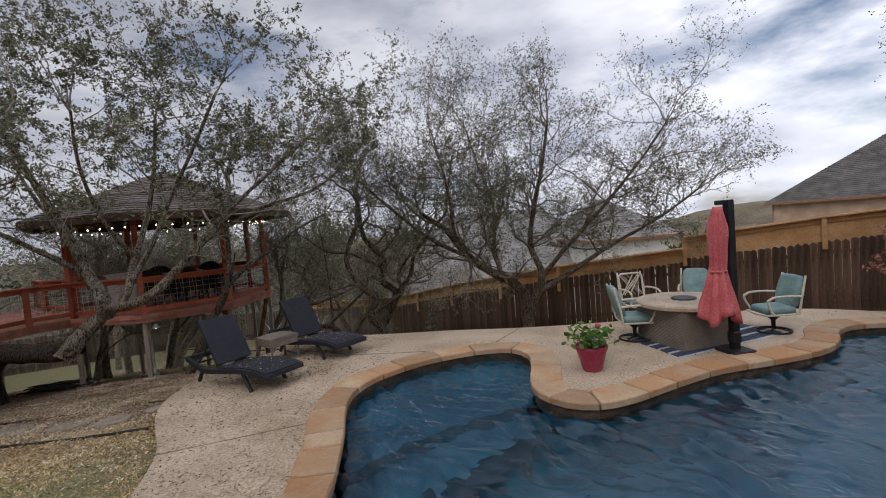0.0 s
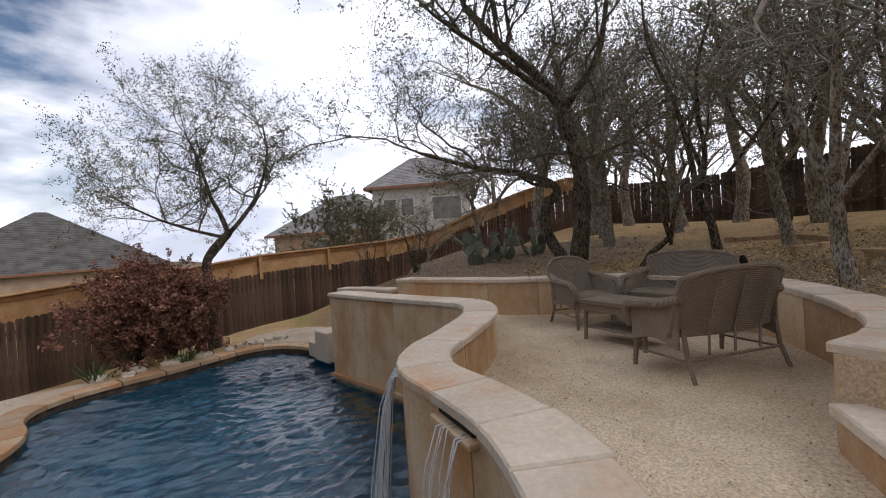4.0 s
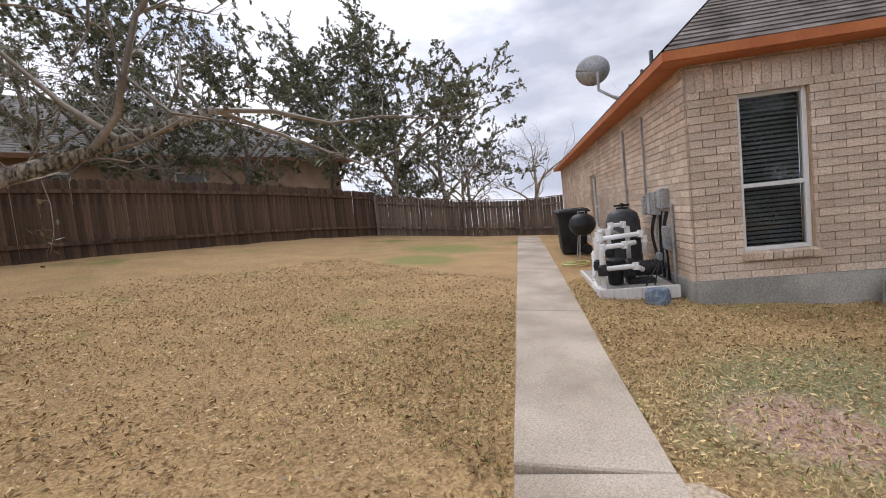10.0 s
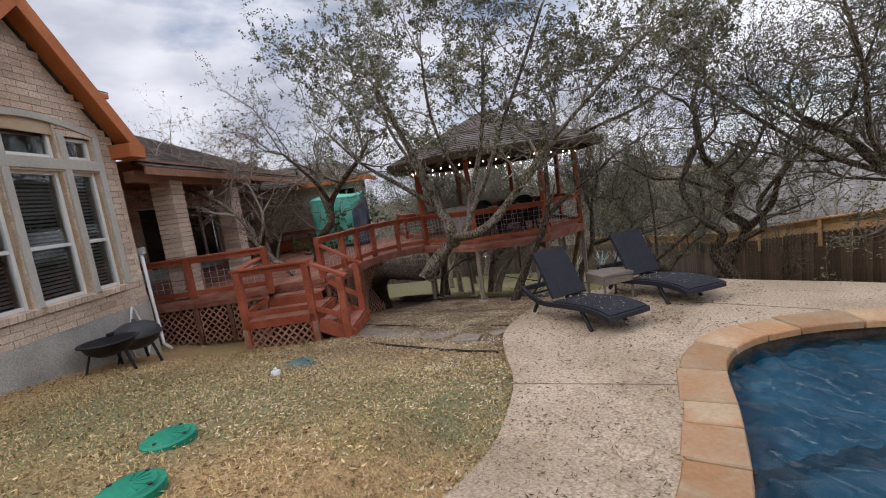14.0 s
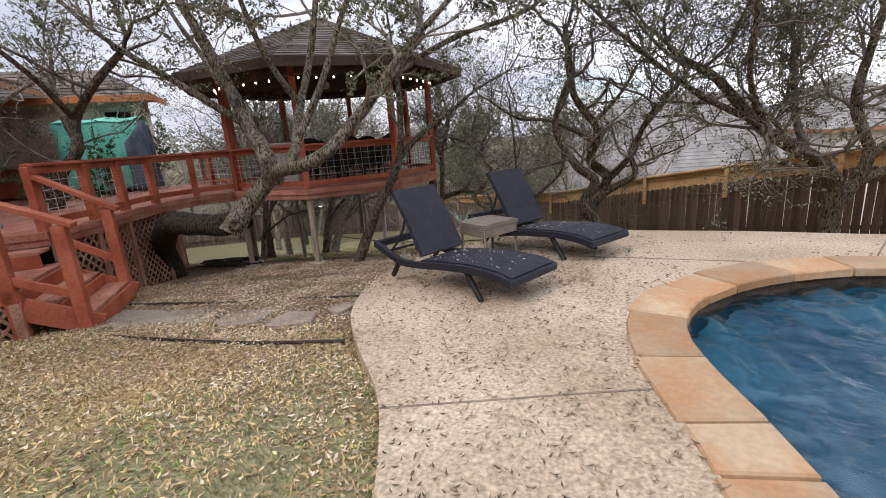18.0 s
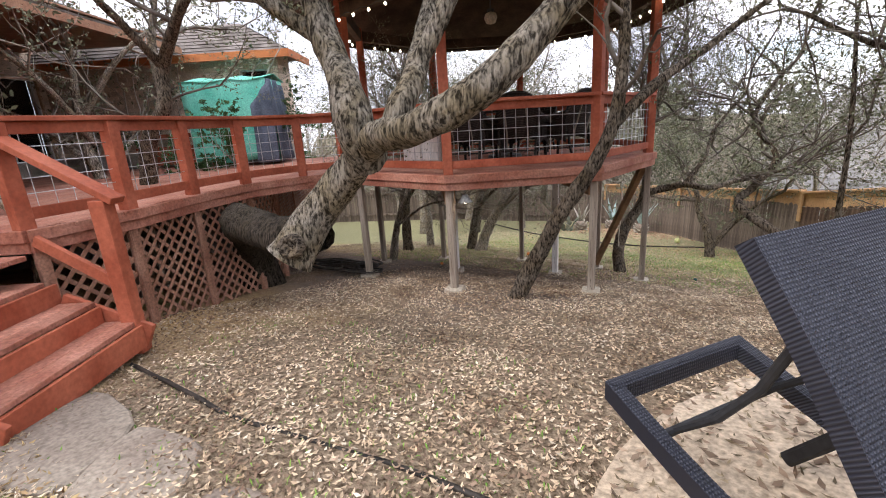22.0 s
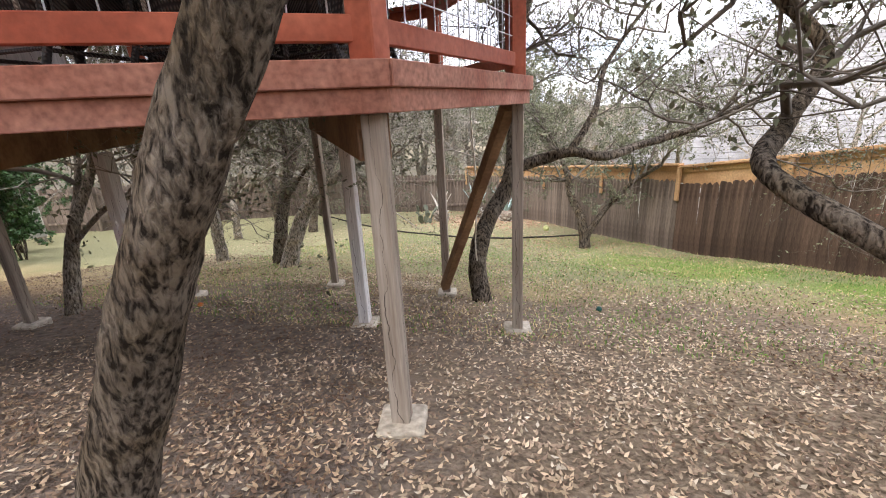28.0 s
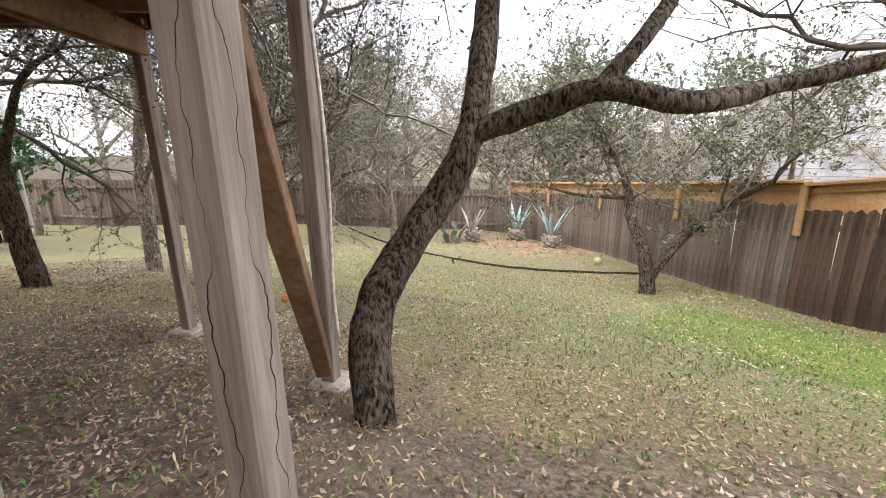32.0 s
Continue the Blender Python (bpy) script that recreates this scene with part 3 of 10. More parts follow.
def inside(poly, x, y):
    """Which of the points lie in the polygon."""
    p = np.array(poly)
    x, y = np.asarray(x, float), np.asarray(y, float)
    r = np.zeros(x.shape, bool)
    j = len(p) - 1
    for i in range(len(p)):
        c = ((p[i, 1] > y) != (p[j, 1] > y)) & (x < (p[j, 0] - p[i, 0]) * (y - p[i, 1]) / (p[j, 1] - p[i, 1] + 1e-12) + p[i, 0])
        r ^= c
        j = i
    return r


def sheet(outline, spacing, zfun, hole=None, skirt=0.0):
    """A finely divided surface over a polygon, at height zfun(x, y), with a rim going down."""
    from mathutils.geometry import delaunay_2d_cdt
    o = np.array(outline)
    x0, y0 = o.min(0)
    x1, y1 = o.max(0)
    gx, gy = np.meshgrid(np.arange(x0, x1, spacing), np.arange(y0, y1, spacing))
    gx, gy = gx.ravel(), gy.ravel()
    keep = inside(outline, gx, gy)
    pts = [Vector(p) for p in o] + [Vector((a, b)) for a, b in zip(gx[keep], gy[keep])]
    k = len(o)
    vs, es, fs, *_ = delaunay_2d_cdt(pts, [(i, (i + 1) % k) for i in range(k)], [], 0, 1e-4)
    s = Shape()
    cen = np.array([np.mean([vs[i] for i in f], axis=0) for f in fs])
    ok = inside(outline, cen[:, 0], cen[:, 1])
    if hole is not None:
        ok &= ~inside(hole, cen[:, 0], cen[:, 1])
    s.add([(v[0], v[1], zfun(v[0], v[1])) for v in vs], [tuple(f) for f, g in zip(fs, ok) if g])
    if skirt:
        top = [(a, b, zfun(a, b)) for a, b in o]
        s.add(top + [(a, b, c - skirt) for a, b, c in top], [(i, i + k, (i + 1) % k + k, (i + 1) % k) for i in range(k)])
    return s


# ---- plan: the lie of the land ----
LAND_Y = (-16, -8, -2, 0, 2, 4.5, 7, 10, 12.5, 16, 20, 28)
LAND_Z = (1.709, 0.781, 0.268, 0.139, -0.07, -0.617, -0.824, -1.302, -1.897, -2.687, -3.594, -4.688)
TILT_Y = (-15, 0, 8, 25)
TILT_1 = (0.053, 0.031, 0.04, 0.011)
TILT_2 = (-0.06, 0.061, -0.051, 0.014)


def land(x, y):
    """The height of the natural ground."""
    e = np.clip(x, -22, 22) + 4
    far = np.maximum(np.hypot(x, y) - 45, 0)
    beyond = np.maximum(0.65 * x + 0.76 * y - 15.5, 0)
    dip = 2.2 * np.clip((x - 11) / 7, 0, 1) * np.exp(-((y - 1) / 4.5) ** 2)
    return -dip + np.interp(y, LAND_Y, LAND_Z) + e * np.interp(y, TILT_Y, TILT_1) + e * e / 20 * np.interp(y, TILT_Y, TILT_2) - far * 0.03 - np.minimum(beyond * 0.22, 9)


HOUSE_TURN = radians(35.13)
U = np.array((-math.sin(HOUSE_TURN), math.cos(HOUSE_TURN)))
N = np.array((math.cos(HOUSE_TURN), math.sin(HOUSE_TURN)))
CORNER = np.array((-6.54, -1.65))


def H(a, b, z=0.0):
    """A point by the house's own axes: a along its garden front, b out from it."""
    p = CORNER + a * U + b * N
    return (p[0], p[1], z)


def house_pose(a, b, z=0.0):
    """A pose with x along the garden front and y into the house."""
    m = Matrix(((U[0], -N[0], 0), (U[1], -N[1], 0), (0, 0, 1))).to_4x4()
    m.translation = H(a, b, z)
    return m


POOL = spline([(-1.05, 2.6), (-1.08, 3.4), (-1.13, 3.9), (-1.2, 4.4), (-1.31, 5.0), (-1.31, 5.4), (-1.2, 5.75), (-1.0, 6.05), (-0.55, 6.45), (0, 6.72), (0.5, 6.84), (0.95, 6.78),
               (1.16, 6.4), (1.1, 5.85), (0.98, 5.3), (1.0, 4.95), (1.2, 4.66), (1.5, 4.55), (1.9, 4.65), (2.5, 4.95), (3.2, 5.25), (3.95, 5.4), (4.7, 5.6), (5.2, 5.9),
               (5.55, 6.3), (6.0, 6.55), (6.6, 6.5), (7.2, 6.15), (7.7, 5.72), (8.4, 5.3), (9.0, 4.9), (9.28, 4.4), (9.2, 3.9), (8.9, 3.4), (8.4, 2.9), (7.7, 2.4), (7.2, 1.95)], 0.2)
FALLWALL = spline([(7.25, 2.35), (6.6, 1.72), (6.0, 1.12), (5.45, 0.55), (5.0, 0.15), (4.5, 0.08), (4.0, 0.18), (3.4, 0.38), (2.9, 0.56), (2.5, 0.55), (2.1, 0.34), (1.65, 0.12), (1.25, 0.02), (0.85, -0.02)], 0.15)
POOL_RIM = [tuple(p) for p in POOL] + [tuple(p) for p in FALLWALL] + [(0.3, 0.4), (-0.4, 1.3), (-0.85, 2.0)]
DECK_Z = -0.48
WATER_Z = -0.63


def slab_z(x, y):
    """The height of the pool's concrete surround, which rises towards the patio."""
    return float(np.interp(y, (0.3, 1.0, 2.0, 2.6, 3.3), (0.28, 0.1, -0.16, -0.32, DECK_Z)) - 0.05 * max(0.0, -1.7 - x) * np.interp(y, (2, 4), (0, 1)))

# ---- ground, concrete, pool, patio ----
SLAB_EDGE = spline([(-2.72, -0.62), (-2.5, 0.3), (-2.38, 1.2), (-2.4, 1.9), (-2.5, 2.6), (-2.7, 3.4), (-3.05, 4.35), (-3.55, 5.1), (-3.9, 5.7), (-4.05, 6.3), (-4.05, 6.9), (-3.85, 7.4), (-3.5, 7.88),
                    (-3.1, 8.25), (-2.6, 8.48), (-1.9, 8.55), (-1.2, 8.42), (0, 8.3), (1.4, 8.05), (3, 7.95), (5, 8.0), (6.2, 7.8), (7.0, 7.25), (7.35, 6.75)], 0.2)
RIM_OUT = offset(POOL, 0.31)
k_end = int(np.argmin([math.hypot(p[0] - 7.1, p[1] - 6.6) for p in RIM_OUT]))
NEAR_EDGE = [(-1.3, 1.9), (-0.85, 1.05), (-0.2, 0.4), (0.35, 0.2), (0.35, -0.95), (0.0, -1.0), (-0.6, -0.9), (-1.4, -0.85), (-2.19, -1.19)]
SLAB = [tuple(p) for p in SLAB_EDGE] + [tuple(p) for p in RIM_OUT[:k_end + 1][::-1]] + NEAR_EDGE
BACKWALL = spline([(7.9, 1.3), (7.1, 0.3), (6.55, -0.5), (6.3, -1.3), (5.95, -2.1), (5.2, -2.72), (4.3, -2.93), (3.4, -2.75), (2.7, -2.45), (2.2, -2.05), (1.95, -1.62)], 0.15)
LOWWALL = spline([(1.98, -1.66), (1.5, -1.5), (1.0, -1.37), (0.5, -1.25), (0.1, -1.14), (-0.1, -1.07)], 0.15)
PATIO = [tuple(p) for p in FALLWALL] + [(0.35, 0.0), (0.35, -1.1)] + [tuple(p) for p in LOWWALL[::-1]] + [tuple(p) for p in BACKWALL[::-1]]
PATIO_Z = 0.38
FAR_PAD = spline([(9.45, 3.3), (9.5, 4.6), (9.9, 5.3), (10.7, 5.2), (11.2, 4.2), (10.6, 3.2), (9.9, 2.8)], 0.3, True)

gx = np.unique(np.round(np.concatenate((-np.geomspace(14, 400, 26), np.arange(-14, 14.01, 0.2), np.geomspace(14, 400, 26))), 3))
gy = np.unique(np.round(np.concatenate((-np.geomspace(16, 400, 24), np.arange(-16, 26.01, 0.2), np.geomspace(26, 500, 24))), 3))
GX, GY = np.meshgrid(gx, gy)
GZ = land(GX, GY)
rough_ground = np.array([noise.noise((a * 1.1, b * 1.1, 0.3)) * 0.035 + noise.noise((a * 4.0, b * 4.0, 2.0)) * 0.012 for a, b in zip(GX.ravel(), GY.ravel())]).reshape(GX.shape)
GZ = GZ + rough_ground
in_slab = inside(SLAB, GX, GY)
in_patio = inside(PATIO, GX, GY)
in_pool = inside([tuple(p) for p in offset(POOL, 0.28)] + list(POOL_RIM[len(POOL):]), GX, GY)
slab_h = np.vectorize(slab_z)(GX, GY)
GZ = np.where(in_slab, np.minimum(GZ, slab_h) - 0.1, GZ)
near_slab = inside([tuple(p) for p in offset(SLAB_EDGE, 0.5)] + [(0, 3)], GX, GY) & ~in_slab
GZ = np.where(near_slab, np.minimum(GZ, slab_h - 0.03), GZ)
GZ = np.where(in_patio, PATIO_Z - 0.12, GZ)
GZ = np.where(in_pool, -3.0, GZ)
east = (GX > 6.9) & (GX < 12) & (GY > 1.5) & (GY < 7.6) & ~in_pool & ~in_patio
GZ = np.where(east, np.minimum(GZ, -0.52), GZ)
ny, nx = GX.shape
ground_shape = Shape()
ground_shape.add(np.stack((GX, GY, GZ), -1).reshape(-1, 3), [(j * nx + i, j * nx + i + 1, (j + 1) * nx + i + 1, (j + 1) * nx + i) for j in range(ny - 1) for i in range(nx - 1)])


def ground_mat():
    m = bpy.data.materials.new("winter_lawn")
    m.use_nodes = True
    n, l = m.node_tree.nodes, m.node_tree.links
    b = n["Principled BSDF"]
    b.inputs["Roughness"].default_value, b.inputs["Specular IOR Level"].default_value = 0.95, 0.1
    tc = n.new("ShaderNodeTexCoord")

    def tex(scale, detail=4):
        t = n.new("ShaderNodeTexNoise")
        t.inputs["Scale"].default_value, t.inputs["Detail"].default_value = scale, detail
        l.new(tc.outputs["Object"], t.inputs["Vector"])
        return t.outputs["Fac"]

    def ramp(src, p0, p1, c0=(0, 0, 0), c1=(1, 1, 1)):
        r = n.new("ShaderNodeValToRGB")
        r.color_ramp.elements[0].position, r.color_ramp.elements[1].position = p0, p1
        r.color_ramp.elements[0].color, r.color_ramp.elements[1].color = (*c0, 1), (*c1, 1)
        l.new(src, r.inputs["Fac"])
        return r.outputs["Color"]

    def mix(fac, a, c):
        x = n.new("ShaderNodeMix")
        x.data_type = "RGBA"
        l.new(fac, x.inputs["Factor"])
        l.new(a, x.inputs["A"])
        l.new(c, x.inputs["B"])
        return x.outputs["Result"]

    def patch(x, y, r, soft=0.6):
        """1 inside a round patch of the plan, with a ragged rim."""
        s = n.new("ShaderNodeVectorMath")
        s.operation = "DISTANCE"
        fl = n.new("ShaderNodeVectorMath")
        fl.operation = "MULTIPLY"
        fl.inputs[1].default_value = (1, 1, 0)
        l.new(tc.outputs["Object"], fl.inputs[0])
        l.new(fl.outputs["Vector"], s.inputs[0])
        s.inputs[1].default_value = (x, y, 0)
        ad = n.new("ShaderNodeMath")
        ad.operation = "MULTIPLY_ADD"
        ad.inputs[1].default_value = r * 0.9
        l.new(edge, ad.inputs[0])
        l.new(s.outputs["Value"], ad.inputs[2])
        r_ = n.new("ShaderNodeMapRange")
        r_.inputs["From Min"].default_value, r_.inputs["From Max"].default_value = r * (1.45 - soft * 0.5), r * (1.45 + soft * 0.5)
        r_.inputs["To Min"].default_value, r_.inputs["To Max"].default_value = 1, 0
        l.new(ad.outputs["Value"], r_.inputs["Value"])
        return r_.outputs["Result"]

    def most(*srcs):
        out = srcs[0]
        for s in srcs[1:]:
            x = n.new("ShaderNodeMath")
            x.operation = "MAXIMUM"
            l.new(out, x.inputs[0])
            l.new(s, x.inputs[1])
            out = x.outputs["Value"]
        return out

    edge = tex(0.9, 6)
    fine = tex(45, 4)
    straw = mix(ramp(tex(1.3, 5), 0.35, 0.68), ramp(fine, 0.3, 0.7, (0.34, 0.21, 0.10), (0.66, 0.46, 0.235)), ramp(fine, 0.3, 0.7, (0.27, 0.17, 0.085), (0.54, 0.37, 0.19)))
    leafy = ramp(tex(30, 5), 0.3, 0.7, (0.09, 0.063, 0.04), (0.36, 0.275, 0.19))
    green = ramp(fine, 0.3, 0.7, (0.10, 0.15, 0.03), (0.27, 0.33, 0.09))
    dirt = ramp(tex(14, 6), 0.3, 0.7, (0.125, 0.095, 0.075), (0.26, 0.205, 0.165))
    base = mix(ramp(tex(0.7, 5), 0.58, 0.80), straw, green)
    olive = ramp(fine, 0.3, 0.7, (0.145, 0.135, 0.07), (0.385, 0.355, 0.19))
    sp = n.new("ShaderNodeSeparateXYZ")
    l.new(tc.outputs["Object"], sp.inputs["Vector"])
    lower = n.new("ShaderNodeMapRange")
    lower.inputs["From Min"].default_value, lower.inputs["From Max"].default_value = 12.5, 15.5
    l.new(sp.outputs["Y"], lower.inputs["Value"])
    base = mix(most(lower.outputs["Result"], patch(-5.6, 2.6, 1.7), patch(-4.3, 0.0, 1.2), patch(-3.4, 4.0, 1.2)), base, olive)
    base = mix(most(patch(-4.2, 9, 3.6), patch(-3.9, 12.2, 2.2), patch(-5.5, 7, 2.2), patch(3.5, -5.5, 3.4), patch(10, 0, 4.0)), base, leafy)
    base = mix(most(patch(-8.0, 11.6, 3.0), patch(-11.5, 10.5, 2.6), patch(-6.6, 10.5, 1.6)), base, dirt)
    base = mix(most(patch(-3.0, 17.5, 1.6), patch(-0.5, 15.0, 1.5)), base, green)
    base = mix(most(patch(-9.5, -8.8, 1.1), patch(-7.4, -7.6, 0.8)), base, ramp(fine, 0.3, 0.7, (0.17, 0.165, 0.06), (0.42, 0.39, 0.155)))
    base = mix(most(patch(-3.75, -0.35, 0.42), patch(-3.1, 0.95, 0.2)), base, ramp(fine, 0.3, 0.7, (0.36, 0.22, 0.16), (0.60, 0.44, 0.34)))
    brush = ramp(tex(0.5, 6), 0.3, 0.7, (0.05, 0.042, 0.028), (0.12, 0.10, 0.065))
    outside = n.new("ShaderNodeMapRange")
    outside.inputs["From Min"].default_value, outside.inputs["From Max"].default_value = 27.5, 30.5
    l.new(sp.outputs["Y"], outside.inputs["Value"])
    base = mix(outside.outputs["Result"], base, brush)
    l.new(base, b.inputs["Base Color"])
    bp = n.new("ShaderNodeBump")
    bp.inputs["Strength"].default_value, bp.inputs["Distance"].default_value = 0.9, 0.03
    l.new(fine, bp.inputs["Height"])
    l.new(bp.outputs["Normal"], b.inputs["Normal"])
    return m


M_LAWN = ground_mat()
ground = part("ground", ground_shape, M_LAWN, smooth=True)
tagged(ground, "dry winter lawn with leaf litter and patches of green", "ground", kind="structure")

pavement = part("pavement", sheet(SLAB, 0.35, slab_z, skirt=0.14), M_CONC)
tagged(pavement, "tan exposed-aggregate concrete surround of the pool", "pavement", kind="structure")
# score joints, dark and slightly sunk
for p, q in (((-3.05, 4.32), (-1.6, 4.62)), ((-2.1, 7.2), (-0.4, 7.0)), ((0.6, 7.0), (1.3, 8.05)), ((-2.4, 1.7), (-1.35, 1.75))):
    js = Shape()
    for i in range(8):
        a = [p[0] + (q[0] - p[0]) * i / 8, p[1] + (q[1] - p[1]) * i / 8]
        c = [p[0] + (q[0] - p[0]) * (i + 1) / 8, p[1] + (q[1] - p[1]) * (i + 1) / 8]
        js.beam((*a, slab_z(*a) + 0.0005), (*c, slab_z(*c) + 0.0005), 0.014, 0.008, 0.001)
    part("joint", js, M_DIRT, pavement, "dirt-filled joint")

far_pad = part("terrace", sheet([tuple(p) for p in FAR_PAD], 0.4, lambda x, y: -0.46, skirt=0.15), M_CONC)
tagged(far_pad, "small pale concrete terrace beyond the pool", "pavement", kind="structure")

sidewalk = thing("sidewalk", "straight narrow concrete walk beside the lawn", "pavement", kind="structure")
b_edges = [3.65, 0.55, -2.5, -5.6, -8.7, -11.5]
for b1, b0 in zip(b_edges, b_edges[1:]):
    s = Shape()
    poly = [H(-2.17, b0 + 0.008), H(-1.42, b0 + 0.008), H(-1.42, b1 - 0.008), H(-2.17, b1 - 0.008)]
    fine_poly = []
    for i in range(4):
        for t in np.linspace(0, 1, 7)[:-1]:
            fine_poly.append(tuple(np.array(poly[i][:2]) * (1 - t) + np.array(poly[(i + 1) % 4][:2]) * t))
    s.prism(fine_poly[::-1], lambda x, y: float(land(x, y)) - 0.08, lambda x, y: float(land(x, y)) + 0.045, 0.01)
    part("slab", s, M_WALK, sidewalk)
last = [H(-2.17, 3.66)[:2], H(-2.17, 4.7)[:2], H(-1.42, 4.7)[:2], H(-1.42, 3.66)[:2]]
part("slab", Shape().prism(last, lambda x, y: slab_z(x, y) - 0.03, lambda x, y: slab_z(x, y) + 0.006, 0.004), M_WALK, sidewalk)

# pool: basin, ledge, tile band, coping, water
rim = POOL_RIM
pool = thing("pool", "free-form pool with dark plaster, flagstone coping and rippled water", "pool", kind="structure")
s = Shape()
kr = len(rim)
s.add([(x, y, -0.56) for x, y in rim] + [(x, y, -2.1) for x, y in rim], [(i, (i + 1) % kr, (i + 1) % kr + kr, i + kr) for i in range(kr)])
part("basin_wall", s, M_PLASTER, pool)
part("basin_floor", sheet(rim, 0.8, lambda x, y: -2.1 + 0.5 * float(np.clip((x - 3) / 5, 0, 1)) * 0), M_PLASTER, pool)
ledge = [(-1.05, 4.0), (-1.28, 5.0), (-1.29, 5.5), (-0.95, 6.05), (-0.5, 6.42), (0.1, 6.72), (0.9, 6.76), (1.12, 6.3), (1.05, 5.7), (0.9, 5.2), (0.2, 4.9), (-0.5, 4.5)]
part("tanning_ledge", sheet(ledge, 0.5, lambda x, y: -0.86, skirt=0.4), M_PLASTER, pool, "shallow plaster ledge under water")
step2 = [(-1.03, 3.3), (-1.05, 4.0), (-0.5, 4.5), (0.2, 4.9), (0.9, 5.2), (1.0, 4.9), (0.4, 4.4), (-0.2, 3.9), (-0.6, 3.4)]
part("underwater_step", sheet(step2, 0.5, lambda x, y: -1.15, skirt=0.6), M_PLASTER, pool, "plaster step under water")


wave_rng = random.Random(12)
WAVES = []
for _ in range(18):
    lam = wave_rng.uniform(0.11, 0.38)
    ang_ = wave_rng.gauss(0.9, 0.75)
    WAVES.append((math.cos(ang_) * 2 * math.pi / lam, math.sin(ang_) * 2 * math.pi / lam, wave_rng.uniform(0, 6.28), lam * 0.019))


def ripple(x, y):
    """Wind ripples of many lengths, and rings spreading from the falls."""
    d = math.hypot(x - 2.62, y - 1.05)
    w = noise.noise((x * 1.6, y * 1.6, 7.0)) * 3.2
    k = 0.9 + 0.6 * noise.noise((x * 0.6, y * 0.6, 2.0))
    return WATER_Z + k * sum(h * math.sin(a * x + b * y + p + w) for a, b, p, h in WAVES) + 0.008 * math.exp(-d * 0.8) * math.sin(d * 24)


water = part("water", sheet(rim, 0.036, ripple), M_WATER, pool, "dark blue rippled water", smooth=True)
water.visible_shadow = False

coping_in = offset(POOL, -0.05)
n_cop = len(POOL)
i0 = 0
rng = random.Random(4)
while i0 < n_cop - 2:
    i1 = min(i0 + rng.choice((2, 3, 3)), n_cop - 1)
    if n_cop - 1 - i1 < 2:
        i1 = n_cop - 1
    wide = 0.34 + rng.uniform(-0.02, 0.02)
    out = offset(POOL, wide)
    cut = 0.012
    def toward(p, q):
        d = np.array(q) - np.array(p)
        return tuple(np.array(p) + d / np.linalg.norm(d) * cut)
    inn = [tuple(coping_in[i]) for i in range(i0, i1 + 1)]
    o_ = [tuple(out[i]) for i in range(i0, i1 + 1)]
    inn[0], o_[0] = toward(inn[0], inn[1]), toward(o_[0], o_[1])
    inn[-1], o_[-1] = toward(inn[-1], inn[-2]), toward(o_[-1], o_[-2])
    s = Shape()
    lift = rng.uniform(0, 0.006)
    s.prism([*o_[::-1], *inn], lambda x, y: slab_z(x, y) - 0.06, lambda x, y: slab_z(x, y) + 0.012 + lift, 0.012)
    part("coping_stone", s, M_COPING, pool)
    # band tiles under the coping
    a, c = np.array(POOL[i0]), np.array(POOL[i1])
    s = Shape()
    band = [tuple(p) for p in POOL[i0:i1 + 1]]
    kb = len(band)
    bin_ = [tuple(p) for p in offset(POOL, -0.015)[i0:i1 + 1]]
    s.add([(x, y, slab_z(x, y) - 0.06) for x, y in bin_] + [(x, y, -0.75) for x, y in bin_], [(i, i + kb, i + kb + 1, i + 1) for i in range(kb - 1)])
    part("band_tile", s, M_TILE, pool)
    i0 = i1
s = Shape()
rp = [tuple(p) for p in offset(POOL, 0.33)]
kb = len(rp)
pin = [tuple(p) for p in POOL]
s.add([(x, y, slab_z(x, y) - 0.02) for x, y in pin] + [(x, y, slab_z(x, y) - 0.02) for x, y in rp], [(i, i + 1, i + 1 + kb, i + kb) for i in range(kb - 1)])
part("coping_bed", s, M_MORTAR, pool)

# patio and its stone seat walls
patio = part("patio", sheet(PATIO, 0.3, lambda x, y: PATIO_Z + 0.008 * noise.noise((x * 2, y * 2, 0))), M_GRAVEL)
tagged(patio, "pale crushed-gravel seating patio", "patio", kind="structure")


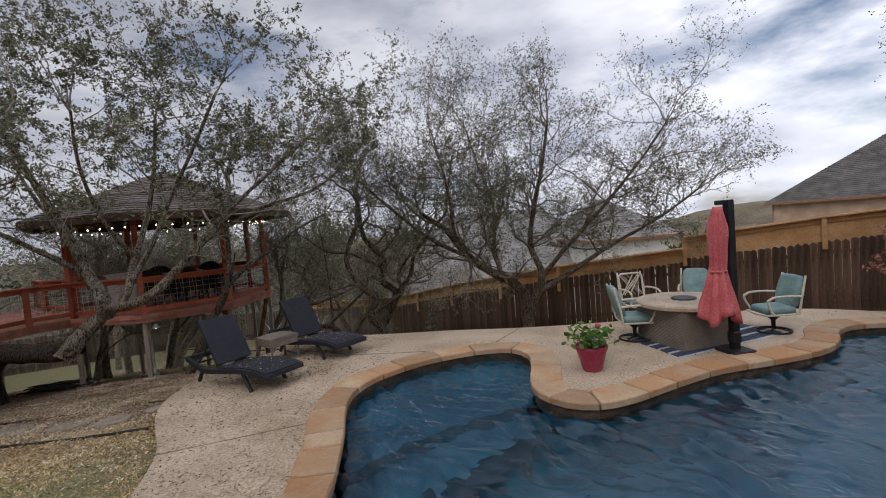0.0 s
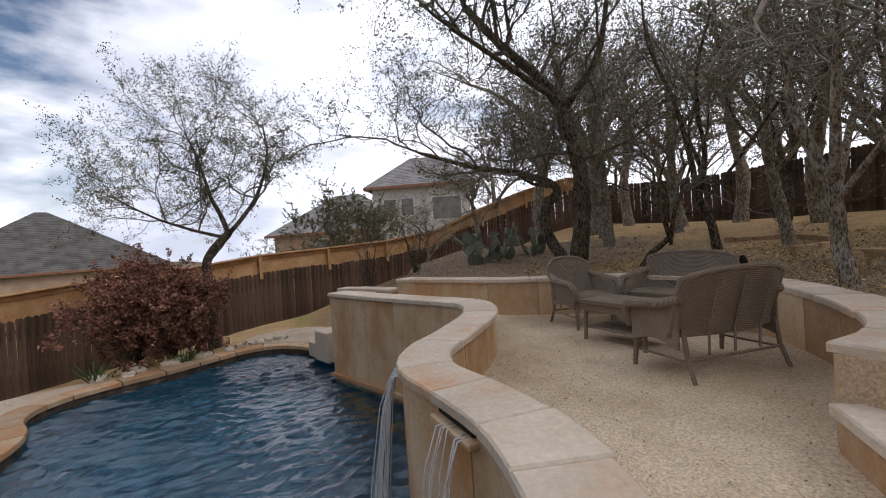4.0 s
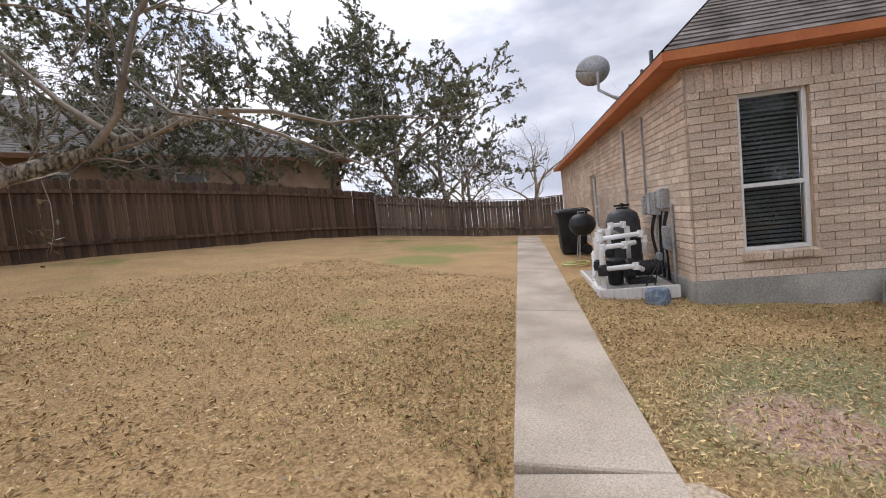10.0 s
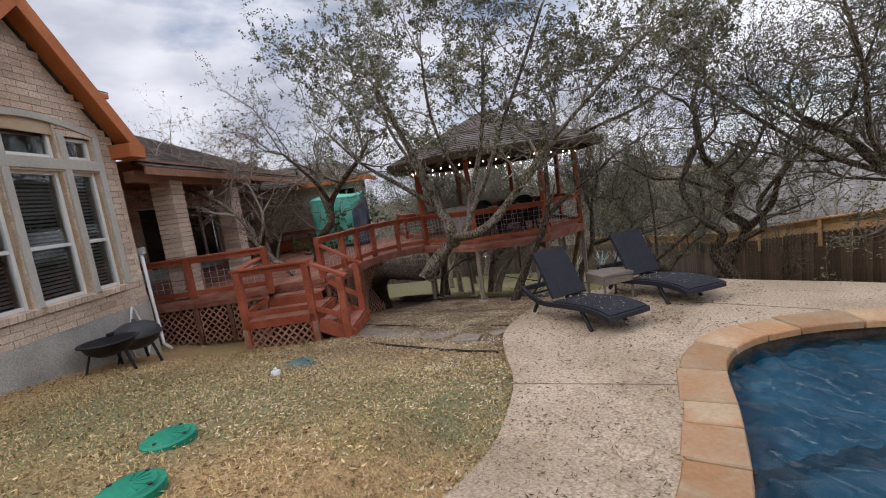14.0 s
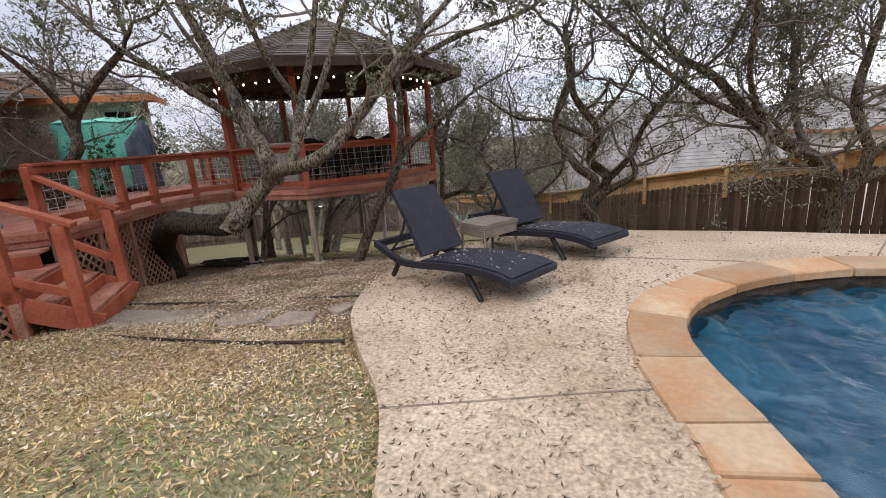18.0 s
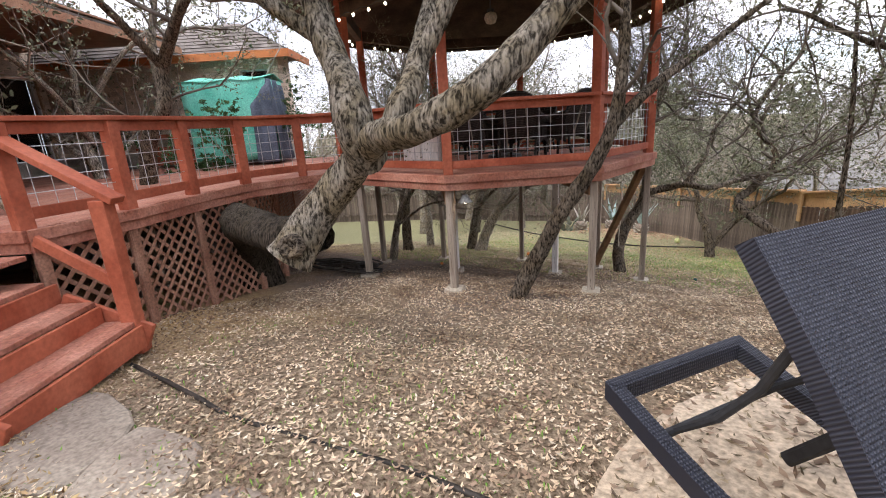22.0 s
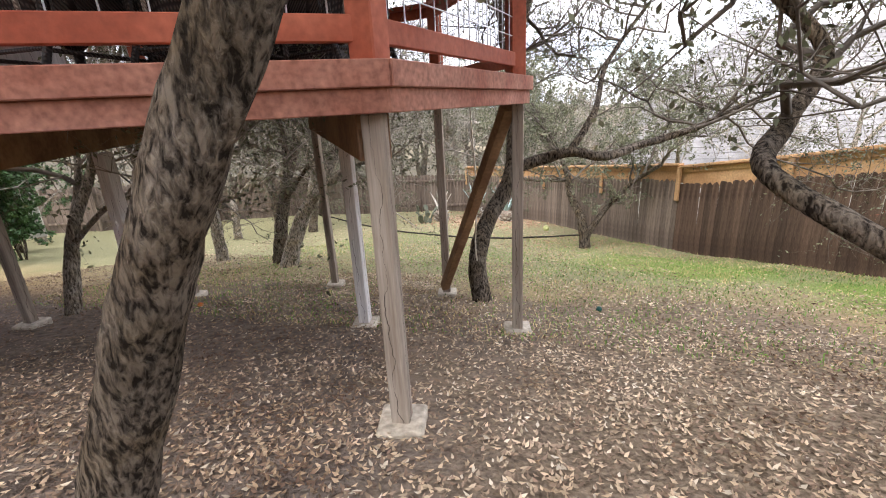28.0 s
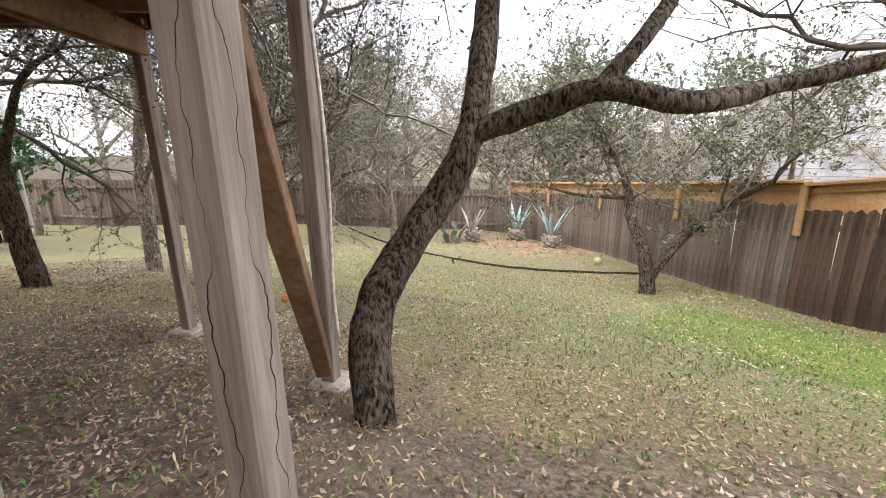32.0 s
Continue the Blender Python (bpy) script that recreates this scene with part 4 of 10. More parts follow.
def stone_wall(name, label, curve, width, z0_left, z0_right, top, cap_w, seed, cap_th=0.055):
    """A mortared wall along a curve, faced on both sides with stones and topped with flagstones."""
    r = random.Random(seed)
    w = thing(name, label, "stone wall", kind="structure")
    half = width / 2
    core_l, core_r = offset(curve, half - 0.02), offset(curve, -half + 0.02)
    k = len(curve)
    s = Shape()
    zt = top - cap_th
    vs = [(*p, z0_left) for p in core_l] + [(*p, zt) for p in core_l] + [(*p, zt) for p in core_r] + [(*p, z0_right) for p in core_r]
    fs = []
    for i in range(k - 1):
        for j in range(3):
            fs.append((j * k + i, j * k + i + 1, (j + 1) * k + i + 1, (j + 1) * k + i))
    fs += [(0, k, 2 * k, 3 * k), (k - 1, 4 * k - 1, 3 * k - 1, 2 * k - 1)]
    part("core", s.add(vs, fs), M_MORTAR, w)
    for side, z0 in ((1, z0_left), (-1, z0_right)):
        face = offset(curve, side * (half - 0.005))
        i = 0
        while i < k - 1:
            j = min(i + r.choice((4, 5, 6, 7)), k - 1)
            z = z0 - 0.02
            while z < zt - 0.02:
                h = r.choice((r.uniform(0.4, 0.75), 2.0))
                if zt - (z + h) < 0.2:
                    h = zt - z
                back = offset(curve, side * (half - 0.03))
                proud = r.uniform(0.0, 0.008)
                front = offset(curve, side * (half + proud))
                f, b = [np.array(p) for p in front[i:j + 1]], [np.array(p) for p in back[i:j + 1]]
                g = 0.004
                t0, t1 = f[1] - f[0], f[-2] - f[-1]
                f[0] = f[0] + t0 / np.linalg.norm(t0) * g
                f[-1] = f[-1] + t1 / np.linalg.norm(t1) * g
                kk = len(f)
                skew = r.uniform(-0.02, 0.02)
                zs0 = [z + g + skew * (q / (kk - 1) - 0.5) for q in range(kk)]
                zs1 = [min(z + h - g, zt) for q in range(kk)]
                vs = [(*p, a) for p, a in zip(f, zs0)] + [(*p, a) for p, a in zip(f, zs1)] + [(*p, a) for p, a in zip(b, zs1)] + [(*p, a) for p, a in zip(b, zs0)]
                fs = []
                for q in range(kk - 1):
                    for n_ in range(3):
                        fs.append((n_ * kk + q, n_ * kk + q + 1, (n_ + 1) * kk + q + 1, (n_ + 1) * kk + q))
                    fs.append((3 * kk + q, 3 * kk + q + 1, q + 1, q))
                fs += [(0, kk, 2 * kk, 3 * kk), (kk - 1, 4 * kk - 1, 3 * kk - 1, 2 * kk - 1)]
                if side > 0:
                    fs = [x[::-1] for x in fs]
                part("stone", Shape().add(vs, fs), M_STONE, w)
                z += h
            i = j
    i = 0
    while i < k - 1:
        j = min(i + r.choice((3, 4, 5)), k - 1)
        if k - 1 - j < 2:
            j = k - 1
        le, ri = offset(curve, cap_w / 2 + r.uniform(-0.012, 0.012)), offset(curve, -cap_w / 2 - r.uniform(-0.012, 0.012))
        a, b = [np.array(p) for p in le[i:j + 1]], [np.array(p) for p in ri[i:j + 1]]
        for c in (a, b):
            d0, d1 = c[1] - c[0], c[-2] - c[-1]
            c[0] = c[0] + d0 / np.linalg.norm(d0) * 0.006
            c[-1] = c[-1] + d1 / np.linalg.norm(d1) * 0.006
        s = Shape()
        s.prism([tuple(p) for p in b] + [tuple(p) for p in a[::-1]], top - cap_th, top + r.uniform(-0.004, 0.004), 0.012)
        part("cap_stone", s, M_CAP, w)
        i = j
    return w


stone_wall("wall_fall", "curving stone seat wall above the pool with flagstone cap and spouts", FALLWALL, 0.28, PATIO_Z - 0.02, -0.75, 0.82, 0.36, 1)
far_part = [p for p in FALLWALL if p[0] > 3.3]
s = Shape()
s.prism([tuple(p) for p in offset(far_part, -0.215)] + [tuple(p) for p in offset(far_part, -0.13)[::-1]], WATER_Z + 0.06, WATER_Z + 0.12, 0.01)
part("waterline_coping", s, M_COPING, bpy.data.objects["wall_fall"], "narrow stone lip above the water")
stone_wall("wall_back", "tan stone seat wall round the gravel patio", BACKWALL, 0.28, PATIO_Z - 0.05, PATIO_Z - 0.1, 0.92, 0.36, 2)
stone_wall("wall_low", "low stone wall stepping down from the patio", LOWWALL, 0.28, PATIO_Z - 0.1, PATIO_Z - 0.1, 0.63, 0.36, 3)
stone_wall("wall_end", "low stepped end of the patio wall", spline([(8.05, 1.45), (8.6, 2.1), (9.0, 2.7)], 0.15), 0.26, -0.5, -0.5, 0.72, 0.32, 5)
for p, zt in (((8.1, 2.75), 0.02), ((8.45, 3.0), -0.25)):
    s = Shape()
    s.box(pose(*p, (zt - 0.55) / 2, 0, 0, 42), 0.5, 0.45, zt + 0.55, 0.02)
    part("stone_step", s, M_CAP, None)
    tagged(scene.collection.objects[-1], "cut stone step beside the pool wall", "stone step", "steps by the pool wall")

# ---- house ----
EAVE, FND = 3.0, 0.45
house = thing("house", "pale brick house with grey shingle roof and orange trim", "house", kind="structure")
brick_w, brick_h, gap = 0.295, 0.093, 0.008
house_bricks = Shape()
brick_boxes = []


def brick_wall(p, q, z0, z1, holes=(), keep=None, pieces=None):
    """Courses of bricks on the face from p to q (outside on the right hand when going from p to q). holes: (s0, s1, z0, z1). keep(s, z): which bricks stay."""
    p, q = np.array(p[:2]), np.array(q[:2])
    length = np.linalg.norm(q - p)
    d = (q - p) / length
    out = np.array((d[1], -d[0]))
    row, z = 0, z0
    while z < z1 - 0.02:
        h = min(brick_h, z1 - z)
        s = -brick_w / 2 * (row % 2)
        while s < length - 0.01:
            a, b = max(s, 0), min(s + brick_w, length)
            spans = [(a, b)]
            for h0, h1, k0, k1 in holes:
                if z + h / 2 > k0 and z + h / 2 < k1:
                    nxt = []
                    for x, y in spans:
                        if y <= h0 or x >= h1:
                            nxt.append((x, y))
                        else:
                            if x < h0:
                                nxt.append((x, h0))
                            if y > h1:
                                nxt.append((h1, y))
                    spans = nxt
            for x, y in spans:
                if y - x < 0.04 or (keep and not keep((x + y) / 2, z + h / 2)):
                    continue
                c = p + d * (x + y) / 2
                brick_boxes.append((c, d, out, y - x - gap, h - gap, z + h / 2, pieces))
            s += brick_w
        row += 1
        z += brick_h


def wall_body(name, p, q, z0, z1, thick, holes=(), material=None, top=None):
    """A wall with openings through it, from p to q, outside on the right. top(s): its upper edge, if not level."""
    p, q = np.array(p[:2]), np.array(q[:2])
    length = np.linalg.norm(q - p)
    d = (q - p) / length
    out = np.array((d[1], -d[0]))
    xs = sorted({0.0, length, *[v for h in holes for v in h[:2]]})
    s = Shape()
    for a, b in zip(xs, xs[1:]):
        cut = sorted([(h[2], h[3]) for h in holes if h[0] <= a + 1e-6 and h[1] >= b - 1e-6])
        z = z0
        for lo, hi in cut + [(z1, z1)]:
            if lo - z > 0.01:
                c = p + d * (a + b) / 2 - out * thick / 2
                m = Matrix(((d[0], -out[0], 0, c[0]), (d[1], -out[1], 0, c[1]), (0, 0, 1, (z + lo) / 2), (0, 0, 0, 1)))
                s.box(m, b - a, thick, lo - z, 0.0)
            z = hi
    return part(name, s, material or M_MORTAR, house)


def window(parent, p, d, out, w, z0, z1, sash=True, blinds=True, arch=0.0):
    """A white window in an opening: frame, two sashes, panes and a blind behind. p: middle of the opening on the wall's face."""
    win = new("window")
    win.empty_display_size = 0.1
    tagged(win, "white-framed sash window with closed blinds" if blinds else "white-framed window light")
    win.parent = parent
    win.matrix_basis = Matrix(((d[0], -out[0], 0, p[0]), (d[1], -out[1], 0, p[1]), (0, 0, 1, z0), (0, 0, 0, 1)))
    h = z1 - z0
    fr = Shape()
    t = 0.05
    for x in (-w / 2 + t / 2, w / 2 - t / 2):
        fr.box(pose(x, 0.08, h / 2), t, 0.07, h)
    for z in ((t / 2, h - t / 2) if not sash else (t / 2, h * 0.42, h - t / 2)):
        fr.box(pose(0, 0.08, z), w - 2 * t, 0.06, t)
    part("window_frame", fr, M_WHITE, win)
    for lo, hi in (((t, h * 0.42 - t / 2), (h * 0.42 + t / 2, h - t)) if sash else ((t, h - t),)):
        g = Shape().box(pose(0, 0.085, (lo + hi) / 2), w - 2 * t, 0.006, hi - lo, 0.0)
        pn = part("pane", g, M_GLASS, win)
        pn.visible_shadow = False
    if blinds:
        bl = Shape()
        n_ = int(h / 0.055)
        for i in range(n_):
            bl.box(pose(0, 0.15, 0.04 + i * (h - 0.08) / n_, 38), w - 2 * t, 0.05, 0.003, 0.0)
        part("blind", bl, M_BLIND, win)
    # flat near-black panel paints the shade of an unlit room
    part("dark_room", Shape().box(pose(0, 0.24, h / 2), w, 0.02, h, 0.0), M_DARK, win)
    if z0 < 1.6:
        si = Shape()
        nb = max(3, int(w / 0.09))
        for i in range(nb):
            si.box(pose(-w / 2 - 0.04 + (i + 0.5) * (w + 0.08) / nb, -0.02, -0.045, 8), (w + 0.08) / nb - 0.008, 0.12, 0.085)
        part("window_sill", si, M_BRICK, win)
    return win


A1, BAY_OUT, A2 = 2.976, 0.587, 5.891
# openings: front window, bay lights, side window
front_hole = [(0.54, 1.28, 0.76, 2.6)]
bay_w = A2 - A1
bay_x = [(0.48, 0.94), (1.1, 1.84), (2.02, 2.48)]
bay_hole = [(a, b, 0.74, 2.5) for a, b in bay_x] + [(a, b, 2.68, z) for (a, b), z in zip(bay_x, (3.0, 3.14, 3.0))]
APEX = 4.56
bay_mid = 1.41


def gable_top(s):
    return EAVE - 0.12 + (1 - abs(s - bay_mid) / (bay_w / 2 + 0.15)) * 1.62


def facade(p, q, z1, holes=(), keep=None, pieces=None, fnd=FND):
    wall_body("wall", p, q, -3.0, z1, 0.22, holes)
    pp, qq = np.array(p[:2]), np.array(q[:2])
    d = (qq - pp) / np.linalg.norm(qq - pp)
    out = np.array((d[1], -d[0]))
    f = Shape()
    c = (pp + qq) / 2 + out * 0.012
    f.box(Matrix(((d[0], -out[0], 0, c[0]), (d[1], -out[1], 0, c[1]), (0, 0, 1, (fnd - 3.0) / 2), (0, 0, 0, 1))), np.linalg.norm(qq - pp) + 0.02, 0.06, fnd + 3.0, 0.004)
    part("foundation", f, M_FOUND, house)
    brick_wall(p, q, fnd, z1, holes, keep, pieces)
    return d, out


side_len = 15.2
d_f, o_f = facade(H(0, 0), H(A1, 0), EAVE, front_hole, None, "front")
facade(H(A1, 0), H(A1, BAY_OUT), EAVE)
d_b, o_b = facade(H(A1, BAY_OUT), H(A2, BAY_OUT), EAVE, bay_hole, None, "bay", FND - 0.1)
facade(H(A2, BAY_OUT), H(A2, -2.6), EAVE)
side_hole = [(side_len - 7.2, side_len - 6.3, 0.75, 2.2)]
d_s, o_s = facade(H(0, -side_len), H(0, 0), EAVE, side_hole)
d_p, o_p = facade(H(A2, -2.6), H(10.6, -2.6), EAVE, [(0.3, 1.6, 0.12, 2.3), (2.1, 4.2, 0.12, 2.3)])
d_q, o_q = facade(H(10.6, -2.6), H(14.9, -2.6), EAVE, [(0.05, 1.45, 0.12, 2.2), (2.1, 4.1, 0.12, 2.2)])
d_w, o_w = facade(H(14.9, -2.6), H(14.9, 2.75), 2.45, [(4.45, 5.15, 1.55, 2.15)])
facade(H(14.9, 2.75), H(15.7, 2.75), 2.45)
facade(H(15.7, 2.75), H(15.7, -2.6), 2.45)
# gable above the bay
g = Shape()
gl, gr = np.array(H(A1, BAY_OUT)[:2]), np.array(H(A2, BAY_OUT)[:2])
mid = gl + d_b * bay_mid
back = -np.array(o_b) * 0.22
gz = APEX - 0.02
tri = [(*gl, EAVE), (*gr, EAVE), (*mid, gz)]
g.add(tri + [(x + back[0], y + back[1], z) for x, y, z in tri], [(0, 1, 2), (5, 4, 3), (0, 2, 5, 3), (1, 4, 5, 2)])
part("gable_wall", g, M_MORTAR, house)
brick_wall(H(A1, BAY_OUT), H(A2, BAY_OUT), EAVE, APEX, [(1.1, 1.84, 2.9, 3.14)], lambda s_, z: z < gable_top(s_) - 0.02, "bay")
# soldier course under the eaves
for a0, a1, b in ((0.05, A1 - 0.05, 0.0),):
    for i in range(int((a1 - a0) / 0.1)):
        c = np.array(H(a0 + i * 0.1, b)[:2])
        brick_boxes.append((c, U, N, 0.09, 0.26, EAVE - 0.2, "soldier"))

piece_mesh = {}
shown = 0
for c, d, out, w, h, z, tag in brick_boxes:
    m = Matrix(((d[0], -out[0], 0, c[0] + out[0] * 0.006), (d[1], -out[1], 0, c[1] + out[1] * 0.006), (0, 0, 1, z), (0, 0, 0, 1)))
    if tag in ("front", "bay") and shown < 300 and 0.6 < z < 2.3 and abs(w - (brick_w - gap)) < 0.001 and abs(h - (brick_h - gap)) < 0.001:
        if "b" not in piece_mesh:
            piece_mesh["b"] = Shape().box(Matrix.Identity(4), w, 0.03, h, 0.003).mesh("brick", M_BRICKP)
        part("brick", piece_mesh["b"], None, house, at=m)
        shown += 1
    else:
        # plain five-sided bricks
        hx, hz, y0, y1 = w / 2, h / 2, -0.015, 0.01
        vs = np.array([(-hx, y0, -hz), (hx, y0, -hz), (hx, y0, hz), (-hx, y0, hz), (-hx, y1, -hz), (hx, y1, -hz), (hx, y1, hz), (-hx, y1, hz)])
        mm = np.array(m)
        proud = 0.008 if tag == "soldier" else 0.0
        vs[:, 1] -= proud
        house_bricks.add(vs @ mm[:3, :3].T + mm[:3, 3], [(0, 1, 2, 3), (4, 0, 3, 7), (1, 5, 6, 2), (3, 2, 6, 7), (4, 5, 1, 0)])
tagged(part("brickwork", house_bricks, M_BRICK, house, "pale tan brickwork in running bond"), kind="stuff")

c = np.array(H(0.91, 0)[:2])
window(house, c, d_f, o_f, 0.74, 0.76, 2.6)
for a, b in bay_x:
    window(house, np.array(H(A1 + (a + b) / 2, BAY_OUT)[:2]), d_b, o_b, b - a, 0.74, 2.5)
for (a, b), z in zip(bay_x, (3.0, 3.14, 3.0)):
    window(house, np.array(H(A1 + (a + b) / 2, BAY_OUT)[:2]), d_b, o_b, b - a, 2.68, z, False, False)
window(house, np.array(H(0, -6.75)[:2]), d_s, o_s, 0.9, 0.75, 2.2)
window(house, np.array(H(A2 + 0.95, -2.6)[:2]), d_p, o_p, 1.3, 0.12, 2.3, False, False)
for k in range(2):
    window(house, np.array(H(A2 + 2.625 + k * 1.05, -2.6)[:2]), d_p, o_p, 1.05, 0.12, 2.3, False, False)
window(house, np.array(H(11.35, -2.6)[:2]), d_q, o_q, 1.4, 0.12, 2.2, False, False)
for k in range(2):
    window(house, np.array(H(13.2 + k, -2.6)[:2]), d_q, o_q, 1.0, 0.12, 2.2, False, False)
window(house, np.array(H(14.9, 2.2)[:2]), d_w, o_w, 0.7, 1.55, 2.15, False, False)
# pale stone surround of the bay lights
s = Shape()
for x in (0.42, 1.02, 1.93, 2.55):
    s.box(house_pose(A1 + x, BAY_OUT + 0.02, 1.88), 0.11, 0.06, 2.3, 0.008)
s.box(house_pose(A1 + 1.485, BAY_OUT + 0.022, 2.59), 2.2, 0.06, 0.15, 0.008)
arc = [(0.38 + 2.2 * i / 12, 3.06 + 0.16 * math.sin(math.pi * i / 12)) for i in range(13)]
for (x0, z0), (x1, z1) in zip(arc, arc[1:]):
    s.beam(H(A1 + x0, BAY_OUT + 0.02, z0), H(A1 + x1, BAY_OUT + 0.02, z1), 0.06, 0.09, 0.006, 0.005)
part("window_surround", s, M_STUCCO, house, "pale cast-stone window surround")


def roof_plane(pts, material=M_SHING, course=0.14, thick=0.03):
    """A shingled roof face: pts are eave left, eave right, ridge right, ridge left (seen from outside). Courses step up it, and each is cut into tabs."""
    a, b, c, d = [np.array(p, float) for p in pts]
    nrm = np.cross(b - a, d - a)
    if np.linalg.norm(nrm) < 1e-6:
        nrm = np.cross(b - a, c - a)
    nrm /= np.linalg.norm(nrm)
    height = (np.linalg.norm(d - a) + np.linalg.norm(c - b)) / 2
    n_ = max(2, int(height / course))
    s = Shape()
    r = random.Random(n_)
    for i in range(n_):
        t0, t1 = i / n_, min(1, (i + 1.15) / n_)
        l0, r0, l1, r1 = a + (d - a) * t0, b + (c - b) * t0, a + (d - a) * t1, b + (c - b) * t1
        wide = np.linalg.norm(r0 - l0)
        tabs = max(1, min(60, int(wide / 0.32)))
        off = r.random() / tabs
        cuts = [0.0] + [min(1, (k + off) / tabs) for k in range(tabs + 1) if 0.01 < (k + off) / tabs < 0.99] + [1.0]
        for u0, u1 in zip(cuts, cuts[1:]):
            lift = thick + r.uniform(-0.004, 0.004)
            p = [l0 + (r0 - l0) * u0, l0 + (r0 - l0) * u1, l1 + (r1 - l1) * u1, l1 + (r1 - l1) * u0]
            top = [p[0] + nrm * lift, p[1] + nrm * lift, p[2] + nrm * 0.012, p[3] + nrm * 0.012]
            s.add(np.array(p[:2] + top), [(0, 1, 3, 2), (2, 3, 4, 5)])
    s.add(np.array([a, b, c, d]), [(0, 1, 2, 3)])
    return s


OV = 0.30
ROOF_Z = EAVE + 0.1
# main hip over the front corner, gable over the bay, long roof behind
e00 = H(-OV, OV, ROOF_Z)
apex, ridge_r, ridge_b = H(2.35, -3.0, 5.5), H(9.5, -3.0, 5.5), H(2.35, -12.5, 5.5)
part("roof", roof_plane([e00, H(6.1, OV, ROOF_Z), H(6.1, -3.0, 5.5), apex]), M_SHING, house, "grey-brown shingle roof")
part("roof", roof_plane([H(-OV, -side_len - OV, ROOF_Z), e00, apex, ridge_b]), M_SHING, house)
part("roof", roof_plane([H(9.5, -7.0, ROOF_Z), H(2.4, -7.0, ROOF_Z), apex, ridge_r]), M_SHING, house)
ga, gb = 2.62, 6.12
gm = A1 + bay_mid
gz1 = APEX + 0.13
z_e = EAVE - 0.1
part("roof", roof_plane([H(ga, -3.4, z_e), H(ga, BAY_OUT + 0.3, z_e), H(gm, BAY_OUT + 0.3, gz1), H(gm, -3.4, gz1)]), M_SHING, house)
part("roof", roof_plane([H(gb, BAY_OUT + 0.3, z_e), H(gb, -3.4, z_e), H(gm, -3.4, gz1), H(gm, BAY_OUT + 0.3, gz1)]), M_SHING, house)
# porch and wing roofs
part("roof", roof_plane([H(A2 + 0.2, 0.9, EAVE - 0.4), H(14.4, 0.9, EAVE - 0.4), H(14.4, -4.6, EAVE + 1.9), H(A2 + 0.2, -4.6, EAVE + 1.9)]), M_SHING, house)
WING_Z = 2.42
w_a, w_b, w_c, w_d = H(14.5, -6.0, WING_Z), H(14.5, 3.15, WING_Z), H(16.1, 3.15, WING_Z), H(16.1, -6.0, WING_Z)
w_p, w_q = H(15.3, -6.0, WING_Z + 0.75), H(15.3, 1.9, WING_Z + 0.75)
part("roof", roof_plane([w_a, w_b, w_q, w_p]), M_SHING, house)
part("roof", roof_plane([w_b, w_c, w_q, w_q]), M_SHING, house)
part("roof", roof_plane([w_c, w_d, w_p, w_q]), M_SHING, house)
part("fascia", Shape().beam((*w_a[:2], WING_Z - 0.04), (*w_b[:2], WING_Z - 0.04), 0.04, 0.16), M_TRIM, house)
part("fascia", Shape().beam((*w_b[:2], WING_Z - 0.04), (*w_c[:2], WING_Z - 0.04), 0.04, 0.16), M_TRIM, house)
part("soffit", Shape().box(house_pose(14.7, -0.6, WING_Z - 0.06), 0.4, 7.0, 0.02), M_TRIM, house)

# orange eaves: fascia boards and soffits
tr = Shape()
tr.beam(H(-OV, OV, EAVE + 0.055), H(A1 - 0.1, OV, EAVE + 0.055), 0.03, 0.11)
tr.beam(H(-OV, -side_len - OV, EAVE + 0.055), H(-OV, OV, EAVE + 0.055), 0.03, 0.11)
tr.beam(H(ga, BAY_OUT + 0.02, z_e), H(ga, BAY_OUT + 0.34, z_e), 0.03, 0.17)
part("fascia", tr, M_TRIM, house)
sf = Shape()
sf.box(house_pose(A1 / 2 - OV / 2, OV / 2, EAVE + 0.0), A1 + OV, OV, 0.02)
sf.box(house_pose(-OV / 2, -side_len / 2, EAVE - 0.002), OV, side_len, 0.02)
part("soffit", sf, M_TRIM, house, "orange-stained soffit")
for a in (ga, gb):
    rk = Shape()
    rk.beam(H(a, BAY_OUT + 0.32, z_e - 0.06), H(gm, BAY_OUT + 0.32, gz1 - 0.06), 0.04, 0.2, 0.005, 0.03)
    part("rake_board", rk, M_TRIM, house)
    so = Shape()
    so.beam(H(a, BAY_OUT + 0.16, z_e - 0.02), H(gm, BAY_OUT + 0.16, gz1 - 0.02), 0.32, 0.02, 0.002)
    part("soffit", so, M_TRIM, house)
    kb_ = Shape().box(house_pose(a + (0.12 if a == ga else -0.14), BAY_OUT + 0.18, z_e - 0.06), 0.36, 0.36, 0.22, 0.01)
    part("eave_return", kb_, M_TRIM, house)
pf = Shape()
pf.beam(H(A2 + 0.2, 0.92, EAVE - 0.48), H(14.4, 0.92, EAVE - 0.48), 0.04, 0.13)
pf.beam(H(A2 + 0.3, 0.55, EAVE - 0.53), H(10.6, 0.55, EAVE - 0.53), 0.2, 0.2)
part("porch_beam", pf, M_LATT, house, "brown porch beam and gutter")
part("porch_ceiling", Shape().box(house_pose(10.3, -0.9, EAVE - 0.28), 8.4, 3.4, 0.03), M_LATT, house)
for a in (7.3, 9.6):
    s = Shape()
    for i in range(25):
        s.box(house_pose(a, 0.45, 0.15 + i * 0.093), 0.40, 0.40, 0.085, 0.004)
    part("porch_column", s, M_BRICK, house, "tan brick porch column")
